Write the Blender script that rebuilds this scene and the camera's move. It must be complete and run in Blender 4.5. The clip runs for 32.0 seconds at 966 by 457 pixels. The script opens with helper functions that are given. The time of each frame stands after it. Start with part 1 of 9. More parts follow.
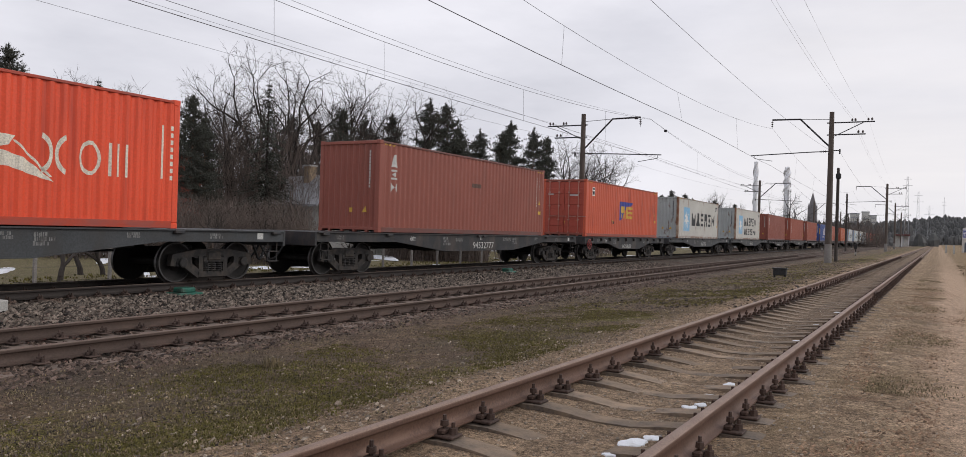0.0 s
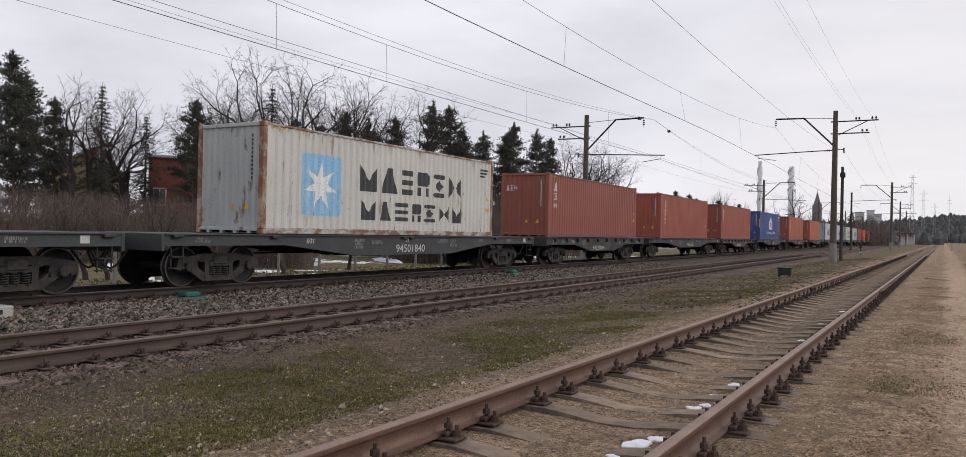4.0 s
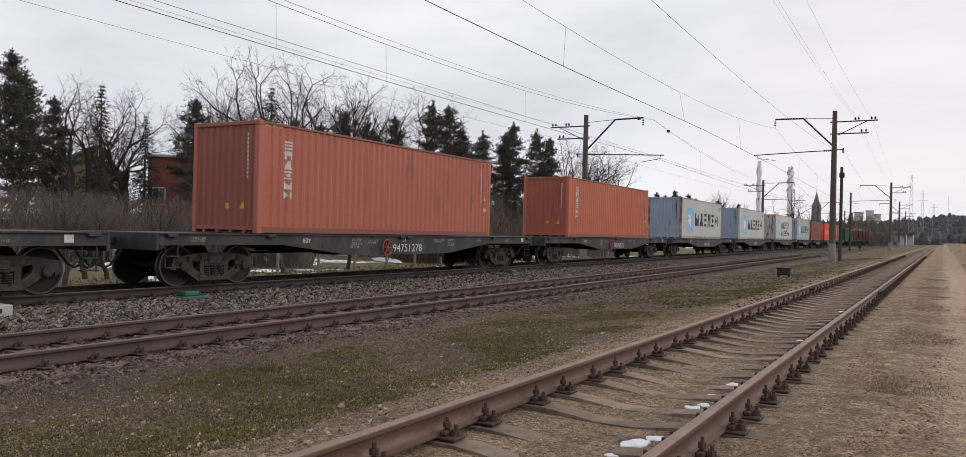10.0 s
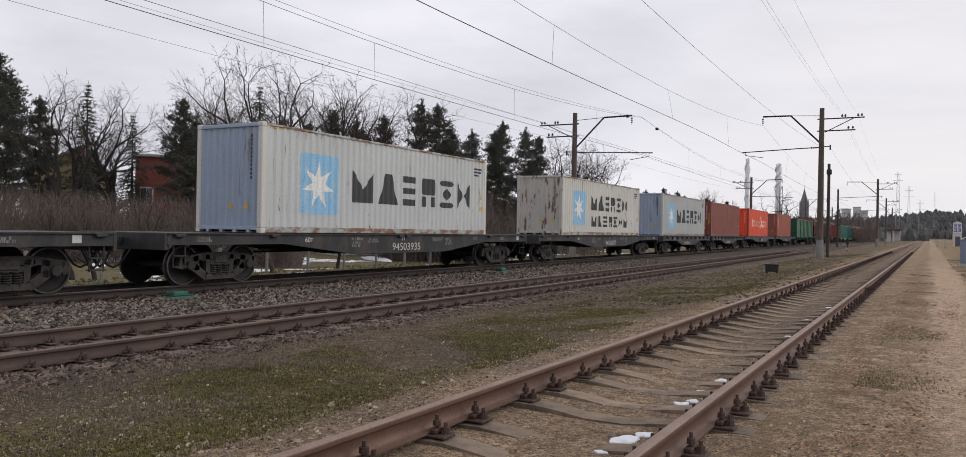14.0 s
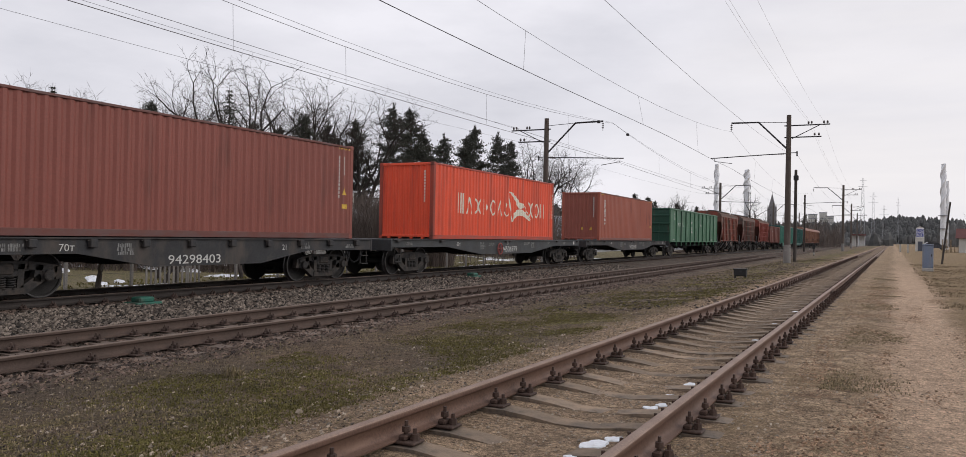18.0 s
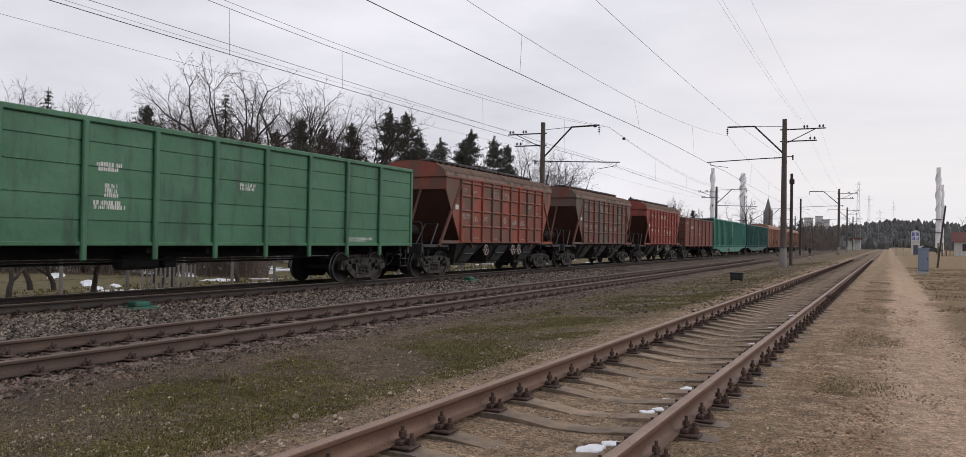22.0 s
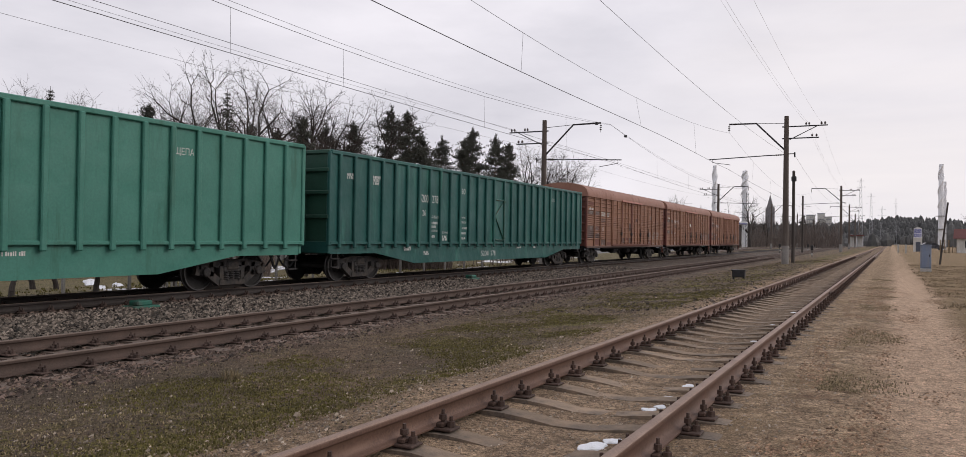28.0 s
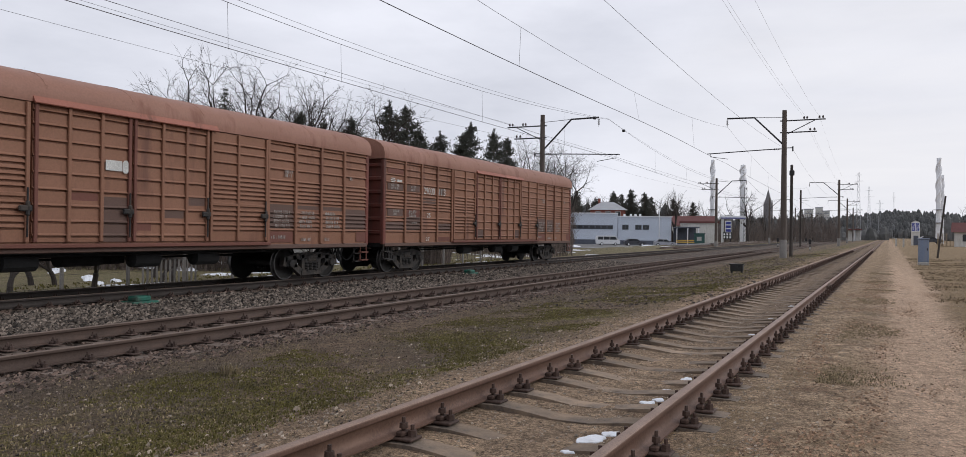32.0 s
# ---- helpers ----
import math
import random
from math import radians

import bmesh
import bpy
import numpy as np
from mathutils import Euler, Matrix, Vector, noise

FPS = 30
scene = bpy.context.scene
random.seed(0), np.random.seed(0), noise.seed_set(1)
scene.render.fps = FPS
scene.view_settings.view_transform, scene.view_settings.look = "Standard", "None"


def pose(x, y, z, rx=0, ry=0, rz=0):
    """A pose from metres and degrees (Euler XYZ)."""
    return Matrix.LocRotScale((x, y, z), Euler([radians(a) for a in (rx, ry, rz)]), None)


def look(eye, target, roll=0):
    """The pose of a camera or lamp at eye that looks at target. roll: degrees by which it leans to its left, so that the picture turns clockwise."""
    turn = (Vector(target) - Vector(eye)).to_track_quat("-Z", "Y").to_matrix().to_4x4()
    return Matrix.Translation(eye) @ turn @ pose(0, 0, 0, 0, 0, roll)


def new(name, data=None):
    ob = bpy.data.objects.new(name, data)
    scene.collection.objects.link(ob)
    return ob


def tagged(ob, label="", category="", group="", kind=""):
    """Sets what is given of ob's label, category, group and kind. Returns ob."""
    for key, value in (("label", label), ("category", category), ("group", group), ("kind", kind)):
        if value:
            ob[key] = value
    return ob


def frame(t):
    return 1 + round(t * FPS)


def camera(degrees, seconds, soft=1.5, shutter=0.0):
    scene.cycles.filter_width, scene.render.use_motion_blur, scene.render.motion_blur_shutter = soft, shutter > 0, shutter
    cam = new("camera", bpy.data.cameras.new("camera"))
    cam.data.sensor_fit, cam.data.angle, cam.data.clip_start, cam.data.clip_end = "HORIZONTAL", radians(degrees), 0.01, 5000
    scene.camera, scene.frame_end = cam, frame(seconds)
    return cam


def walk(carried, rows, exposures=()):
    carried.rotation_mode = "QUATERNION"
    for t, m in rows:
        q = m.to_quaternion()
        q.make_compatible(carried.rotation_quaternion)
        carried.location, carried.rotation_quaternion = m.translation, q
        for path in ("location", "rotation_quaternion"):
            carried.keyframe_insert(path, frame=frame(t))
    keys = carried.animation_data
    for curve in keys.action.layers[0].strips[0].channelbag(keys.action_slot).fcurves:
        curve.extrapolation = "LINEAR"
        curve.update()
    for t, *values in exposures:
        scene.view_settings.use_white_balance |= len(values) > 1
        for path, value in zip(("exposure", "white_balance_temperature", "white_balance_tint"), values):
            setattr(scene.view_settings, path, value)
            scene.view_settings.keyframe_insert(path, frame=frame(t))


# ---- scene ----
# camera: held by hand beside the siding, a slow turn to the right
cam = camera(63.74, 32.0, 0.8)
PATH = [
    (0.0, pose(-0.043, -0.011, 1.221, 90.079, -1.739, 30.374)),
    (0.5, pose(-0.035, -0.004, 1.217, 89.983, -1.565, 30.419)),
    (1.0, pose(-0.039, -0.008, 1.223, 90.115, -1.560, 30.637)),
    (1.5, pose(-0.039, -0.008, 1.220, 90.381, -1.323, 30.886)),
    (2.0, pose(-0.033, -0.015, 1.223, 90.519, -1.312, 31.060)),
    (2.5, pose(-0.033, -0.019, 1.223, 90.291, -1.253, 31.037)),
    (3.0, pose(-0.037, -0.026, 1.211, 90.007, -1.159, 30.774)),
    (3.5, pose(-0.029, -0.012, 1.222, 90.132, -1.180, 30.595)),
    (5.5, pose(-0.054, 0.006, 1.220, 90.457, -1.736, 31.751)),
    (6.0, pose(-0.049, -0.004, 1.226, 90.648, -1.440, 32.519)),
    (6.5, pose(-0.044, -0.004, 1.229, 90.624, -1.302, 32.839)),
    (7.0, pose(-0.036, -0.019, 1.224, 90.662, -1.108, 32.717)),
    (7.5, pose(-0.029, -0.017, 1.229, 90.023, -1.340, 32.779)),
    (8.0, pose(-0.032, -0.015, 1.229, 90.257, -1.720, 31.765)),
    (8.5, pose(-0.032, -0.016, 1.223, 90.142, -1.646, 31.566)),
    (9.0, pose(-0.031, -0.015, 1.226, 90.219, -1.525, 31.295)),
    (9.5, pose(-0.027, -0.017, 1.219, 90.268, -1.371, 30.900)),
    (10.0, pose(-0.025, -0.012, 1.223, 90.188, -1.349, 30.629)),
    (10.5, pose(-0.024, -0.014, 1.228, 90.121, -1.246, 30.255)),
    (11.0, pose(-0.032, -0.020, 1.217, 90.068, -1.272, 30.260)),
    (11.5, pose(-0.028, -0.007, 1.224, 90.180, -1.055, 30.425)),
    (12.0, pose(-0.022, -0.011, 1.222, 90.221, -1.013, 30.343)),
    (12.5, pose(-0.025, -0.006, 1.223, 90.296, -0.948, 30.237)),
    (13.0, pose(-0.016, -0.036, 1.219, 90.312, -0.871, 29.995)),
    (13.5, pose(-0.016, -0.013, 1.226, 90.156, -0.957, 29.880)),
    (14.0, pose(-0.017, -0.013, 1.220, 90.085, -1.043, 29.873)),
    (14.5, pose(-0.014, 0.002, 1.222, 90.109, -0.807, 29.482)),
    (16.5, pose(-0.010, -0.001, 1.219, 90.602, -0.975, 28.041)),
    (17.0, pose(-0.006, -0.009, 1.215, 90.466, -0.937, 27.876)),
    (17.5, pose(-0.008, -0.003, 1.218, 90.490, -1.034, 27.878)),
    (18.0, pose(-0.007, 0.004, 1.222, 90.478, -1.068, 27.820)),
    (18.5, pose(-0.009, -0.002, 1.223, 90.381, -1.153, 27.963)),
    (19.0, pose(-0.013, -0.013, 1.217, 90.727, -1.142, 27.702)),
    (19.5, pose(-0.013, -0.001, 1.221, 90.807, -1.114, 27.707)),
    (20.0, pose(-0.007, 0.024, 1.231, 90.518, -0.976, 27.958)),
    (20.5, pose(-0.007, -0.003, 1.229, 90.596, -0.907, 27.830)),
    (21.0, pose(-0.008, -0.002, 1.223, 90.672, -0.908, 27.627)),
    (21.5, pose(-0.006, 0.001, 1.225, 90.804, -0.951, 27.711)),
    (22.0, pose(-0.007, 0.004, 1.224, 90.775, -1.011, 27.566)),
    (22.5, pose(-0.008, 0.004, 1.222, 90.771, -1.043, 27.801)),
    (23.0, pose(-0.006, -0.001, 1.225, 90.686, -1.055, 27.824)),
    (23.5, pose(-0.008, 0.001, 1.224, 90.670, -1.115, 27.679)),
    (24.0, pose(-0.010, 0.000, 1.226, 90.691, -1.282, 27.579)),
    (24.5, pose(-0.014, 0.006, 1.223, 90.711, -1.299, 27.624)),
    (25.0, pose(-0.005, -0.001, 1.222, 90.891, -1.240, 27.510)),
    (25.5, pose(-0.007, 0.000, 1.224, 90.561, -1.026, 27.512)),
    (27.5, pose(-0.012, 0.011, 1.224, 90.895, -1.074, 27.702)),
    (28.0, pose(-0.003, 0.010, 1.224, 90.630, -0.856, 27.704)),
    (28.5, pose(-0.010, 0.020, 1.222, 90.240, -0.846, 27.707)),
    (29.0, pose(-0.004, 0.013, 1.221, 90.098, -0.945, 27.825)),
    (29.5, pose(-0.008, 0.008, 1.225, 90.029, -0.915, 27.575)),
    (30.0, pose(-0.009, 0.013, 1.221, 90.265, -0.919, 27.637)),
    (30.5, pose(-0.004, 0.002, 1.222, 90.320, -0.798, 27.718)),
    (31.0, pose(-0.002, 0.004, 1.222, 90.339, -0.717, 27.623)),
    (31.5, pose(0.000, -0.001, 1.221, 90.333, -0.666, 27.526)),
    (32.0, pose(0.000, -0.000, 1.217, 90.261, -0.700, 27.580)),
]
# the white balance drifts a little towards the end
walk(cam, PATH, [(0, 0, 6530, 10), (6, 0.02, 6550, 10), (9, 0.06, 6600, 10), (11, 0.05, 6540, 10), (13, 0, 6540, 10), (17, 0, 6580, 10), (20, 0, 6580, 10), (24, 0, 6500, 9.5), (25, 0, 6450, 8), (27.5, 0, 6650, 12), (30.2, 0, 6700, 13), (31, 0, 6400, 9.5), (32, 0, 6330, 9)])

# ---- light: a closed grey winter sky, a wide soft sun low ahead ----
world = bpy.data.worlds.new("overcast")
scene.world = world
world.use_nodes = True
wn, wl = world.node_tree.nodes, world.node_tree.links
wn.clear()
w_out = wn.new("ShaderNodeOutputWorld")
w_bg = wn.new("ShaderNodeBackground")
w_sky = wn.new("ShaderNodeTexSky")
w_sky.sky_type = "NISHITA"
w_sky.sun_disc = False
w_sky.sun_elevation, w_sky.sun_rotation = radians(31), radians(63)
w_co = wn.new("ShaderNodeTexCoord")
w_map = wn.new("ShaderNodeMapping")
w_map.inputs["Scale"].default_value = (1.0, 1.0, 3.2)
w_n1 = wn.new("ShaderNodeTexNoise")
w_n1.inputs["Scale"].default_value = 2.6
w_n1.inputs["Detail"].default_value = 6
w_n1.inputs["Roughness"].default_value = 0.55
w_ramp = wn.new("ShaderNodeValToRGB")
w_ramp.color_ramp.elements[0].position, w_ramp.color_ramp.elements[0].color = 0.32, (0.66, 0.665, 0.735, 1)
w_ramp.color_ramp.elements[1].position, w_ramp.color_ramp.elements[1].color = 0.68, (0.90, 0.895, 0.965, 1)
w_sc = wn.new("ShaderNodeVectorMath")
w_sc.operation = "SCALE"
w_sc.inputs["Scale"].default_value = 0.08
w_mix = wn.new("ShaderNodeMix")
w_mix.data_type = "RGBA"
w_mix.inputs["Factor"].default_value = 0.965
wl.new(w_co.outputs["Generated"], w_map.inputs["Vector"])
wl.new(w_map.outputs["Vector"], w_n1.inputs["Vector"])
wl.new(w_n1.outputs["Fac"], w_ramp.inputs["Fac"])
wl.new(w_sky.outputs["Color"], w_sc.inputs[0])
wl.new(w_sc.outputs["Vector"], w_mix.inputs["A"])
wl.new(w_ramp.outputs["Color"], w_mix.inputs["B"])
# the cloud thins out low ahead: a paler, warmer sky over the horizon
w_dir = wn.new("ShaderNodeVectorMath")
w_dir.operation = "DOT_PRODUCT"
w_dir.inputs[1].default_value = (0.05, 0.998, 0.0)
wl.new(w_co.outputs["Generated"], w_dir.inputs[0])
w_az = wn.new("ShaderNodeMapRange")
w_az.interpolation_type = "SMOOTHSTEP"
w_az.inputs["From Min"].default_value, w_az.inputs["From Max"].default_value = 0.9, 1.0
wl.new(w_dir.outputs["Value"], w_az.inputs["Value"])
w_band = wn.new("ShaderNodeTexNoise")
w_bmap = wn.new("ShaderNodeMapping")
w_bmap.inputs["Scale"].default_value = (1.6, 1.6, 16.0)
w_band.inputs["Scale"].default_value, w_band.inputs["Detail"].default_value = 1.4, 5
wl.new(w_co.outputs["Generated"], w_bmap.inputs["Vector"])
wl.new(w_bmap.outputs["Vector"], w_band.inputs["Vector"])
w_bf = wn.new("ShaderNodeMapRange")
w_bf.inputs["From Min"].default_value, w_bf.inputs["From Max"].default_value = 0.3, 0.65
w_bf.inputs["To Min"].default_value = 0.45
wl.new(w_band.outputs["Fac"], w_bf.inputs["Value"])
w_m1 = wn.new("ShaderNodeMath")
w_m1.operation = "MULTIPLY"
wl.new(w_az.outputs["Result"], w_m1.inputs[0])
wl.new(w_bf.outputs["Result"], w_m1.inputs[1])
w_glow = wn.new("ShaderNodeMix")
w_glow.data_type, w_glow.blend_type = "RGBA", "MIX"
w_glow.inputs["B"].default_value = (0.89, 0.868, 0.89, 1)
wl.new(w_m1.outputs["Value"], w_glow.inputs["Factor"])
wl.new(w_mix.outputs["Result"], w_glow.inputs["A"])
wl.new(w_glow.outputs["Result"], w_bg.inputs["Color"])
wl.new(w_bg.outputs["Background"], w_out.inputs["Surface"])
w_bg.inputs["Strength"].default_value = 1.0

sun = new("sun", bpy.data.lights.new("sun", "SUN"))
sun.data.energy, sun.data.angle, sun.data.color = 1.1, radians(40), (1.0, 0.96, 0.9)
sun.matrix_world = look((0, 0, 0), (-60, -30, -40))


# ---- building helpers ----
MAIN = pose(0, 0, 0, 0, 0, 0.9926)     # the two main tracks lean a degree away from the siding
SID = -2.21                            # centre of the siding, rail heads at z = 0
M1, M1Z = -9.56, -0.25                 # centre and rail height of the near main track, in MAIN
T2, T2Z = -16.05, -0.235               # the same of the train's track


class Build:
    """Gathers vertices and faces of one mesh."""

    def __init__(self):
        self.v, self.f = [], []

    def add(self, vs, fs):
        n = len(self.v)
        self.v += [tuple(p) for p in vs]
        self.f += [tuple(n + i for i in q) for q in fs]
        return self

    def box(self, x0, x1, y0, y1, z0, z1, c=0.0):
        if c <= 0:
            vs = [(x, y, z) for z in (z0, z1) for y in (y0, y1) for x in (x0, x1)]
            return self.add(vs, [(0, 2, 3, 1), (4, 5, 7, 6), (0, 1, 5, 4), (2, 6, 7, 3), (0, 4, 6, 2), (1, 3, 7, 5)])
        c = min(c, (x1 - x0) * 0.45, (y1 - y0) * 0.45, (z1 - z0) * 0.45)
        ring = lambda a, z: [(x0 + a, y0 + c, z), (x0 + c, y0 + a, z), (x1 - c, y0 + a, z), (x1 - a, y0 + c, z),
                             (x1 - a, y1 - c, z), (x1 - c, y1 - a, z), (x0 + c, y1 - a, z), (x0 + a, y1 - c, z)]
        cap = lambda z: [(x0 + c, y0 + c, z), (x1 - c, y0 + c, z), (x1 - c, y1 - c, z), (x0 + c, y1 - c, z)]
        vs = cap(z0) + ring(0, z0 + c) + ring(0, z1 - c) + cap(z1)
        fs = [(3, 2, 1, 0), (20, 21, 22, 23)]
        for i in range(8):
            j = (i + 1) % 8
            fs.append((4 + i, 4 + j, 12 + j, 12 + i))
        corner = [(4, 5), (6, 7), (8, 9), (10, 11)]
        for k in range(4):
            a, b = corner[k]
            n_a = corner[(k + 1) % 4][0]
            fs.append((k, b, a))
            fs.append((k, (k + 1) % 4, n_a, b))
            fs.append((20 + k, a + 8, b + 8))
            fs.append((20 + k, b + 8, n_a + 8, 20 + (k + 1) % 4))
        return self.add(vs, fs)

    def tube(self, p0, p1, r0, r1=None, n=8, cap=True):
        p0, p1 = Vector(p0), Vector(p1)
        r1 = r0 if r1 is None else r1
        w = (p1 - p0).normalized()
        u = w.orthogonal().normalized()
        k = w.cross(u)
        vs = []
        for p, r in ((p0, r0), (p1, r1)):
            for i in range(n):
                a = 2 * math.pi * i / n
                vs.append(p + (u * math.cos(a) + k * math.sin(a)) * r)
        fs = [(i, (i + 1) % n, n + (i + 1) % n, n + i) for i in range(n)]
        if cap:
            fs += [tuple(range(n - 1, -1, -1)), tuple(range(n, 2 * n))]
        return self.add(vs, fs)

    def pipe(self, pts, r, n=6):
        """One bent tube through the points."""
        pts = [Vector(p) for p in pts]
        u, vs = None, []
        for i, p in enumerate(pts):
            w = (pts[min(i + 1, len(pts) - 1)] - pts[max(i - 1, 0)]).normalized()
            u = w.orthogonal().normalized() if u is None else (u - w * u.dot(w)).normalized()
            k = w.cross(u)
            for j in range(n):
                a = 2 * math.pi * j / n
                vs.append(p + (u * math.cos(a) + k * math.sin(a)) * r)
        fs = [(i * n + j, i * n + (j + 1) % n, (i + 1) * n + (j + 1) % n, (i + 1) * n + j) for i in range(len(pts) - 1) for j in range(n)]
        fs += [tuple(range(n - 1, -1, -1)), tuple(range((len(pts) - 1) * n, len(pts) * n))]
        return self.add(vs, fs)

    def loft(self, rings):
        """Joins closed rings of equally many points."""
        n = len(rings[0])
        vs = [p for ring in rings for p in ring]
        fs = [(i * n + j, i * n + (j + 1) % n, (i + 1) * n + (j + 1) % n, (i + 1) * n + j) for i in range(len(rings) - 1) for j in range(n)]
        fs += [tuple(range(n - 1, -1, -1)), tuple(range((len(rings) - 1) * n, len(rings) * n))]
        return self.add(vs, fs)

    def prism(self, prof, axis, a, b):
        """A profile of 2D points pushed along an axis from a to b: axis x takes (y, z), y takes (x, z), z takes (x, y)."""
        def put(p, s):
            return {"x": (s, p[0], p[1]), "y": (p[0], s, p[1]), "z": (p[0], p[1], s)}[axis]
        n = len(prof)
        vs = [put(p, a) for p in prof] + [put(p, b) for p in prof]
        fs = [(i, (i + 1) % n, n + (i + 1) % n, n + i) for i in range(n)]
        fs += [tuple(range(n - 1, -1, -1)), tuple(range(n, 2 * n))]
        return self.add(vs, fs)

    def lathe(self, prof, axis="x", n=20, centre=(0, 0, 0)):
        """Turns (along, radius) points round an axis."""
        vs, fs = [], []
        for s, r in prof:
            for i in range(n):
                a = 2 * math.pi * i / n
                c, d = r * math.cos(a), r * math.sin(a)
                p = {"x": (s, c, d), "y": (c, s, d), "z": (c, d, s)}[axis]
                vs.append((p[0] + centre[0], p[1] + centre[1], p[2] + centre[2]))
        for k in range(len(prof) - 1):
            for i in range(n):
                j = (i + 1) % n
                fs.append((k * n + i, k * n + j, (k + 1) * n + j, (k + 1) * n + i))
        fs += [tuple(range(n - 1, -1, -1)), tuple(range((len(prof) - 1) * n, len(prof) * n))]
        return self.add(vs, fs)

    def coil(self, x, y, z0, z1, R, r, turns=4, n=10, m=5):
        steps = turns * n
        vs, fs = [], []
        for k in range(steps + 1):
            a = 2 * math.pi * k / n
            zc = z0 + (z1 - z0) * k / steps
            for j in range(m):
                b = 2 * math.pi * j / m
                rr = R + r * math.cos(b)
                vs.append((x + rr * math.cos(a), y + rr * math.sin(a), zc + r * math.sin(b)))
        for k in range(steps):
            for j in range(m):
                fs.append((k * m + j, k * m + (j + 1) % m, (k + 1) * m + (j + 1) % m, (k + 1) * m + j))
        return self.add(vs, fs)

    def turned(self, m):
        self.v = [tuple(m @ Vector(p)) for p in self.v]
        return self

    def mesh(self, name, material, smooth=False):
        me = bpy.data.meshes.new(name)
        me.from_pydata(self.v, [], self.f)
        bm = bmesh.new()
        bm.from_mesh(me)
        bmesh.ops.recalc_face_normals(bm, faces=bm.faces)
        bm.to_mesh(me)
        bm.free()
        if material:
            me.materials.append(material)
        if smooth:
            me.polygons.foreach_set("use_smooth", [True] * len(me.polygons))
            me.set_sharp_from_angle(angle=radians(38))
        return me


def part(name, b, material, parent, label="", smooth=False, at=None):
    """One mesh object under a thing or a part; b is a Build or a finished mesh."""
    me = b.mesh(name, material, smooth) if isinstance(b, Build) else b
    ob = new(name, me)
    ob.parent = parent
    if at is not None:
        ob.matrix_basis = at
    if label:
        ob["label"] = label
    return ob


def thing(name, m, label, category, group="", kind=""):
    ob = new(name)
    ob.empty_display_size = 0.3
    ob.matrix_basis = m
    return tagged(ob, label, category, group, kind)


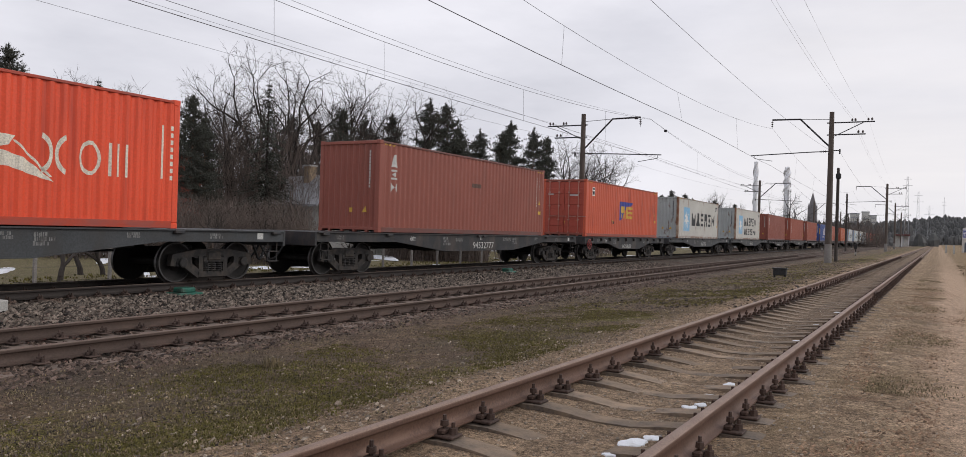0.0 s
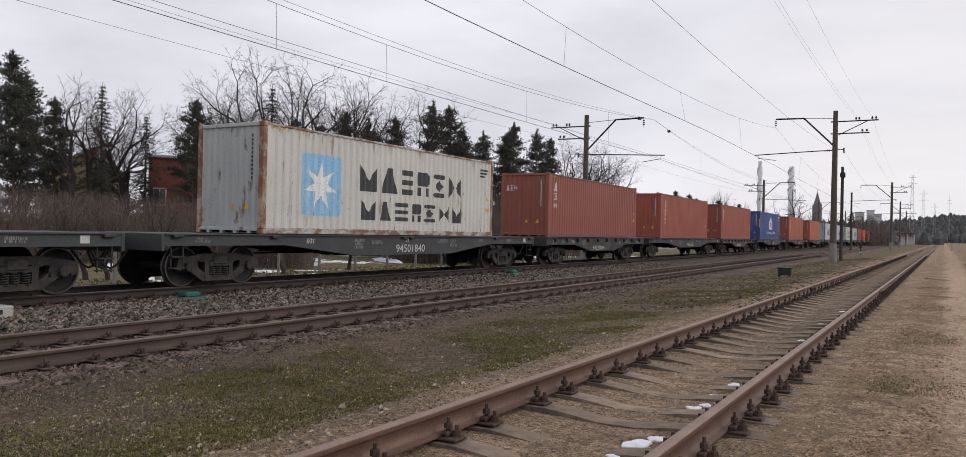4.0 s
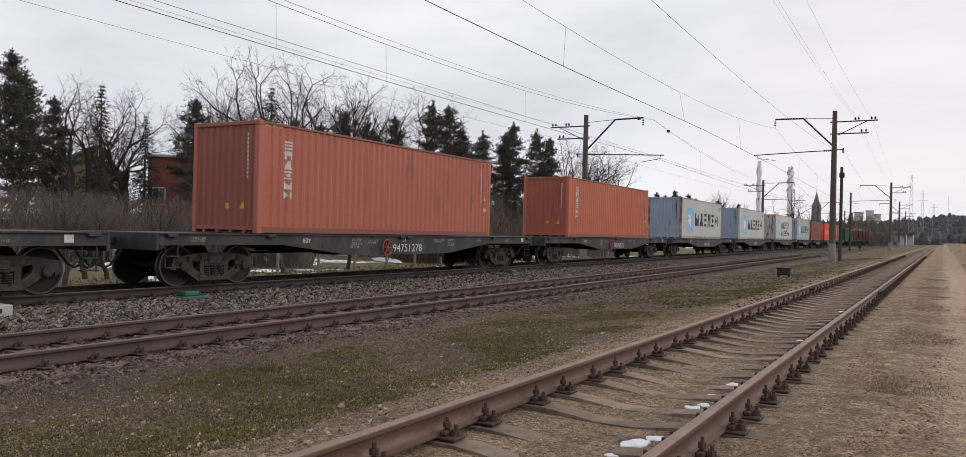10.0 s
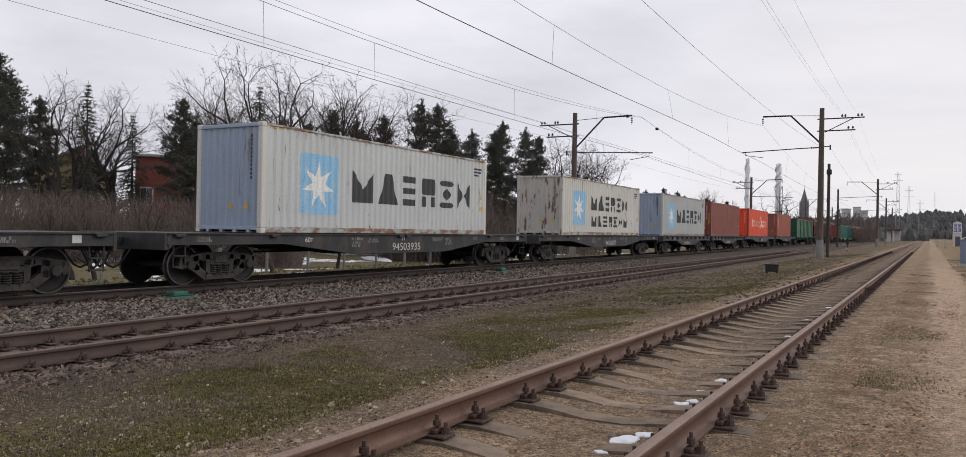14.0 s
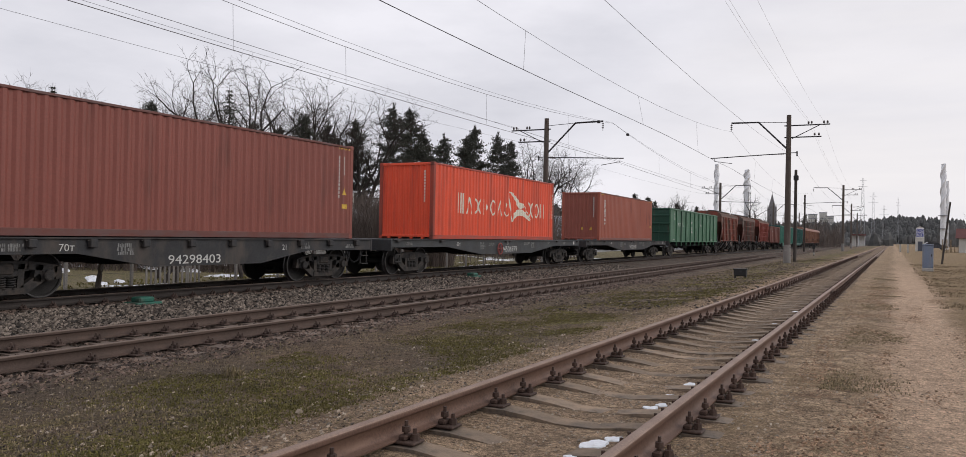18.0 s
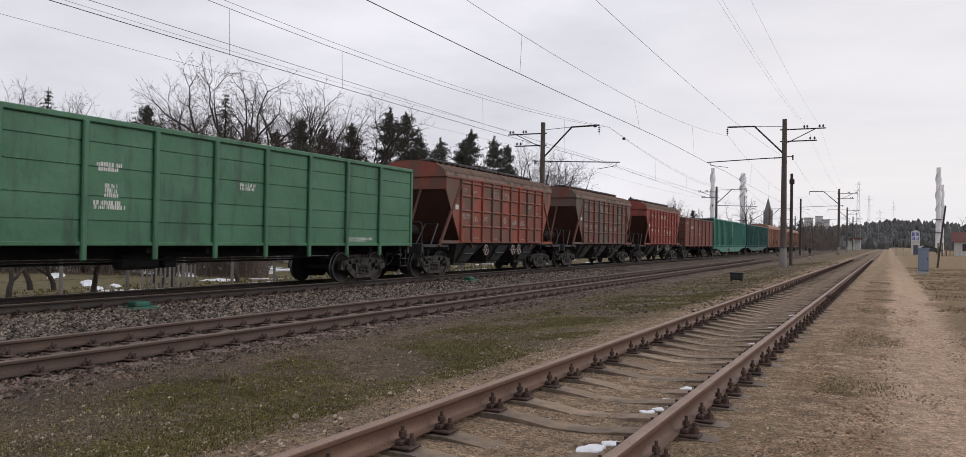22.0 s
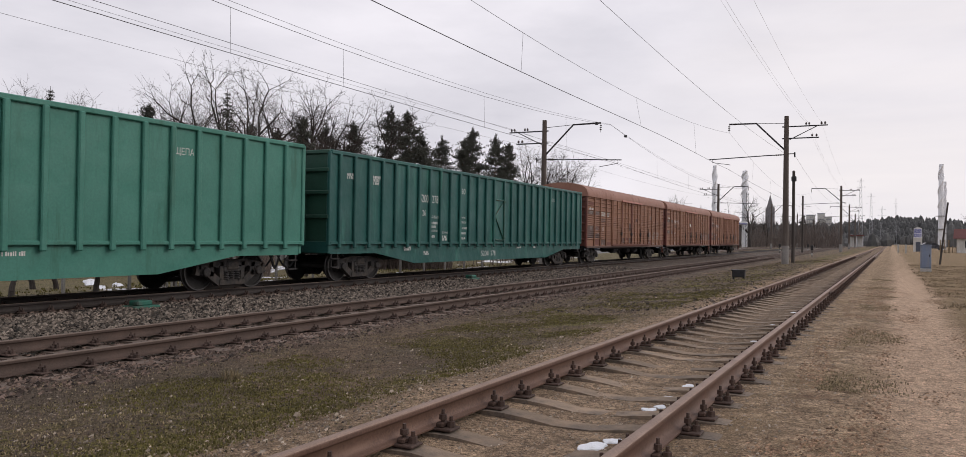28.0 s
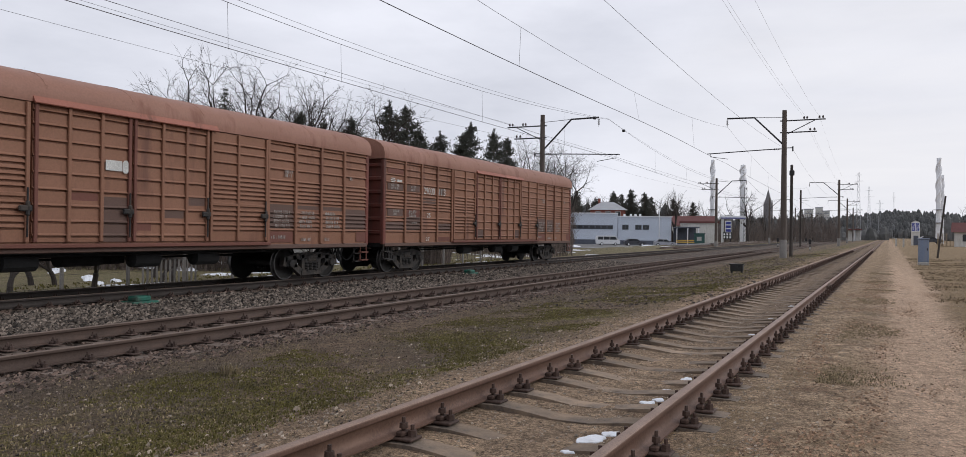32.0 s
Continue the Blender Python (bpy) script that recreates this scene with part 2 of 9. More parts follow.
# ---- materials ----
def mat(name, col, col2=None, rough=0.7, metal=0.0, big=1.5, fine=40.0, amount=0.5, bump=0.25, bump_size=0.01,
        stain=None, stain_at=0.62, stain_soft=0.12, stain_scale=(1.0, 1.0, 1.0), stain_size=2.0, rand=0.0, island=0.0, spec=0.4, grain=0.35, dent=0.0):
    """Two scales of colour variation, a stain with its own shape, and fine relief."""
    m = bpy.data.materials.new(name)
    m.use_nodes = True
    nt = m.node_tree
    N, L = nt.nodes, nt.links
    bsdf = N["Principled BSDF"]
    bsdf.inputs["Metallic"].default_value = metal
    bsdf.inputs["Specular IOR Level"].default_value = spec
    co = N.new("ShaderNodeTexCoord")
    c1 = (*col, 1)
    c2 = (*(col2 or [c * 0.6 for c in col]), 1)

    def tex(scale, detail=5, rough_=0.6, vec=None):
        n = N.new("ShaderNodeTexNoise")
        n.inputs["Scale"].default_value = scale
        n.inputs["Detail"].default_value = detail
        n.inputs["Roughness"].default_value = rough_
        L.new(vec or co.outputs["Object"], n.inputs["Vector"])
        return n

    def mixed(fac, a, b, kind="MIX"):
        n = N.new("ShaderNodeMix")
        n.data_type, n.blend_type = "RGBA", kind
        for sock, val in (("Factor", fac), ("A", a), ("B", b)):
            if hasattr(val, "is_output"):
                L.new(val, n.inputs[sock])
            elif sock == "Factor":
                n.inputs[0].default_value = val
            else:
                n.inputs[sock].default_value = val
        return n.outputs["Result"]

    def ramp(sock, lo, hi):
        n = N.new("ShaderNodeMapRange")
        n.inputs["From Min"].default_value, n.inputs["From Max"].default_value = lo, hi
        L.new(sock, n.inputs["Value"])
        return n.outputs["Result"]

    a = tex(big)
    f = tex(fine, 4)
    fac = ramp(a.outputs["Fac"], 0.5 - 0.5 * (1.05 - amount), 0.5 + 0.5 * (1.05 - amount))
    out = mixed(fac, c1, c2)
    g = N.new("ShaderNodeMapRange")
    g.inputs["To Min"].default_value, g.inputs["To Max"].default_value = 1 - grain, 1 + grain
    g.inputs["From Min"].default_value, g.inputs["From Max"].default_value = 0.25, 0.75
    L.new(f.outputs["Fac"], g.inputs["Value"])
    cmb = N.new("ShaderNodeVectorMath")
    cmb.operation = "SCALE"
    L.new(out, cmb.inputs[0])
    L.new(g.outputs["Result"], cmb.inputs["Scale"])
    out = cmb.outputs["Vector"]
    if stain:
        mp = N.new("ShaderNodeMapping")
        mp.inputs["Scale"].default_value = stain_scale
        L.new(co.outputs["Object"], mp.inputs["Vector"])
        s = tex(stain_size, 6, 0.65, mp.outputs["Vector"])
        sf = ramp(s.outputs["Fac"], stain_at - stain_soft, stain_at + stain_soft)
        out = mixed(sf, out, (*stain, 1))
    if rand or island:
        if rand:
            info = N.new("ShaderNodeObjectInfo")
            rs, k = info.outputs["Random"], rand
        else:
            info = N.new("ShaderNodeNewGeometry")
            rs, k = info.outputs["Random Per Island"], island
        r = N.new("ShaderNodeMapRange")
        r.inputs["To Min"].default_value, r.inputs["To Max"].default_value = 1 - k, 1 + k
        L.new(rs, r.inputs["Value"])
        v = N.new("ShaderNodeVectorMath")
        v.operation = "SCALE"
        L.new(out, v.inputs[0])
        L.new(r.outputs["Result"], v.inputs["Scale"])
        out = v.outputs["Vector"]
    L.new(out, bsdf.inputs["Base Color"])
    rr = N.new("ShaderNodeMapRange")
    rr.inputs["To Min"].default_value, rr.inputs["To Max"].default_value = max(rough - 0.15, 0.02), min(rough + 0.12, 1)
    L.new(a.outputs["Fac"], rr.inputs["Value"])
    L.new(rr.outputs["Result"], bsdf.inputs["Roughness"])
    if bump:
        bn = N.new("ShaderNodeBump")
        bn.inputs["Strength"].default_value = bump
        bn.inputs["Distance"].default_value = bump_size
        L.new(f.outputs["Fac"], bn.inputs["Height"])
        L.new(bn.outputs["Normal"], bsdf.inputs["Normal"])
    if dent:
        dn = N.new("ShaderNodeBump")
        dn.inputs["Strength"].default_value, dn.inputs["Distance"].default_value = min(dent, 1.0), 0.08 * dent
        L.new(tex(1.1, 3, 0.45).outputs["Fac"], dn.inputs["Height"])
        if bsdf.inputs["Normal"].links:
            L.new(bsdf.inputs["Normal"].links[0].from_socket, dn.inputs["Normal"])
        L.new(dn.outputs["Normal"], bsdf.inputs["Normal"])
    return m


RAILDK = mat("rail_brown", (0.094, 0.062, 0.049), (0.06, 0.042, 0.034), rough=0.75, metal=0.2, big=1.2, fine=60, bump=0.3, bump_size=0.004, stain=(0.12, 0.078, 0.06), stain_scale=(1, 0.15, 1), stain_size=6)
RAILBK = mat("rail_black_brown", (0.045, 0.036, 0.032), (0.03, 0.024, 0.022), rough=0.75, metal=0.2, big=1.2, fine=60, bump=0.3, bump_size=0.004)
RAILTOPDK = mat("rail_head_brown", (0.17, 0.125, 0.1), (0.11, 0.08, 0.064), rough=0.7, metal=0.15, big=3, fine=80, bump=0.15, bump_size=0.002)
RAILTOP = mat("rail_head_rusty", (0.285, 0.199, 0.154), (0.198, 0.133, 0.102), rough=0.6, metal=0.25, big=3, fine=80, bump=0.15, bump_size=0.002)
RAIL = mat("rail_rust", (0.155, 0.089, 0.064), (0.1, 0.06, 0.045), rough=0.6, metal=0.35, big=1.2, fine=60, bump=0.3, bump_size=0.004, stain=(0.2, 0.122, 0.088), stain_scale=(1, 0.15, 1), stain_size=6)
RAILHEAD = mat("rail_head_worn", (0.32, 0.26, 0.23), (0.22, 0.15, 0.12), rough=0.42, metal=0.7, big=3, fine=80, bump=0.1, bump_size=0.002)
FAST = mat("fastener_rust", (0.055, 0.04, 0.035), (0.095, 0.055, 0.04), rough=0.8, metal=0.3, big=6, fine=90, rand=0.2)
FASTBR = mat("fastener_brown", (0.1, 0.065, 0.052), (0.065, 0.045, 0.038), rough=0.85, metal=0.2, big=6, fine=90, rand=0.2)
CONC = mat("sleeper_concrete", (0.18, 0.135, 0.108), (0.11, 0.08, 0.064), rough=0.9, big=2, fine=50, bump=0.4, rand=0.2)
STEELDK = mat("wagon_black", (0.03, 0.031, 0.034), (0.021, 0.021, 0.023), rough=0.6, big=1.2, fine=30, bump=0.12, stain=(0.075, 0.06, 0.05), stain_at=0.6, stain_scale=(1, 1, 0.5), stain_size=1.6)
STEELGY = mat("wagon_grey", (0.055, 0.06, 0.064), (0.037, 0.04, 0.043), rough=0.6, big=1.2, fine=30, bump=0.12, stain=(0.045, 0.042, 0.04), stain_at=0.58, stain_scale=(1, 1, 0.5), stain_size=1.6)
BOGIE = mat("bogie_grime", (0.034, 0.032, 0.032), (0.02, 0.019, 0.019), rough=0.8, metal=0.05, big=3, fine=35, bump=0.3, stain=(0.07, 0.056, 0.046), stain_at=0.57, stain_size=4)
WHEEL = mat("wheel_steel", (0.024, 0.021, 0.02), (0.015, 0.014, 0.013), rough=0.8, metal=0.1, big=4, fine=40, bump=0.15)
TREAD = mat("wheel_rim", (0.13, 0.127, 0.127), (0.08, 0.075, 0.075), rough=0.5, metal=0.85, big=6, fine=60, bump=0.05)


# ---- the ground: one sheet from the near path to the horizon ----
def smooth(a, b, t):
    t = min(max((t - a) / (b - a), 0.0), 1.0)
    return t * t * (3 - 2 * t)


PROFILE = [(-400, 0.0), (-60, -0.2), (-47, -0.4), (-38, -0.85), (-30, -1.15), (-22, -0.95), (-19.6, -0.78), (-18.2, -0.5), (-17.4, -0.445), (-14.75, -0.445), (-13.7, -0.52),
           (-11.9, -0.62), (-11.2, -0.52), (-10.85, -0.495), (-8.95, -0.488), (-8.25, -0.468), (-7.7, -0.48), (-6.9, -0.47), (-5.0, -0.34), (-4.1, -0.245), (-3.55, -0.192), (-3.25, -0.204),
           (-3.0, -0.222), (-2.6, -0.238), (-2.2, -0.256), (-1.8, -0.238), (-1.4, -0.222), (-1.17, -0.204), (-0.87, -0.192), (-0.5, -0.178), (0.6, -0.2), (2.6, -0.22), (4.2, -0.12), (7, -0.05), (30, 0.0), (400, 0.4)]


def ground_z(x, y):
    xm = x + 0.017325 * y if x < -4 else x + 0.017325 * y * smooth(-1, -4, x)
    z = PROFILE[-1][1]
    for (a, za), (b, zb) in zip(PROFILE, PROFILE[1:]):
        if xm <= b:
            z = za + (zb - za) * max(0.0, (xm - a) / (b - a))
            break
    if xm < -30:
        z += (-1.2 - z) * smooth(72, 100, y)
    if -34 < xm < -17.5:
        z += (-0.5 - z) * smooth(72, 95, y) * smooth(-34, -30, xm)          # the yard is level with the line
    near = 1 - smooth(60, 140, abs(y))
    soft = 1.0 if (xm < -11.3 or -7.9 < xm) else 0.35
    n = noise.noise((x * 0.7, y * 0.7, 0)) * 0.03 + noise.noise((x * 2.7, y * 2.7, 3)) * 0.014
    if -3.4 < x < -1.0:
        n = 0.5 * n + 0.013 * noise.noise((x * 3.1, y * 4.3, 5))
    return z + n * soft * (0.25 + 0.75 * near)


def axis_steps(lo, hi, fine_lo, fine_hi, fine, grow):
    out = list(np.arange(fine_lo, fine_hi, fine))
    s, v = fine, fine_hi
    while v < hi:
        out.append(v)
        s *= grow
        v += s
    out.append(hi)
    s, v = fine, fine_lo
    while v > lo:
        s *= grow
        v -= s
        out.insert(0, max(v, lo))
    return out


def ground_material():
    m = bpy.data.materials.new("ground")
    m.use_nodes = True
    nt = m.node_tree
    N, L = nt.nodes, nt.links
    bsdf = N["Principled BSDF"]
    bsdf.inputs["Specular IOR Level"].default_value = 0.2
    bsdf.inputs["Roughness"].default_value = 0.95
    co = N.new("ShaderNodeTexCoord")
    sep = N.new("ShaderNodeSeparateXYZ")
    L.new(co.outputs["Object"], sep.inputs["Vector"])

    def math_(op, a, b, c=None):
        n = N.new("ShaderNodeMath")
        n.operation = op
        for i, v in enumerate((a, b, c)):
            if v is None:
                continue
            if hasattr(v, "is_output"):
                L.new(v, n.inputs[i])
            else:
                n.inputs[i].default_value = v
        return n.outputs[0]

    def tex(scale, detail=6, rough=0.6, kind="ShaderNodeTexNoise"):
        n = N.new(kind)
        n.inputs["Scale"].default_value = scale
        if kind == "ShaderNodeTexNoise":
            n.inputs["Detail"].default_value = detail
            n.inputs["Roughness"].default_value = rough
        L.new(co.outputs["Object"], n.inputs["Vector"])
        return n

    def rng(v, a, b, c=0.0, d=1.0):
        n = N.new("ShaderNodeMapRange")
        n.interpolation_type = "SMOOTHSTEP"
        L.new(v, n.inputs["Value"])
        for key, val in (("From Min", a), ("From Max", b), ("To Min", c), ("To Max", d)):
            n.inputs[key].default_value = val
        return n.outputs["Result"]

    def mixc(f, a, b):
        n = N.new("ShaderNodeMix")
        n.data_type = "RGBA"
        if hasattr(f, "is_output"):
            L.new(f, n.inputs["Factor"])
        else:
            n.inputs["Factor"].default_value = f
        for key, v in (("A", a), ("B", b)):
            if hasattr(v, "is_output"):
                L.new(v, n.inputs[key])
            else:
                n.inputs[key].default_value = (*v, 1)
        return n.outputs["Result"]

    x, y = sep.outputs["X"], sep.outputs["Y"]
    xm = math_("MULTIPLY_ADD", y, 0.017325, x)          # across the main tracks
    wob = tex(0.55, 4).outputs["Fac"]
    wobble = math_("MULTIPLY_ADD", wob, 2.4, -1.2)
    xw = math_("ADD", x, wobble)
    xmw = math_("ADD", xm, wobble)
    big = tex(0.35, 5).outputs["Fac"]
    mid = tex(2.2, 6, 0.7).outputs["Fac"]
    fine = tex(26, 5, 0.75).outputs["Fac"]
    grit = tex(120, 3, 0.7).outputs["Fac"]
    sand = mixc(rng(mid, 0.3, 0.7), (0.36, 0.258, 0.172), (0.19, 0.134, 0.09))
    path = mixc(rng(fine, 0.3, 0.7), (0.56, 0.4, 0.282), (0.38, 0.268, 0.187))
    soil = mixc(rng(mid, 0.3, 0.7), (0.08, 0.056, 0.038), (0.195, 0.14, 0.096))
    moss = mixc(rng(fine, 0.3, 0.7), (0.055, 0.047, 0.014), (0.168, 0.145, 0.036))
    dry = mixc(rng(mid, 0.3, 0.7), (0.135, 0.103, 0.07), (0.075, 0.058, 0.042))
    lawn = mixc(rng(mid, 0.3, 0.7), (0.12, 0.108, 0.052), (0.165, 0.135, 0.085))
    stone = mixc(rng(grit, 0.35, 0.65), (0.05, 0.041, 0.034), (0.14, 0.117, 0.097))
    # the mown strip between siding and main line: soil, dry litter and moss in patches
    strip = mixc(rng(big, 0.42, 0.6), soil, dry)
    strip = mixc(math_("MULTIPLY", rng(tex(0.5, 7, 0.72).outputs["Fac"], 0.46, 0.6), math_("MULTIPLY", rng(x, -7.6, -6.0), rng(x, -3.6, -4.6))), strip, moss)
    col = mixc(rng(xw, -4.6, -3.5), strip, sand)
    bed = math_("MULTIPLY", math_("MULTIPLY", rng(y, 7.5, 15), rng(x, -1.2, -1.5)), rng(x, -3.4, -3.0))
    col = mixc(math_("MULTIPLY", bed, 0.65), col, (0.12, 0.088, 0.065))
    # beside the siding: a gravelly shoulder, the trodden path, then thin grass
    px = math_("MULTIPLY_ADD", tex(0.9, 6, 0.7).outputs["Fac"], 0.9, math_("MULTIPLY_ADD", tex(0.09, 3).outputs["Fac"], 1.1, math_("ADD", x, -1.0)))
    verge = mixc(rng(fine, 0.35, 0.65), (0.3, 0.212, 0.122), (0.15, 0.108, 0.063))
    shoulder = mixc(rng(tex(3.4, 6, 0.75).outputs["Fac"], 0.36, 0.6), (0.39, 0.285, 0.19), (0.22, 0.155, 0.1))
    shoulder = mixc(math_("MULTIPLY", rng(tex(0.8, 6, 0.75).outputs["Fac"], 0.46, 0.62), 0.7), shoulder, verge)
    col = mixc(rng(x, -1.35, -1.05), col, shoulder)
    trodden = math_("MULTIPLY", math_("MULTIPLY", rng(px, -0.4, 0.25), rng(px, 1.65, 0.7)), rng(y, 70, 18, 0.25, 1.0))
    col = mixc(trodden, col, path)
    grassy = math_("MULTIPLY", rng(px, 0.85, 1.4), rng(tex(0.45, 6, 0.7).outputs["Fac"], 0.3, 0.5, 0.35, 1.0))
    col = mixc(grassy, col, verge)
    ridge = math_("MULTIPLY", math_("MULTIPLY", rng(y, 9, 17), rng(px, -0.7, -0.35)), math_("MULTIPLY", rng(px, 0.2, -0.1), rng(tex(1.1, 6, 0.75).outputs["Fac"], 0.4, 0.54, 0.1, 1.0)))
    col = mixc(math_("MULTIPLY", ridge, 0.45), col, mixc(rng(mid, 0.42, 0.58), verge, (0.12, 0.085, 0.058)))
    blot = math_("MULTIPLY", rng(tex(1.7, 6, 0.8).outputs["Fac"], 0.55, 0.68), math_("MULTIPLY", rng(x, -1.0, -0.6), rng(px, 0.4, -0.1)))
    col = mixc(math_("MULTIPLY", blot, 0.75), col, (0.185, 0.108, 0.07))
    ballast = mixc(rng(big, 0.35, 0.65), stone, (0.078, 0.057, 0.046))
    col = mixc(rng(xmw, -7.2, -8.6), col, ballast)
    col = mixc(rng(xmw, -18.2, -19.6), col, lawn)
    snowy = math_("MULTIPLY", rng(tex(0.16, 4, 0.6).outputs["Fac"], 0.585, 0.60), rng(xm, -24, -27))
    snowy = math_("MULTIPLY", snowy, rng(xm, -62, -50))
    col = mixc(snowy, col, (0.72, 0.74, 0.78))
    sc = N.new("ShaderNodeVectorMath")
    sc.operation = "SCALE"
    L.new(col, sc.inputs[0])
    L.new(math_("MULTIPLY", math_("MULTIPLY", rng(tex(75, 3, 0.8).outputs["Fac"], 0.32, 0.62, 0.4, 1.42), 1.08), math_("MULTIPLY", rng(fine, 0.3, 0.7, 0.45, 1.5), rng(tex(9, 6, 0.75).outputs["Fac"], 0.3, 0.7, 0.72, 1.25))), sc.inputs["Scale"])
    L.new(sc.outputs["Vector"], bsdf.inputs["Base Color"])
    bmp = N.new("ShaderNodeBump")
    bmp.inputs["Strength"].default_value = 1.0
    bmp.inputs["Distance"].default_value = 0.045
    L.new(math_("MULTIPLY_ADD", grit, 0.35, fine), bmp.inputs["Height"])
    L.new(bmp.outputs["Normal"], bsdf.inputs["Normal"])
    return m


def make_ground():
    xs = axis_steps(-2600, 2600, -20.0, 4.0, 0.14, 1.13)
    ys = axis_steps(-400, 4200, 1.0, 34.0, 0.16, 1.045)
    vs = [(x, y, ground_z(x, y)) for y in ys for x in xs]
    n = len(xs)
    fs = [(j * n + i, j * n + i + 1, (j + 1) * n + i + 1, (j + 1) * n + i) for j in range(len(ys) - 1) for i in range(n - 1)]
    me = bpy.data.meshes.new("ground")
    me.from_pydata(vs, [], fs)
    me.polygons.foreach_set("use_smooth", [True] * len(me.polygons))
    me.materials.append(ground_material())
    tagged(new("ground", me), "bare sandy soil, moss and gravel beside railway tracks", "ground", kind="structure")


make_ground()

# ---- the tracks ----
RAIL_HALF = [(0.066, -0.18), (0.066, -0.169), (0.03, -0.158), (0.013, -0.145), (0.009, -0.1), (0.011, -0.062), (0.02, -0.05), (0.035, -0.041), (0.0375, -0.02), (0.036, -0.01), (0.03, -0.004), (0.018, -0.001)]
RAIL_PROF = RAIL_HALF + [(-x, z) for x, z in reversed(RAIL_HALF)]


def rail_mesh(y0, y1, side_mat, top_mat):
    b = Build()
    b.prism(RAIL_PROF, "y", y0, y1)
    me = b.mesh("rail", side_mat)
    me.polygons.foreach_set("use_smooth", [True] * len(me.polygons))
    me.set_sharp_from_angle(angle=radians(50))
    me.materials.append(top_mat)
    for p in me.polygons:
        if p.normal.z > 0.35 and p.center.z > -0.012:
            p.material_index = 1
    return me


def fastening(low=0.0):
    """Base plate, two clips and two bolts on either side of a rail."""
    b = Build()
    b.box(-0.205, 0.205, -0.075, 0.075, -0.192, -0.172, 0.006)
    for s in (-1, 1):
        b.box(s * 0.095 - 0.03, s * 0.095 + 0.03, -0.05, 0.05, -0.174, -0.135, 0.01)
        b.tube((s * 0.1, 0, -0.14), (s * 0.1, 0, -0.045 - low), 0.015, 0.013, 6)
        b.tube((s * 0.1, 0, -0.118 - 0.5 * low), (s * 0.1, 0, -0.082 - low), 0.031, 0.029, 6)
        b.tube((s * 0.158, 0.02, -0.18), (s * 0.158, 0.02, -0.095), 0.016, 0.014, 6)
        b.tube((s * 0.158, 0.02, -0.175), (s * 0.158, 0.02, -0.13), 0.034, 0.03, 6)
    return b


def sleeper(kind):
    b = Build()
    if kind == "sunk":
        prof = [(-1.33, -0.45), (1.33, -0.45), (1.33, -0.222), (1.05, -0.196), (0.6, -0.192), (0.4, -0.21), (0.15, -0.243), (-0.15, -0.243), (-0.4, -0.21), (-0.6, -0.192), (-1.05, -0.196), (-1.33, -0.222)]
        b.prism(prof, "y", -0.105, 0.105)
    else:
        prof = [(-1.35, -0.40), (1.35, -0.40), (1.35, -0.20), (0.5, -0.205), (0.3, -0.235), (-0.3, -0.235), (-0.5, -0.205), (-1.35, -0.20)]
        b.prism(prof, "y", -0.135, 0.135)
    return b


NEAR_SLEEPERS = [3.62, 4.42, 4.94, 5.77, 6.3, 7.0, 7.57, 8.34, 8.89, 9.66]
SUNK = mat("sleeper_old_concrete", (0.165, 0.132, 0.105), (0.095, 0.075, 0.06), rough=0.95, big=2, fine=45, bump=0.5, bump_size=0.012, stain=(0.29, 0.21, 0.145), stain_at=0.54, stain_size=2.5, rand=0.2)


def sleeper_places(y0, y1, pitch, kind):
    if kind != "sunk":
        return [y0 + 0.1 + pitch * k for k in range(int((y1 - y0 - 0.4) / pitch))]
    out = list(NEAR_SLEEPERS)
    while out[-1] < y1 - 1.2:
        out.append(out[-1] + pitch * (1.16 if len(out) % 2 else 0.86))
    while out[0] > y0 + 0.8:
        out.insert(0, out[0] - pitch * (1.16 if len(out) % 2 else 0.86))
    return out


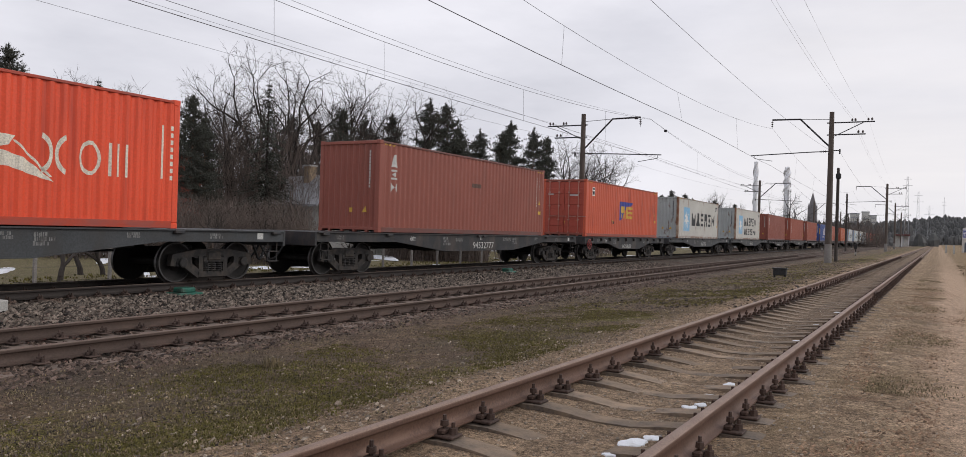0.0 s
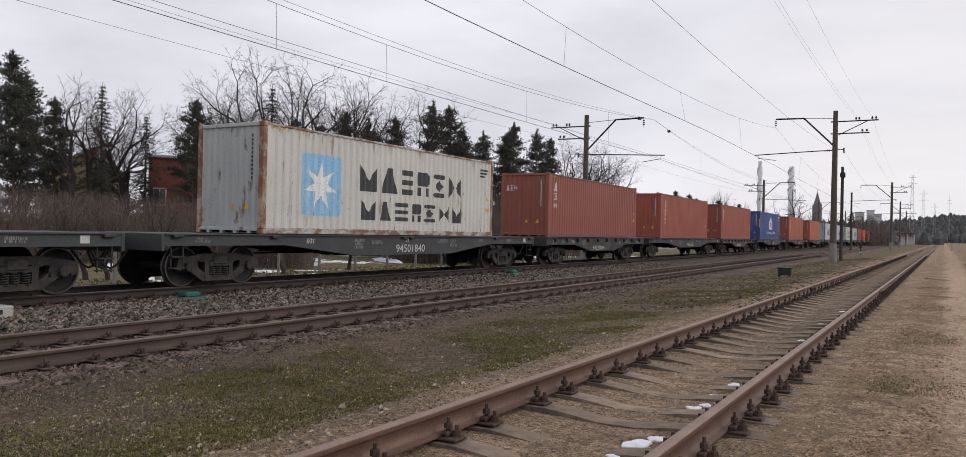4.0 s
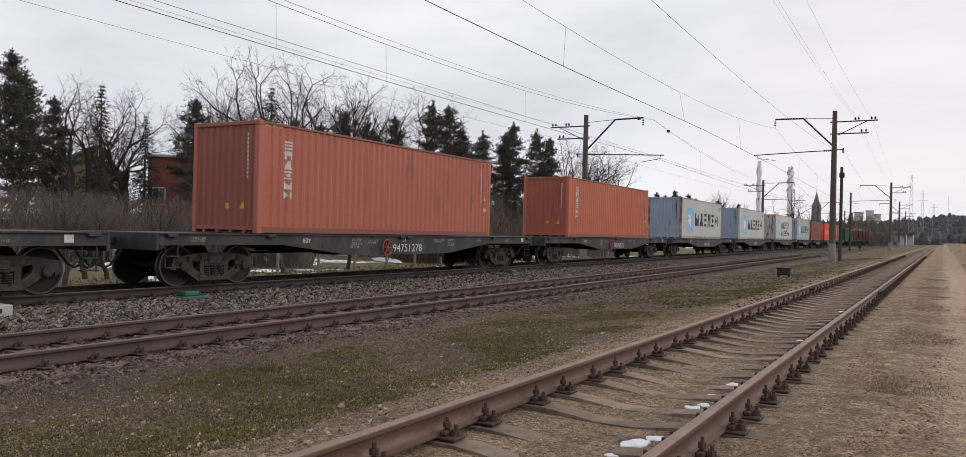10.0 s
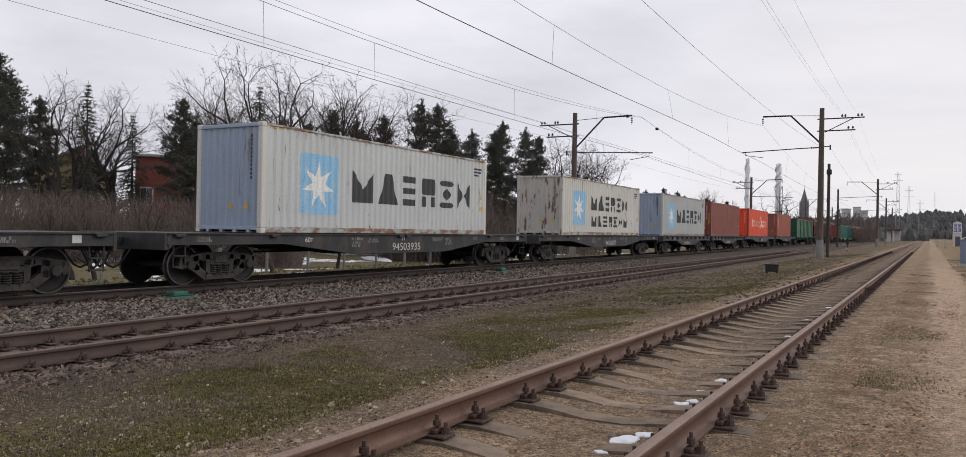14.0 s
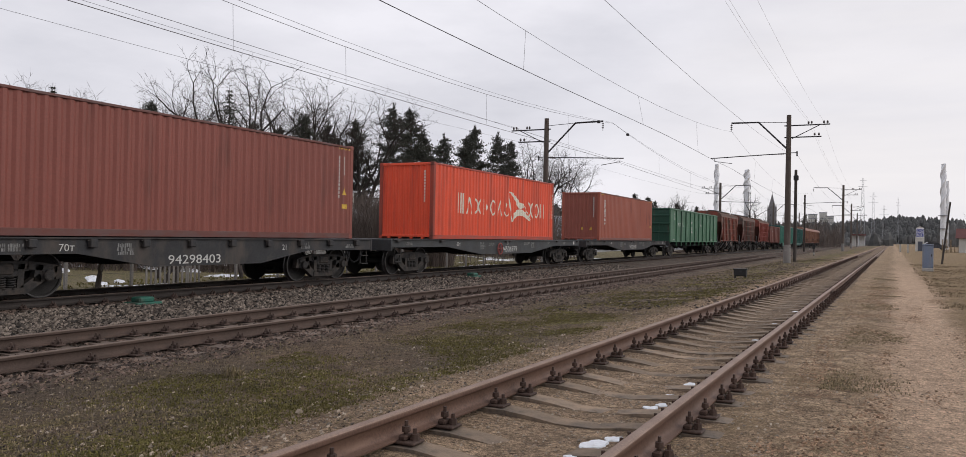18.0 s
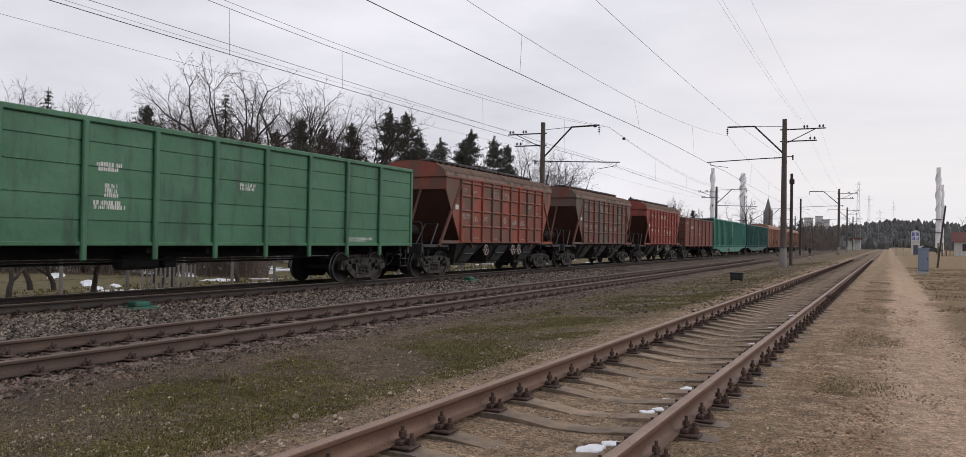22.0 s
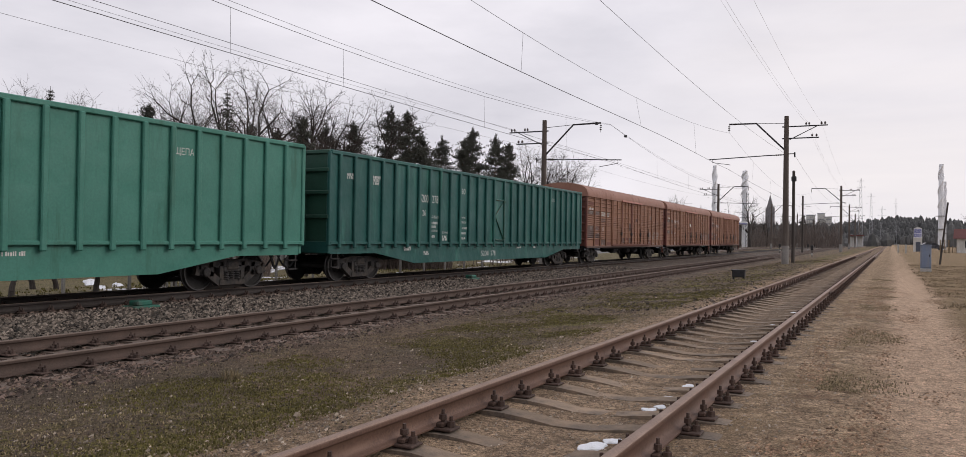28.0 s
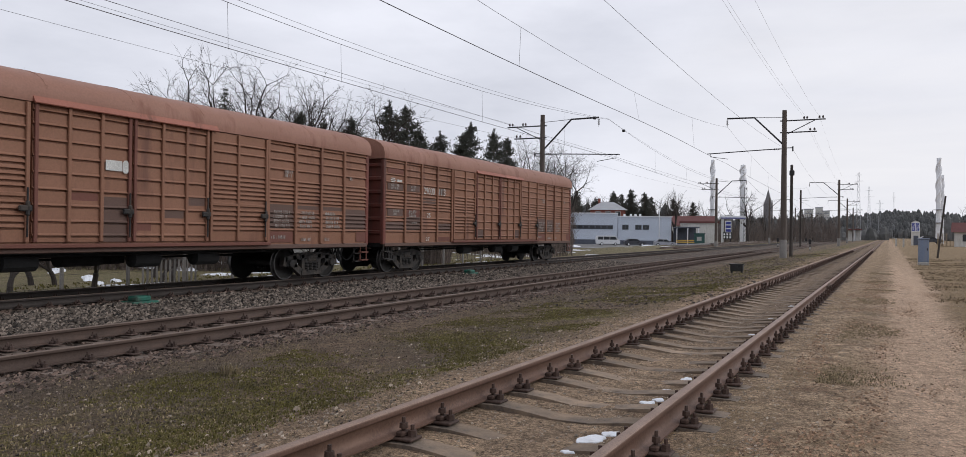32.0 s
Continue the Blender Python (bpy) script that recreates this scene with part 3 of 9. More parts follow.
def make_track(name, label, cx, cz, base, kind, y0, near_y, y1, pitch, sleeper_mat, side, head):
    tr = thing(name, base @ pose(cx, 0, cz), label, "railway track", kind="structure")
    rail = rail_mesh(y0, y1, side, head)
    for s in (-1, 1):
        part("rail", rail, None, tr, at=pose(s * 0.797, 0, 0))
    sm = sleeper(kind).mesh("sleeper", sleeper_mat)
    fast_mat = FAST if kind == "sunk" else FASTBR
    fm = fastening(0.0 if kind == "sunk" else 0.03).mesh("fastening", fast_mat)
    rng = random.Random(4)
    far_s, far_f = Build(), Build()
    ys = sleeper_places(y0, y1, pitch, kind)
    for y in ys:
        m = pose(rng.uniform(-0.03, 0.03), y + rng.uniform(-0.03, 0.03), rng.uniform(-0.012, 0.0), 0, 0, rng.uniform(-1.5, 1.5) if kind == "sunk" else 0)
        if 0 < y < near_y:
            part("sleeper", sm, None, tr, at=m)
            for s in (-1, 1):
                part("fastening", fm, None, tr, at=pose(s * 0.797, m.translation.y, 0))
        elif -20 < y < 150:
            far_s.add([m @ Vector(v.co) for v in sm.vertices], [tuple(p.vertices) for p in sm.polygons])
            if -20 < y < 80:
                for s in (-1, 1):
                    far_f.add([Vector(v.co) + Vector((s * 0.797, m.translation.y, 0)) for v in fm.vertices], [tuple(p.vertices) for p in fm.polygons])
    for nm, b, mt in (("far_sleepers", far_s, sleeper_mat), ("far_fastenings", far_f, fast_mat)):
        me = bpy.data.meshes.new(nm)
        me.from_pydata(b.v, [], b.f)
        me.materials.append(mt)
        tagged(part(nm, me, None, tr), kind="stuff")
    return tr


def rail_joint(track, x, y):
    """Two fishplates with four bolts over a narrow gap."""
    for s in (-1, 1):
        fp = part("fishplate", Build().box(min(x + s * 0.014, x + s * 0.045), max(x + s * 0.014, x + s * 0.045), y - 0.4, y + 0.4, -0.145, -0.048, 0.01), FAST, track, "bolted fishplate over a rail joint")
        for dy in (-0.3, -0.1, 0.1, 0.3):
            part("bolt", Build().tube((x + s * 0.04, y + dy, -0.097), (x + s * 0.075, y + dy, -0.097), 0.02, 0.02, 6), FAST, fp)
    part("joint_gap", Build().box(x - 0.0385, x + 0.0385, y - 0.006, y + 0.006, -0.04, 0.0012), FAST, track)


def make_tracks():
    siding = make_track("siding_track", "rusty little-used siding on half-buried concrete sleepers", SID, 0.0, Matrix(), "sunk", -60, 45, 700, 0.645, SUNK, RAIL, RAILTOP)
    for x in (-0.797, 0.797):
        rail_joint(siding, x, 22.1)
    make_track("main_track_1", "rusty main track on concrete sleepers in gravel", M1, M1Z, MAIN, "concrete", -60, 48, 900, 0.62, CONC, RAILDK, RAILTOPDK)
    make_track("main_track_2", "main track under the passing goods train", T2, T2Z, MAIN, "concrete", -120, 48, 900, 0.62, CONC, RAILBK, RAILTOPDK)


make_tracks()


# ---- the goods train ----
TRAVEL = [(0, 0.0), (1, 14.77), (2, 29.53), (3, 44.29), (4, 59.07), (5, 73.88), (6, 88.71), (7, 103.53), (8, 118.29), (9, 133.03), (10, 147.78), (11, 162.54), (12, 177.28),
          (13, 191.98), (14, 206.71), (15, 221.43), (16, 236.15), (17, 250.84), (18, 265.49), (19, 280.1), (20, 294.66), (21, 309.17), (22, 323.69), (23, 338.22), (24, 352.73),
          (25, 367.21), (26, 381.66), (27, 396.12), (28, 410.6), (29, 425.12), (30, 439.63), (31, 454.07), (32, 468.45)]
MOVING, WHEELS, CACHE = [], [], {}


def cached(key, make):
    if key not in CACHE:
        CACHE[key] = make()
    return CACHE[key]


# paint of the wagons and containers
PAINTS = {}


def rail_paint(side):
    """Frame rail paint of a wall: grimier, and darkened to stand in for shading."""
    col = PAINTS[side.name]
    if "grey" in side.name:
        return cached(("rail", side.name), lambda: paint_mat(side.name + "_rail", [c * 0.8 for c in col], 0.75, stain=(0.2, 0.105, 0.062), at=0.5, soft=0.07, size=2.4, scale=(1, 0.7, 1.5)))
    return cached(("rail", side.name), lambda: paint_mat(side.name + "_rail", [c * 0.62 for c in col], 0.8, stain=[0.35 * c + 0.04 for c in col], at=0.5, soft=0.12, scale=(1, 0.8, 2)))


def paint_mat(name, col, dark=0.72, rough=0.5, stain=(0.11, 0.05, 0.032), at=0.66, soft=0.07, amount=0.45, size=1.5, scale=(1.4, 1.4, 0.22), dent=0.0):
    PAINTS[name] = col
    return mat(name, col, [c * dark for c in col], rough=rough, big=0.55, fine=22, amount=amount, bump=0.06, bump_size=0.006, stain=stain, stain_at=at,
               stain_soft=soft, stain_scale=scale, stain_size=size, grain=0.12, spec=0.35, dent=dent)


P_RED = paint_mat("paint_signal_red", (0.82, 0.095, 0.038), 0.87, stain=(0.5, 0.062, 0.032), at=0.63, soft=0.12, scale=(2.2, 2.2, 0.16))
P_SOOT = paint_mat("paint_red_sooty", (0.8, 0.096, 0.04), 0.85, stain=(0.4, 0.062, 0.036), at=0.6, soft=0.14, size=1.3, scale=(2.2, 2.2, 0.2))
P_REDDK = paint_mat("paint_red_grimy", (0.4, 0.06, 0.035), 0.7, stain=(0.12, 0.04, 0.03), at=0.52, soft=0.12)
P_MAROON = paint_mat("paint_maroon", (0.292, 0.09, 0.064), 0.82, stain=(0.24, 0.08, 0.058), at=0.62)
P_MAROONDK = paint_mat("paint_dark_maroon", (0.25, 0.076, 0.058), 0.84, stain=(0.17, 0.055, 0.042), at=0.62)
P_TRITON = paint_mat("paint_red_brown", (0.345, 0.097, 0.062), 0.84, stain=(0.21, 0.06, 0.042), at=0.64)
P_BRICK = paint_mat("paint_brick_red", (0.41, 0.12, 0.077), 0.86, stain=(0.25, 0.074, 0.05), at=0.64)
P_TAN = paint_mat("paint_orange_brown", (0.47, 0.13, 0.065), 0.86, stain=(0.28, 0.08, 0.05), at=0.66)
P_ORANGE = paint_mat("paint_orange", (0.6, 0.115, 0.058), 0.84, stain=(0.33, 0.06, 0.035), at=0.63)
P_DOOR = paint_mat("paint_door_red", (0.42, 0.078, 0.05), 0.84, stain=(0.25, 0.06, 0.04), at=0.62)
P_ROD = paint_mat("rod_worn_red", (0.5, 0.27, 0.22), 0.75, stain=(0.35, 0.1, 0.07), at=0.55)
P_GREY = paint_mat("paint_light_grey", (0.55, 0.57, 0.56), 0.85, stain=(0.33, 0.27, 0.22), at=0.69, soft=0.05)
P_GREYDIM = paint_mat("paint_grey_dull", (0.45, 0.468, 0.462), 0.86, stain=(0.3, 0.26, 0.22), at=0.67, soft=0.06)
P_GREYR = paint_mat("paint_light_grey_rusty", (0.62, 0.605, 0.555), 0.82, stain=(0.26, 0.14, 0.085), at=0.665, soft=0.06, size=2.2)
P_BLUEGREY = paint_mat("paint_blue_grey", (0.33, 0.40, 0.50), 0.82, stain=(0.16, 0.12, 0.10), at=0.66, soft=0.05)
P_RUSTEND = paint_mat("paint_grey_flaking", (0.45, 0.475, 0.465), 0.75, stain=(0.16, 0.085, 0.055), at=0.625, soft=0.05, size=2.6, scale=(1.2, 1.2, 0.5))
P_RUSTOLD = paint_mat("paint_grey_peeling", (0.5, 0.48, 0.44), 0.75, stain=(0.15, 0.065, 0.038), at=0.585, soft=0.04, size=3.2, scale=(1.4, 1.4, 0.35))
P_BLUE = paint_mat("paint_blue", (0.046, 0.086, 0.28), 0.76, stain=(0.12, 0.145, 0.22), at=0.62, soft=0.1)
P_BLUEPOST = paint_mat("paint_blue_rusty", (0.06, 0.07, 0.16), 0.8, stain=(0.13, 0.075, 0.05), at=0.52, soft=0.06)
P_RUST = paint_mat("rusted_edge", (0.44, 0.35, 0.27), 0.8, rough=0.7, stain=(0.2, 0.088, 0.045), at=0.48, soft=0.06, size=3, scale=(1, 1, 0.6))
P_GREEN = paint_mat("paint_green", (0.06, 0.168, 0.094), 0.7, stain=(0.035, 0.075, 0.05), at=0.6, dent=0.9)
P_GREENDK = paint_mat("paint_dark_green", (0.02, 0.075, 0.05), 0.72, dent=0.9)
P_GREENLT = paint_mat("paint_light_green", (0.055, 0.212, 0.162), 0.74, stain=(0.03, 0.12, 0.085), at=0.63, dent=0.9)
P_TEAL = paint_mat("paint_bottle_green", (0.018, 0.098, 0.087), 0.7, stain=(0.035, 0.145, 0.115), at=0.62, dent=1.0, rough=0.42)
P_HOPPER = paint_mat("paint_hopper_brown", (0.275, 0.074, 0.05), 0.62, rough=0.75, stain=(0.105, 0.075, 0.06), at=0.53, soft=0.1, size=1.1, scale=(1, 1, 0.5), amount=0.7, dent=0.5)
P_HOPGREY = paint_mat("paint_hopper_grimy", (0.195, 0.066, 0.051), 0.62, rough=0.8, stain=(0.108, 0.088, 0.074), at=0.49, soft=0.1, size=1.1, scale=(1, 1, 0.5), amount=0.7, dent=0.5)
P_HOPRED = paint_mat("paint_hopper_red", (0.262, 0.066, 0.049), 0.72, rough=0.7, stain=(0.13, 0.055, 0.042), at=0.63, soft=0.09, scale=(1, 1, 0.5), dent=0.5)
P_ROOFGY = paint_mat("roof_grime", (0.21, 0.14, 0.115), 0.7, rough=0.85, stain=(0.075, 0.06, 0.05), at=0.55)
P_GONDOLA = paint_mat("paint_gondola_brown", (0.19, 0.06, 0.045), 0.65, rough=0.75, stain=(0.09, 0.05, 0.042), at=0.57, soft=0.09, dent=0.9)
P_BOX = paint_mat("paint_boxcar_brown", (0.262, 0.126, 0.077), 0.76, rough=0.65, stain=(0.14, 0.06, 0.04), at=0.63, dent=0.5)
P_BOXROOF = paint_mat("paint_boxcar_roof", (0.3, 0.15, 0.106), 0.8, rough=0.6, stain=(0.2, 0.085, 0.055), at=0.62, dent=0.5)
P_PATCH = paint_mat("paint_patch_dark", (0.125, 0.075, 0.06), 0.8, rough=0.7)
P_PATCHR = paint_mat("paint_patch_red", (0.175, 0.068, 0.05), 0.7, rough=0.7)
P_HOOD = paint_mat("paint_hood_faded", (0.34, 0.13, 0.09), 0.75, rough=0.6, dent=0.8)
P_STRUT = paint_mat("paint_strut_brown", (0.12, 0.052, 0.04), 0.7, rough=0.8)
LETTER = mat("lettering_white", (0.58, 0.58, 0.555), (0.46, 0.46, 0.44), rough=0.7, big=4, fine=40, bump=0, stain=(0.35, 0.3, 0.27), stain_at=0.68, stain_size=5)
LETTERWORN = mat("lettering_worn", (0.4, 0.36, 0.33), (0.28, 0.24, 0.22), rough=0.8, big=6, fine=40, bump=0, stain=(0.12, 0.075, 0.06), stain_at=0.54, stain_size=7)
LETTERDIM = mat("lettering_dim", (0.27, 0.27, 0.265), (0.17, 0.17, 0.165), rough=0.8, big=6, fine=40, bump=0, stain=(0.07, 0.065, 0.06), stain_at=0.55, stain_size=7)
RUNRUST = mat("rust_run", (0.3, 0.175, 0.11), (0.2, 0.105, 0.062), rough=0.8, big=5, fine=40, bump=0, island=0.4)
SCUFF = mat("scuff_dark", (0.13, 0.12, 0.11), (0.07, 0.06, 0.055), rough=0.8, big=5, fine=40, bump=0, island=0.4)
LETTERDK = mat("lettering_black", (0.035, 0.038, 0.042), (0.05, 0.05, 0.052), rough=0.6, big=3, fine=40, bump=0)
SKYBLUE = mat("logo_light_blue", (0.22, 0.46, 0.68), (0.28, 0.52, 0.72), rough=0.6, big=2, fine=30, bump=0, stain=(0.45, 0.55, 0.62), stain_at=0.62, stain_size=3)
NAVY = mat("logo_navy", (0.04, 0.05, 0.26), (0.05, 0.07, 0.3), rough=0.6, big=2, fine=30, bump=0)
YELLOW = mat("sticker_yellow", (0.62, 0.40, 0.06), (0.55, 0.34, 0.05), rough=0.6, big=4, fine=30, bump=0)
STARW = mat("emblem_white", (0.8, 0.8, 0.77), (0.72, 0.72, 0.7), rough=0.6, big=2, fine=30, bump=0)
CREAM = mat("emblem_cream", (0.74, 0.69, 0.58), (0.66, 0.61, 0.51), rough=0.65, big=2, fine=30, bump=0)
REDWHEEL = mat("brake_wheel_red", (0.35, 0.06, 0.05), (0.22, 0.05, 0.045), rough=0.6, big=6, fine=40)
# Black of hoses and underframes, with the shade beneath the wagons painted in.
SHADE = mat("underframe_shade_black", (0.016, 0.016, 0.017), (0.012, 0.012, 0.012), rough=0.85, big=3, fine=30)


def flat_shapes(polys):
    """Polygons of (along, up) points as one flat bmesh in the plane x = 0."""
    bm = bmesh.new()
    for poly in polys:
        bm.faces.new([bm.verts.new((0, y, z)) for y, z in poly])
    bmesh.ops.remove_doubles(bm, verts=bm.verts, dist=0.001)
    return bm


def lettering(text, y, z, w, h):
    """Words fitted into a box from (y, z), as a flat bmesh."""
    cu = bpy.data.curves.new("words", "FONT")
    cu.body, cu.size, cu.resolution_u = text, 1.0, 3
    ob = bpy.data.objects.new("words", cu)
    me = bpy.data.meshes.new_from_object(ob)
    bpy.data.objects.remove(ob)
    bm = bmesh.new()
    bm.from_mesh(me)
    bpy.data.meshes.remove(me)
    xs, ys = [v.co.x for v in bm.verts], [v.co.y for v in bm.verts]
    ax, bx, ay, by = min(xs), max(xs), min(ys), max(ys)
    for v in bm.verts:
        v.co = (0, y + (v.co.x - ax) / (bx - ax) * w, z + (v.co.y - ay) / (by - ay) * h)
    return bm


def painted(name, bm, material, parent, x, wave=None, label=""):
    """Puts flat shapes on a side that looks to +x; over a corrugated wall they follow the waves."""
    if wave:
        ys = [v.co.y for v in bm.verts]
        lo, hi = min(ys), max(ys)
        for cut in wave[0]:
            if lo < cut < hi:
                bmesh.ops.bisect_plane(bm, geom=bm.verts[:] + bm.edges[:] + bm.faces[:], plane_co=(0, cut, 0), plane_no=(0, 1, 0), dist=0.0005)
        for v in bm.verts:
            v.co.x = wave[1](v.co.y) + x
    else:
        for v in bm.verts:
            v.co.x = x
    for f in bm.faces:
        f.normal_update()
        if f.normal.x < 0:
            f.normal_flip()
    me = bpy.data.meshes.new(name)
    bm.to_mesh(me)
    bm.free()
    me.materials.append(material)
    ob = part(name, me, None, parent, label)
    return tagged(ob, kind="stuff") if name in TINY and len(me.polygons) > 1 else ob


TINY = ("container_code", "small_writing", "height_stripes", "end_stickers", "warning_stickers", "worn_patch", "end_marks", "rust_stain", "scuff_marks")


def rect(y0, y1, z0, z1):
    return [(y0, z0), (y1, z0), (y1, z1), (y0, z1)]


def rows_of_bars(y, z, w, h, n, rng):
    """Small writing too worn to read: lines of short bars."""
    out, lh = [], h / n
    for k in range(n):
        a, end = y + rng.uniform(0, 0.12) * w, y + w * rng.uniform(0.65, 1.0)
        t = min(0.5, 0.045 / lh)
        while a < end - 0.02:
            b = min(a + rng.choice((0.02, 0.03, 0.03, 0.045)), end)
            out.append(rect(a, b, z + h - (k + 0.5 + t) * lh, z + h - (k + 0.5 - t * rng.choice((0.6, 1, 1))) * lh))
            a = b + (0.014 if rng.uniform(0, 1) < 0.8 else 0.05)
    return out


# -- bogies --
def wheelset_mesh():
    b = Build()
    b.lathe([(-1.05, 0.065), (-0.9, 0.075), (-0.84, 0.09), (0.84, 0.09), (0.9, 0.075), (1.05, 0.065)], "x", 12)
    for s in (-1, 1):
        b.lathe([(s * 0.735, 0.40), (s * 0.735, 0.50), (s * 0.765, 0.502), (s * 0.775, 0.476), (s * 0.862, 0.470), (s * 0.866, 0.44), (s * 0.862, 0.415), (s * 0.835, 0.405),
                 (s * 0.81, 0.30), (s * 0.80, 0.2), (s * 0.85, 0.15), (s * 0.87, 0.12), (s * 0.87, 0.09), (s * 0.735, 0.09), (s * 0.74, 0.2), (s * 0.75, 0.38)], "x", 32)
    me = b.mesh("wheelset", WHEEL, True)
    me.materials.append(TREAD)
    for p in me.polygons:
        r = math.hypot(p.center.y, p.center.z)
        if r > 0.468 or (r > 0.452 and abs(p.center.x) > 0.85):
            p.material_index = 1
    return me


def side_frame_mesh():
    b = Build()
    # the casting is drawn as bars round its three windows
    def bar(p, q, w, d=0.055):
        p, q = Vector((0, *p)), Vector((0, *q))
        u = (q - p).normalized()
        n = Vector((0, -u.z, u.y)) * w / 2
        vs = [p + n, q + n, q - n, p - n]
        vs = [v + Vector((s * d, 0, 0)) for s in (-1, 1) for v in vs]
        b.add(vs, [(3, 2, 1, 0), (4, 5, 6, 7), (0, 1, 5, 4), (1, 2, 6, 5), (2, 3, 7, 6), (3, 0, 4, 7)])
    bar((-1.13, 0.60), (-0.5, 0.70), 0.16, 0.075)
    bar((-0.52, 0.70), (0.52, 0.70), 0.17, 0.075)
    bar((0.5, 0.70), (1.13, 0.60), 0.16, 0.075)
    for s in (-1, 1):
        bar((s * 1.12, 0.66), (s * 1.17, 0.40), 0.14, 0.075)
        bar((s * 0.75, 0.70), (s * 0.70, 0.36), 0.16, 0.075)
        bar((s * 0.80, 0.44), (s * 0.40, 0.18), 0.19, 0.075)
        bar((s * 0.38, 0.72), (s * 0.36, 0.20), 0.13, 0.075)
        bar((s * 0.66, 0.66), (s * 0.40, 0.60), 0.09)
    bar((-0.45, 0.19), (0.45, 0.19), 0.13, 0.09)
    for s in (-1, 1):
        b.box(-0.09, 0.10, s * 0.925 - 0.14, s * 0.925 + 0.14, 0.37, 0.60, 0.03)
        b.lathe([(0.09, 0.12), (0.15, 0.115), (0.165, 0.09), (0.165, 0.02)], "x", 14, (0, s * 0.925, 0.475))
    return b.mesh("side_frame", BOGIE)


def springs_mesh():
    b = Build()
    for k in (-0.2, 0.0, 0.2):
        b.coil(0.02, k, 0.24, 0.47, 0.085, 0.018, 5, 10, 5)
    b.box(-0.09, 0.09, -0.31, 0.31, 0.47, 0.60, 0.02)
    return b.mesh("spring_nest", BOGIE, True)


def bolster_mesh():
    b = Build()
    b.box(-1.12, 1.12, -0.22, 0.22, 0.50, 0.74, 0.04)
    b.tube((0, 0, 0.7), (0, 0, 0.84), 0.2, 0.2, 16)
    for s in (-1, 1):
        b.tube((-0.75, s * 0.42, 0.45), (0.75, s * 0.42, 0.45), 0.035, 0.035, 8)
        for k in (-1, 1):
            b.box(k * 0.797 - 0.05, k * 0.797 + 0.05, s * 0.40 - 0.04, s * 0.40 + 0.04, 0.33, 0.62, 0.015)
    return b.mesh("bogie", BOGIE)


def add_bogie(wagon, y):
    bg = part("bogie", cached("bolster", bolster_mesh), None, wagon, "cast three-piece bogie", at=pose(0, y, 0))
    for s in (-1, 1):
        part("side_frame", cached("side_frame", side_frame_mesh), None, bg, at=pose(s * 1.0, 0, 0, 0, 0, 0 if s > 0 else 180))
        part("spring_nest", cached("springs", springs_mesh), None, bg, at=pose(s * 1.0, 0, 0))
        ws = part("wheelset", cached("wheelset", wheelset_mesh), None, bg, "steel wheelset with bright worn rims")
        ws.matrix_parent_inverse = pose(0, s * 0.925, 0.475)
        WHEELS.append(ws)


def coupler_mesh():
    b = Build()
    b.box(-0.09, 0.09, -0.55, 0.0, 0.97, 1.15, 0.02)
    b.box(-0.20, 0.16, -0.82, -0.5, 0.90, 1.22, 0.05)
    b.box(0.02, 0.22, -0.93, -0.7, 0.95, 1.18, 0.04)
    return b.mesh("coupler", BOGIE)


def hose_mesh(x):
    return Build().pipe([(x, 0.05, 0.95)] + [(x * (1 - 0.6 * k / 5), -0.12 * k, 0.95 - 0.5 * math.sin(math.pi * min(k / 6, 1))) for k in range(1, 7)], 0.028, 6).mesh("brake_hose", SHADE)


def add_couplers(wagon, end):
    for m in (pose(0, -end, 0), pose(0, end, 0, 0, 0, 180)):
        part("coupler", cached("coupler", coupler_mesh), None, wagon, at=m)
        for x in (-0.35, 0.38):
            part("brake_hose", cached(("hose", x), lambda: hose_mesh(x)), None, wagon, at=m)


def handwheel_mesh(material, r=0.24):
    b = Build()
    n = 18
    ring = [(0, r * math.cos(2 * math.pi * k / n), r * math.sin(2 * math.pi * k / n)) for k in range(n + 1)]
    b.pipe(ring, 0.022, 6)
    for k in range(6):
        a = math.pi * k / 3
        b.tube((0, 0, 0), (0, r * math.cos(a), r * math.sin(a)), 0.016, 0.016, 5)
    b.tube((-0.15, 0, 0), (0.03, 0, 0), 0.045, 0.045, 10)
    return b.mesh("brake_wheel", material)


def brake_gear_mesh(half):
    """Cylinder, reservoir, levers and pipes under the middle of a wagon."""
    b = Build()
    b.tube((0.35, -0.9, 0.78), (0.35, 0.1, 0.78), 0.2, 0.2, 14)
    b.tube((-0.5, 0.3, 0.76), (-0.5, 1.3, 0.76), 0.2, 0.2, 14)
    b.tube((0.55, -half, 0.82), (0.55, half, 0.82), 0.025, 0.025, 6)
    b.tube((-0.2, -half, 0.72), (-0.2, half, 0.72), 0.03, 0.03, 6)
    b.box(0.25, 0.45, 0.35, 0.75, 0.62, 0.9, 0.03)
    return b.mesh("brake_gear", SHADE)


def belly(half, flat_, slope, z_end, z_mid, z_top):
    return [(-half, z_end), (-slope, z_end), (-flat_, z_mid), (flat_, z_mid), (slope, z_end), (half, z_end), (half, z_top), (-half, z_top)]


DECK = 1.262


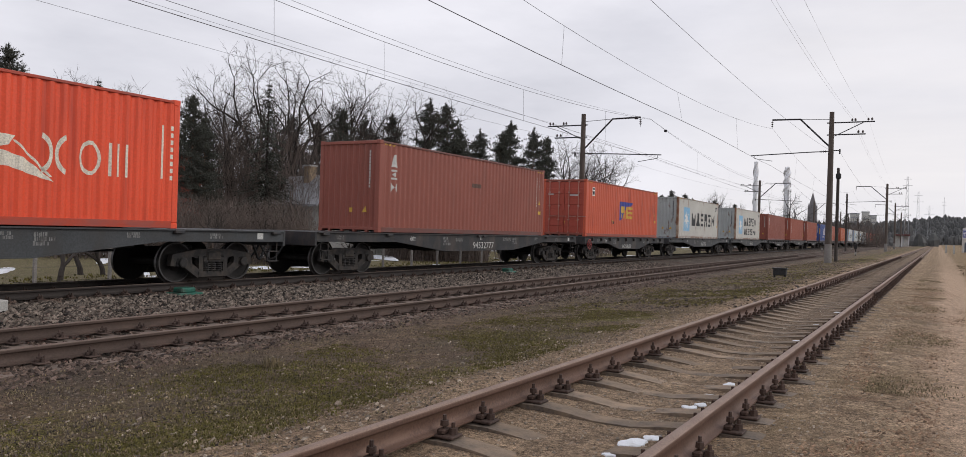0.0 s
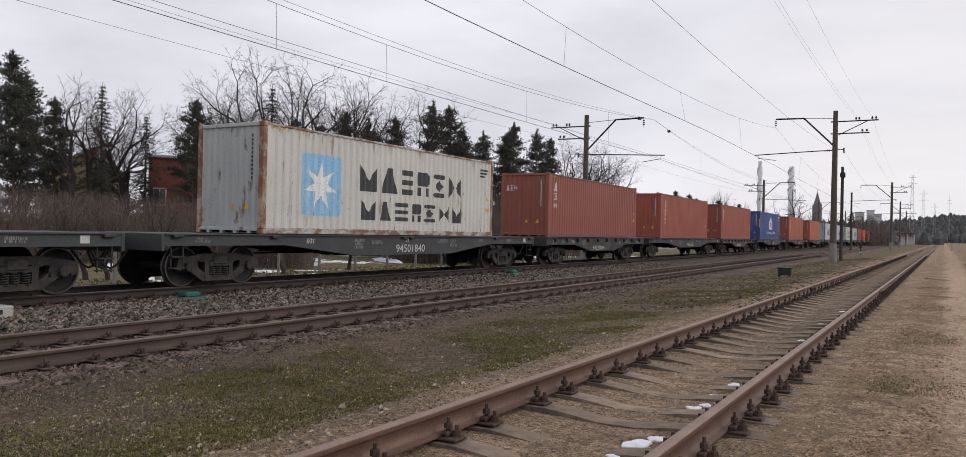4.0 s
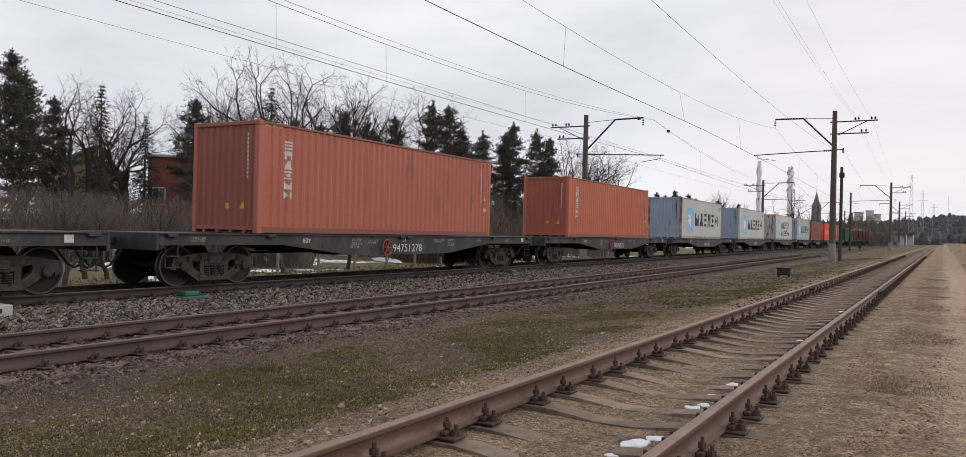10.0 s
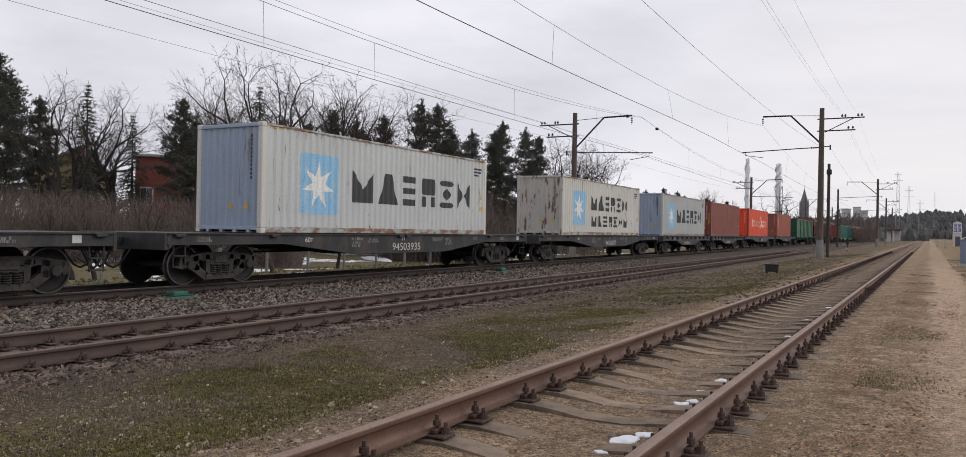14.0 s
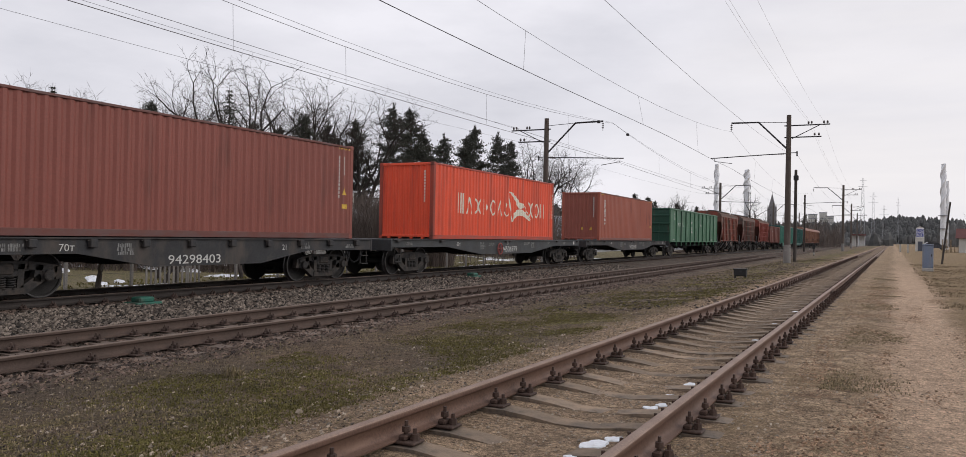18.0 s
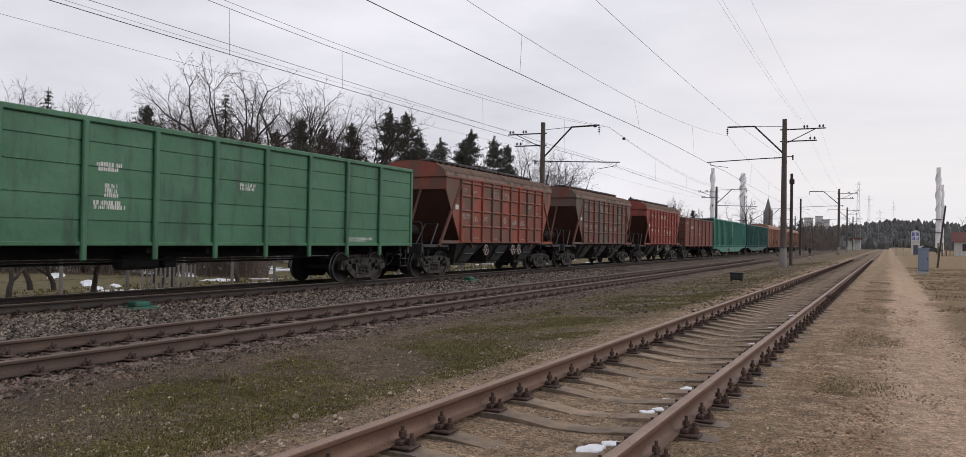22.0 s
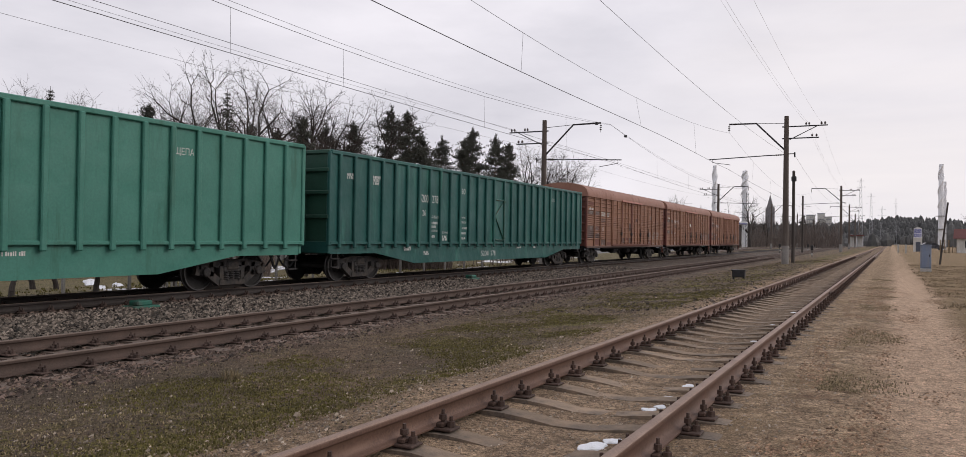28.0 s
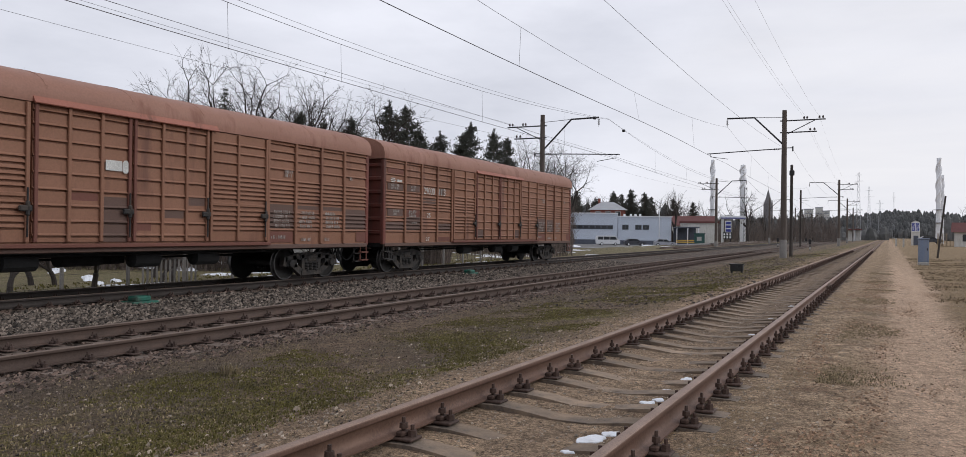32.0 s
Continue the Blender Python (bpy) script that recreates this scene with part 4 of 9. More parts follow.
def step_mesh():
    b = Build()
    for y in (-0.16, 0.16):
        b.tube((0, y, 0.45), (0, y, 1.05), 0.018, 0.018, 6)
    for z in (0.47, 0.72):
        b.box(-0.07, 0.07, -0.18, 0.18, z, z + 0.025)
    return b.mesh("step", BOGIE)


def flat_wagon(kind, y_mid, material, number, marks, wheel=None, label=""):
    long_ = kind == "long"
    half = 9.2 if long_ else 6.72
    w = thing("flat_wagon", MAIN @ pose(T2, y_mid, T2Z), label or ("dark grey container flat wagon with fish-belly side sills" if long_ else "short black container flat wagon with stake pockets"),
              "flat wagon", "goods wagons of the train")
    prof = belly(half, 2.6, 5.5, 0.98, 0.66, DECK - 0.03) if long_ else belly(half, 1.7, 3.6, 0.92, 0.60, DECK - 0.03)

    def sill():
        rings = []
        for (y, z) in prof[:6]:
            top = DECK - 0.006
            rings.append([(-0.075, y, z), (0.055, y, z), (0.055, y, z + 0.022), (0.02, y, z + 0.022), (0.02, y, top - 0.03), (0.075, y, top - 0.03), (0.075, y, top),
                          (-0.07, y, top), (-0.07, y, top - 0.03), (-0.02, y, top - 0.03), (-0.02, y, z + 0.022), (-0.075, y, z + 0.022)])
        return Build().loft(rings).mesh("side_sill", material)

    sm = cached(("sill", kind, material.name), sill)
    part("side_sill", sm, None, w, at=pose(1.47, 0, 0))
    part("side_sill", sm, None, w, at=pose(-1.47, 0, 0, 0, 0, 180))

    def centre():
        b = Build()
        for s in (-1, 1):
            b.prism(belly(half, 2.0, 4.5, 0.95, 0.62, 1.2), "x", s * 0.2 - 0.02, s * 0.2 + 0.02)
        n = 15 if long_ else 11
        for k in range(n):
            y = -half + 0.6 + (2 * half - 1.2) * k / (n - 1)
            b.box(-1.44, 1.44, y - 0.06, y + 0.06, 1.05, 1.21)
        return b.mesh("centre_sill", SHADE)

    part("centre_sill", cached(("centre", kind), centre), None, w)
    part("deck", cached(("deck", kind), lambda: Build().box(-1.39, 1.39, -half + 0.08, half - 0.08, DECK - 0.045, DECK - 0.012).mesh("deck", STEELDK)), None, w)
    beam = cached(("beam", material.name), lambda: Build().box(-1.5, 1.5, -0.09, 0.0, 0.86, DECK - 0.004, 0.015).mesh("end_beam", material))
    part("end_beam", beam, None, w, at=pose(0, -half, 0))
    part("end_beam", beam, None, w, at=pose(0, half, 0, 0, 0, 180))
    for s in (-1, 1):
        add_bogie(w, s * (7.3 if long_ else 4.86))
        part("step", cached("step", step_mesh), None, w, at=pose(1.46, s * (half - 0.35), 0))
    add_couplers(w, half + 0.08)
    part("brake_gear", cached(("gear", long_), lambda: brake_gear_mesh(5.5 if long_ else 3.4)), None, w)

    def pocket():
        b = Build()
        b.box(0.0, 0.11, -0.085, 0.085, -0.17, 0.0, 0.015)
        b.box(0.0, 0.06, -0.12, 0.12, -0.04, -0.01, 0.005)
        return b.mesh("stake_pocket", STEELDK)

    def lug():
        return Build().box(0.0, 0.10, -0.13, 0.13, -0.07, 0.0, 0.012).mesh("container_lug", STEELDK)

    if long_:
        for y in (-8.9, -5.9, -0.2, 0.2, 5.9, 8.9):
            part("container_lug", cached("lug", lug), None, w, at=pose(1.49, y, DECK - 0.03))
    else:
        for k in range(10):
            part("stake_pocket", cached("pocket", pocket), None, w, at=pose(1.49, -5.9 + 11.8 * k / 9, DECK - 0.045))
    rng = random.Random(int(number))
    xx = 1.494
    ny, nw, nh, nz = (-0.6, 1.6, 0.24, 0.74) if long_ else (-1.3, 1.6, 0.21, 0.65)
    painted("wagon_number", lettering(number, ny, nz, nw, nh), LETTER, w, xx, label="white stencilled wagon number")
    if long_:
        spots = [(-4.7, 1.02, 0.32, 0.14, "60т"), (-0.1, 1.06, 0.16, 0.13, "21"), (-8.4, 1.05, 0.5, 0.12, 0), (-2.7, 0.86, 0.55, 0.3, 0), (-1.9, 1.0, 0.6, 0.12, 0),
                 (2.6, 0.9, 0.5, 0.26, 0), (4.6, 1.06, 0.4, 0.12, 0), (1.7, 1.02, 0.8, 0.14, 0), (6.8, 1.05, 0.5, 0.12, 0)]
    else:
        spots = [(-4.0, 0.97, 0.34, 0.15, "70т"), (-6.2, 0.96, 0.7, 0.18, 0), (-2.7, 0.88, 0.5, 0.25, 0), (2.55, 0.95, 0.16, 0.14, "21"), (3.3, 0.97, 0.5, 0.18, 0), (-5.2, 0.98, 0.6, 0.15, 0), (5.4, 0.98, 0.5, 0.12, 0)]
    for y, z, ww, hh, text in spots[:marks]:
        if text:
            painted("load_mark", lettering(text, y, z, ww, hh), LETTER, w, xx)
        else:
            painted("small_writing", flat_shapes(rows_of_bars(y, z, ww, hh, 3 if hh > 0.2 else 2, rng)), LETTERDIM, w, xx)
    if long_:
        painted("reflector_plate", flat_shapes([rect(8.3, 8.5, 1.04, 1.2)]), LETTER, w, xx)
    if wheel is not None:
        part("brake_wheel", cached(("hw", "red"), lambda: handwheel_mesh(REDWHEEL)), None, w, "red spoked brake wheel", at=pose(1.56, wheel, 0.88))
    MOVING.append((w, y_mid, 0.0))
    return w


# -- containers --
PITCH, DEEP = 0.278, 0.036
WAVE_N = 42


def wave_points():
    pts, y = [], -WAVE_N * PITCH / 2
    for k in range(WAVE_N):
        pts += [(y, 0.0), (y + 0.072, 0.0), (y + 0.140, -DEEP), (y + 0.210, -DEEP)]
        y += PITCH
    pts.append((y, 0.0))
    return pts


WAVE_PTS = wave_points()
WAVE_YS, WAVE_XS = [p[0] for p in WAVE_PTS], [p[1] for p in WAVE_PTS]
WAVE = (WAVE_YS, lambda y: float(np.interp(y, WAVE_YS, WAVE_XS)))


def sheet_from(pts, z0, z1, t=0.004):
    """A folded sheet standing from z0 to z1 through (x, y) points, with a thickness towards -x."""
    n = len(pts)
    vs = [(x, y, z) for z in (z0, z1) for x, y in pts] + [(x - t, y, z) for z in (z0, z1) for x, y in pts]
    fs = []
    for i in range(n - 1):
        fs += [(i, i + 1, n + i + 1, n + i), (2 * n + i, 3 * n + i, 3 * n + i + 1, 2 * n + i + 1), (n + i, n + i + 1, 3 * n + i + 1, 3 * n + i), (i, 2 * n + i, 2 * n + i + 1, i + 1)]
    b = Build()
    b.add(vs, fs)
    return b


CW, CL, CH = 1.219, 6.096, 2.896


def container_meshes(side, end, post, key):
    m = {}
    pts = [(x, y) for y, x in WAVE_PTS]
    m["side"] = sheet_from([(0, -5.94)] + pts + [(0, 5.94)], 0.155, CH - 0.075).mesh("side_panel", side)
    ep = []
    y = -1.06
    while y < 1.0:
        ep += [(0, y), (0, y + 0.06), (-0.045, y + 0.115), (-0.045, y + 0.185)]
        y += 0.24
    ep += [(0, 1.06)]
    m["end"] = sheet_from(ep, 0.15, CH - 0.1).mesh("end_panel", end)
    m["post"] = Build().box(-0.08, 0.08, -0.085, 0.085, 0.118, CH - 0.118, 0.018).mesh("corner_post", post)
    cb = Build().box(-0.081, 0.081, -0.089, 0.089, -0.012, 0.118, 0.012)
    cb.box(0.07, 0.0835, -0.03, 0.03, 0.025, 0.085)
    m["cast"] = cb.mesh("corner_casting", post)
    m["top"] = Build().box(-0.03, 0.03, -5.93, 5.93, CH - 0.078, CH - 0.014, 0.01).mesh("top_rail", rail_paint(side))
    m["bottom"] = Build().box(-0.03, 0.03, -5.93, 5.93, 0.0, 0.157, 0.008).mesh("bottom_rail", rail_paint(side))
    eb = Build().box(-1.06, 1.06, -0.05, 0.05, 0.06, 0.155, 0.01)
    for x in (-0.75, -0.25, 0.25, 0.75):
        eb.box(x - 0.05, x + 0.05, -0.05, 0.05, -0.004, 0.07)
    m["sill"] = eb.mesh("end_sill", end)
    m["head"] = Build().box(-1.06, 1.06, -0.05, 0.05, CH - 0.11, CH - 0.008, 0.012).mesh("end_header", end)
    rb = Build()
    rb.box(-CW + 0.02, CW - 0.02, -CL + 0.1, CL - 0.1, CH - 0.07, CH - 0.03)
    for k in range(36):
        yy = -5.6 + 11.2 * k / 35
        rb.box(-1.1, 1.1, yy - 0.06, yy + 0.06, CH - 0.03, CH - 0.012, 0.008)
    m["roof"] = rb.mesh("roof", side)
    fb = Build().box(-1.18, 1.18, -5.95, 5.95, 0.10, 0.145)
    for k in range(24):
        yy = -5.6 + 11.2 * k / 23
        fb.box(-1.15, 1.15, yy - 0.03, yy + 0.03, 0.02, 0.1)
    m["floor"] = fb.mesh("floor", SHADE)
    return m


def door_meshes(paint_, steel):
    d = Build()
    d.box(-0.53, 0.53, -0.03, 0.03, 0.16, CH - 0.12, 0.01)
    for z in (0.5, 1.05, 1.6, 2.15):
        d.box(-0.47, 0.47, -0.055, -0.025, z, z + 0.28, 0.02)
    rod = Build()
    rod.tube((0, -0.085, 0.12), (0, -0.085, CH - 0.1), 0.018, 0.018, 8)
    for z in (0.16, 0.8, 1.5, 2.2, CH - 0.16):
        rod.box(-0.05, 0.05, -0.1, -0.03, z, z + 0.06, 0.008)
    rod.box(0, 0.42, -0.11, -0.08, 0.98, 1.02)
    return d.mesh("door", paint_), rod.mesh("lock_rod", steel)


def container(n_front, side, end, post, label, marks, door=False):
    mid = n_front + CL
    c = thing("shipping_container", MAIN @ pose(T2, mid, T2Z + DECK + 0.013), label, "shipping container", "containers on the train")
    m = cached(("container", side.name, end.name, post.name), lambda: container_meshes(side, end, post, side.name))
    part("side_panel", m["side"], None, c, "corrugated steel side wall", at=pose(CW - 0.014, 0, 0))
    part("side_panel", m["side"], None, c, "corrugated steel side wall", at=pose(-CW + 0.014, 0, 0, 0, 0, 180))
    part("end_panel", m["end"], None, c, at=pose(0, CL - 0.03, 0, 0, 0, 90))
    if door:
        dm, rm = cached(("door", end.name), lambda: door_meshes(P_DOOR, P_ROD))
        for s in (-1, 1):
            d = part("door", dm, None, c, "panelled container door", at=pose(s * 0.54, -CL + 0.06, 0))
            for x in (-0.27, 0.25):
                part("lock_rod", rm, None, d, at=pose(x, 0, 0))
        painted_end(c, [rect(0.3, 0.9, 2.2, 2.3), rect(0.3, 0.8, 2.05, 2.12), rect(-0.9, -0.6, 2.1, 2.35)], LETTER)
    else:
        part("end_panel", m["end"], None, c, at=pose(0, -CL + 0.03, 0, 0, 0, -90))
    for sx in (-1, 1):
        part("top_rail", m["top"], None, c, at=pose(sx * (CW - 0.03), 0, 0))
        part("bottom_rail", m["bottom"], None, c, at=pose(sx * (CW - 0.031), 0, 0))
        for sy in (-1, 1):
            part("corner_post", m["post"], None, c, at=pose(sx * (CW - 0.08), sy * (CL - 0.087), 0))
            for z in (0.0, CH - 0.106):
                part("corner_casting", m["cast"], None, c, at=pose(sx * (CW - 0.081), sy * (CL - 0.089), z, 0, 0, 0 if sx > 0 else 180))
    for sy in (-1, 1):
        part("end_sill", m["sill"], None, c, at=pose(0, sy * (CL - 0.05), 0))
        part("end_header", m["head"], None, c, at=pose(0, sy * (CL - 0.05), 0))
    part("roof", m["roof"], None, c)
    part("floor", m["floor"], None, c)
    marks(c)
    MOVING.append((c, mid, DECK + 0.013))
    return c


SIDE_X = CW - 0.014 + 0.004


def on_side(c, name, polys, material, label=""):
    return painted(name, flat_shapes(polys), material, c, SIDE_X, WAVE, label)


def painted_end(c, polys, material, name="end_marks", y=-CL + 0.012):
    """Shapes of (across, up) points on the end that looks to -y."""
    bm = bmesh.new()
    for poly in polys:
        bm.faces.new([bm.verts.new((x, y, z)) for x, z in poly])
    me = bpy.data.meshes.new(name)
    bm.to_mesh(me)
    bm.free()
    me.materials.append(material)
    ob = part(name, me, None, c)
    return tagged(ob, kind="stuff") if name in TINY else ob


def code_bars(c, ink, side=True, end=True):
    """Owner's codes: upright columns of small bars near the far post and on the end, and the yellow warnings."""
    if side:
        on_side(c, "container_code", [rect(5.38, 5.46, 2.45 - 0.12 * k, 2.54 - 0.12 * k) for k in range(11)] + [rect(5.62, 5.7, 2.45 - 0.12 * k, 2.54 - 0.12 * k) for k in range(5)], ink)
    if end:
        painted_end(c, [rect(0.80, 0.86, 2.5 - 0.11 * k, 2.58 - 0.11 * k) for k in range(11)], ink, "container_code")


def warnings(c, tri=True):
    polys = [rect(5.55, 5.82, 0.92, 1.06)]
    if tri:
        polys.append([(5.55, 1.35), (5.8, 1.35), (5.68, 1.6)])
    on_side(c, "warning_stickers", polys, YELLOW, "yellow warning stickers")
    stripes = []
    for k in range(5):
        stripes.append([(-5.85 + 0.12 * k, CH - 0.135), (-5.79 + 0.12 * k, CH - 0.135), (-5.75 + 0.12 * k, CH - 0.085), (-5.81 + 0.12 * k, CH - 0.085)])
        stripes.append([(5.35 + 0.12 * k, CH - 0.135), (5.41 + 0.12 * k, CH - 0.135), (5.45 + 0.12 * k, CH - 0.085), (5.39 + 0.12 * k, CH - 0.085)])
    on_side(c, "height_stripes", stripes, YELLOW, "yellow and black height stripes")
    painted_end(c, [rect(0.05, 0.17, 0.62, 0.76), [(0.55, 0.62), (0.75, 0.62), (0.7, 0.82)]], YELLOW, "end_stickers")


def star_points(cy, cz, R, r):
    pts = []
    for k in range(14):
        a = math.pi / 2 + math.pi * k / 7
        q = R if k % 2 == 0 else r
        pts.append((cy + q * math.cos(a), cz + q * math.sin(a)))
    return pts


def rounded(y0, y1, z0, z1, c):
    return [(y0 + c, z0), (y1 - c, z0), (y1, z0 + c), (y1, z1 - c), (y1 - c, z1), (y0 + c, z1), (y0, z1 - c), (y0, z0 + c)]


# plain shapes that stand for painted signs, in a unit square of (along, up)
SHAPES = (
    [[(0.0, 0.0), (1.0, 0.0), (1.0, 1.0), (0.5, 0.42), (0.0, 1.0)]],
    [[(0.0, 0.0), (1.0, 0.0), (0.66, 1.0), (0.34, 1.0)]],
    [rect(0.0, 1.0, 0.78, 1.0), rect(0.0, 1.0, 0.4, 0.6), rect(0.0, 1.0, 0.0, 0.22)],
    [rounded(0.0, 1.0, 0.42, 1.0, 0.12), rect(0.04, 0.3, 0.0, 0.36), rect(0.7, 0.96, 0.0, 0.36)],
    [rounded(0.0, 1.0, 0.8, 1.0, 0.08), [(0.5, 0.24), (0.84, 0.5), (0.5, 0.76), (0.16, 0.5)], rounded(0.0, 1.0, 0.0, 0.2, 0.08)],
    [[(0.0, 0.0), (0.46, 0.5), (0.0, 1.0)], [(1.0, 0.0), (1.0, 1.0), (0.54, 0.5)]],
)


def ring_sector(cy, cz, ry, rz, a0, a1, w, n=14):
    """A thin curved stroke as one closed band."""
    pt = lambda k, f: (cy + f * ry * math.cos(radians(a0 + (a1 - a0) * k / n)), cz + f * rz * math.sin(radians(a0 + (a1 - a0) * k / n)))
    return [[pt(k, 1.0), pt(k + 1, 1.0), pt(k + 1, 1.0 - w), pt(k, 1.0 - w)] for k in range(n)]


THIN = (
    [rect(0.0, 0.14, 0.0, 1.0), rect(0.43, 0.57, 0.0, 1.0), rect(0.86, 1.0, 0.0, 1.0)],
    [[(0.0, 0.0), (0.12, 0.0), (0.5, 0.8), (0.88, 0.0), (1.0, 0.0), (0.56, 1.0), (0.44, 1.0)]],
    ring_sector(0.5, 0.5, 0.5, 0.5, 0, 360, 0.24),
    [rect(0.0, 0.14, 0.0, 1.0), rounded(0.4, 0.9, 0.3, 0.7, 0.14)],
    ring_sector(0.0, 0.5, 0.45, 0.5, -75, 75, 0.26) + ring_sector(1.0, 0.5, 0.45, 0.5, 105, 255, 0.26),
    ring_sector(0.5, 0.3, 0.5, 0.3, 180, 360, 0.26) + [rounded(0.36, 0.64, 0.6, 0.9, 0.1)],
)


def block(y0, y1, z0, z1, k, forms=SHAPES):
    """One painted sign: plain shapes fitted into a box."""
    return [[(y0 + (y1 - y0) * u, z0 + (z1 - z0) * v) for u, v in poly] for poly in forms[k % len(forms)]]


def weather(c, n, seed):
    """Rust runs below the roof edge and along the foot, and dark scuffs low on the wall."""
    rng = random.Random(seed)
    runs, scuffs = [], []
    for _ in range(n):
        y, w, h = rng.uniform(-5.8, 5.8), rng.uniform(0.008, 0.03), rng.uniform(0.06, 0.5) * rng.uniform(0.3, 1)
        z = rng.choice((2.78, 2.78, 0.5, 0.35, rng.uniform(0.5, 2.4)))
        runs.append([(y - w / 2, z), (y + w / 2, z), (y + w * 0.3, z - h * 0.6), (y, z - h), (y - w * 0.35, z - h * 0.5)] if z > 0.6 else
                    [(y - w / 2, 0.17), (y + w / 2, 0.17), (y + w * 0.2, 0.17 + h * 0.4), (y - w * 0.2, 0.17 + h * 0.5)])
        if rng.uniform(0, 1) < 0.7:
            y, z, w, h = rng.uniform(-5.7, 5.7), rng.triangular(0.3, 2.0, 0.6), rng.uniform(0.006, 0.02), rng.uniform(0.03, 0.16)
            k = rng.uniform(-0.05, 0.05)
            scuffs.append([(y, z), (y + w, z + 0.01), (y + w + k, z + h), (y + k, z + h * 0.9)])
    painted("rust_stain", flat_shapes(runs), RUNRUST, c, SIDE_X + 0.006, WAVE, "rust runs")
    painted("scuff_marks", flat_shapes(scuffs), SCUFF, c, SIDE_X + 0.0065, WAVE, "dark scuffs")


def star_marks(c, double=False):
    weather(c, 60 if double else 38, len(MOVING))
    on_side(c, "logo_square", [rounded(-4.6, -3.0, 0.52, 2.24, 0.08)], SKYBLUE, "light blue logo square")
    painted("logo_star", flat_shapes([star_points(-3.85, 1.36, 0.70, 0.27)]), STARW, c, SIDE_X + 0.003, WAVE, "white seven-pointed star")
    if double:
        rows = [(1.32, 2.12, [(-2.15, -1.2), (-1.1, -0.15), (-0.02, 0.7), (0.85, 1.7), (1.85, 2.7), (2.85, 3.8)]),
                (0.45, 1.04, [(-2.05, -1.3), (-1.15, -0.5), (-0.35, 0.5), (0.6, 1.2), (1.3, 2.1), (2.25, 3.0), (3.1, 3.85)])]
    else:
        rows = [(0.94, 1.92, [(-2.37, -1.18), (-1.05, 0.13), (0.28, 1.14), (1.42, 2.45), (2.63, 3.66), (3.82, 4.85)])]
    for z0, z1, cols in rows:
        for k, (a, b) in enumerate(cols):
            g = (b - a) * 0.06
            on_side(c, "name_block", block(a + g, b - g, z0, z1, k), LETTERDK, "black block of the painted name")
    code_bars(c, LETTERDK, side=False)
    on_side(c, "container_code", [rect(5.15, 5.75, 2.48, 2.55), rect(5.15, 5.7, 2.36, 2.43), rect(5.15, 5.5, 2.24, 2.31)], LETTERDK)
    warnings(c)


def stacked_marks(c, n=6, top=2.47, step=0.265):
    for k in range(n):
        z = top - k * step
        on_side(c, "name_block", block(-5.13, -4.83, z - 0.235, z - 0.015, (2, 3, 1, 4, 0, 5)[k % 6]), LETTER, "white block of the painted name")
    code_bars(c, LETTER)
    warnings(c)


def three_marks(c, end=True):
    for k, (z0, z1) in enumerate(((2.1, 2.5), (1.7, 2.02), (1.3, 1.6))):
        on_side(c, "name_block", block(-5.42, -5.08, z0, z1, (1, 4, 5)[k]), LETTER, "white block of the painted name")
    if end:
        painted_end(c, [q for k in range(3) for q in block(-0.95 + 0.2 * k, -0.79 + 0.2 * k, 2.1, 2.35, (1, 4, 5)[k])], LETTER, "end_marks")
    code_bars(c, LETTER)
    warnings(c)


def bird_marks(c):
    hs = [(-4.17, -3.6, 1.03, 1.86), (-3.43, -2.82, 1.03, 1.72), (-2.7, -2.02, 1.03, 1.72), (-1.87, -1.36, 1.03, 1.72), (-1.22, -0.66, 1.03, 1.72), (-0.5, 0.02, 1.03, 1.72), (0.17, 0.72, 1.03, 1.72),
          (2.85, 3.5, 1.0, 1.82), (3.66, 4.2, 1.04, 1.76), (4.33, 4.82, 1.06, 1.76)]
    for k, (a, b, z0, z1) in enumerate(hs):
        on_side(c, "name_block", block(a + 0.03, b - 0.03, z0, z1, (0, 1, 4, 3, 2, 1, 5, 4, 2, 0)[k], THIN), CREAM, "cream block of the painted name")
    wing = [[(0.63, 2.17), (1.05, 2.15), (1.55, 1.93), (1.9, 1.72), (2.43, 1.68), (2.3, 1.5), (2.02, 1.42), (1.7, 1.47), (1.35, 1.8), (1.0, 2.02)],
            [(1.06, 0.79), (1.25, 1.2), (1.6, 1.38), (2.1, 1.42), (2.6, 1.28), (3.2, 0.85), (2.8, 0.95), (2.3, 1.1), (1.9, 1.12), (1.5, 1.05)],
            [(0.63, 2.17), (0.70, 2.1), (0.86, 1.5), (1.12, 0.85), (1.06, 0.79), (0.78, 1.45)], [(2.38, 1.6), (2.44, 1.6), (3.15, 0.95), (3.08, 0.95)]]
    on_side(c, "bird_emblem", wing, CREAM, "cream bird-shaped emblem")
    on_side(c, "container_code", [rect(5.62, 5.70, 1.1, 2.3)] + [rect(5.86, 5.95, 2.2 - 0.16 * k, 2.3 - 0.16 * k) for k in range(8)], CREAM)
    painted_end(c, [rect(0.80, 0.86, 2.5 - 0.11 * k, 2.58 - 0.11 * k) for k in range(11)], CREAM, "container_code")


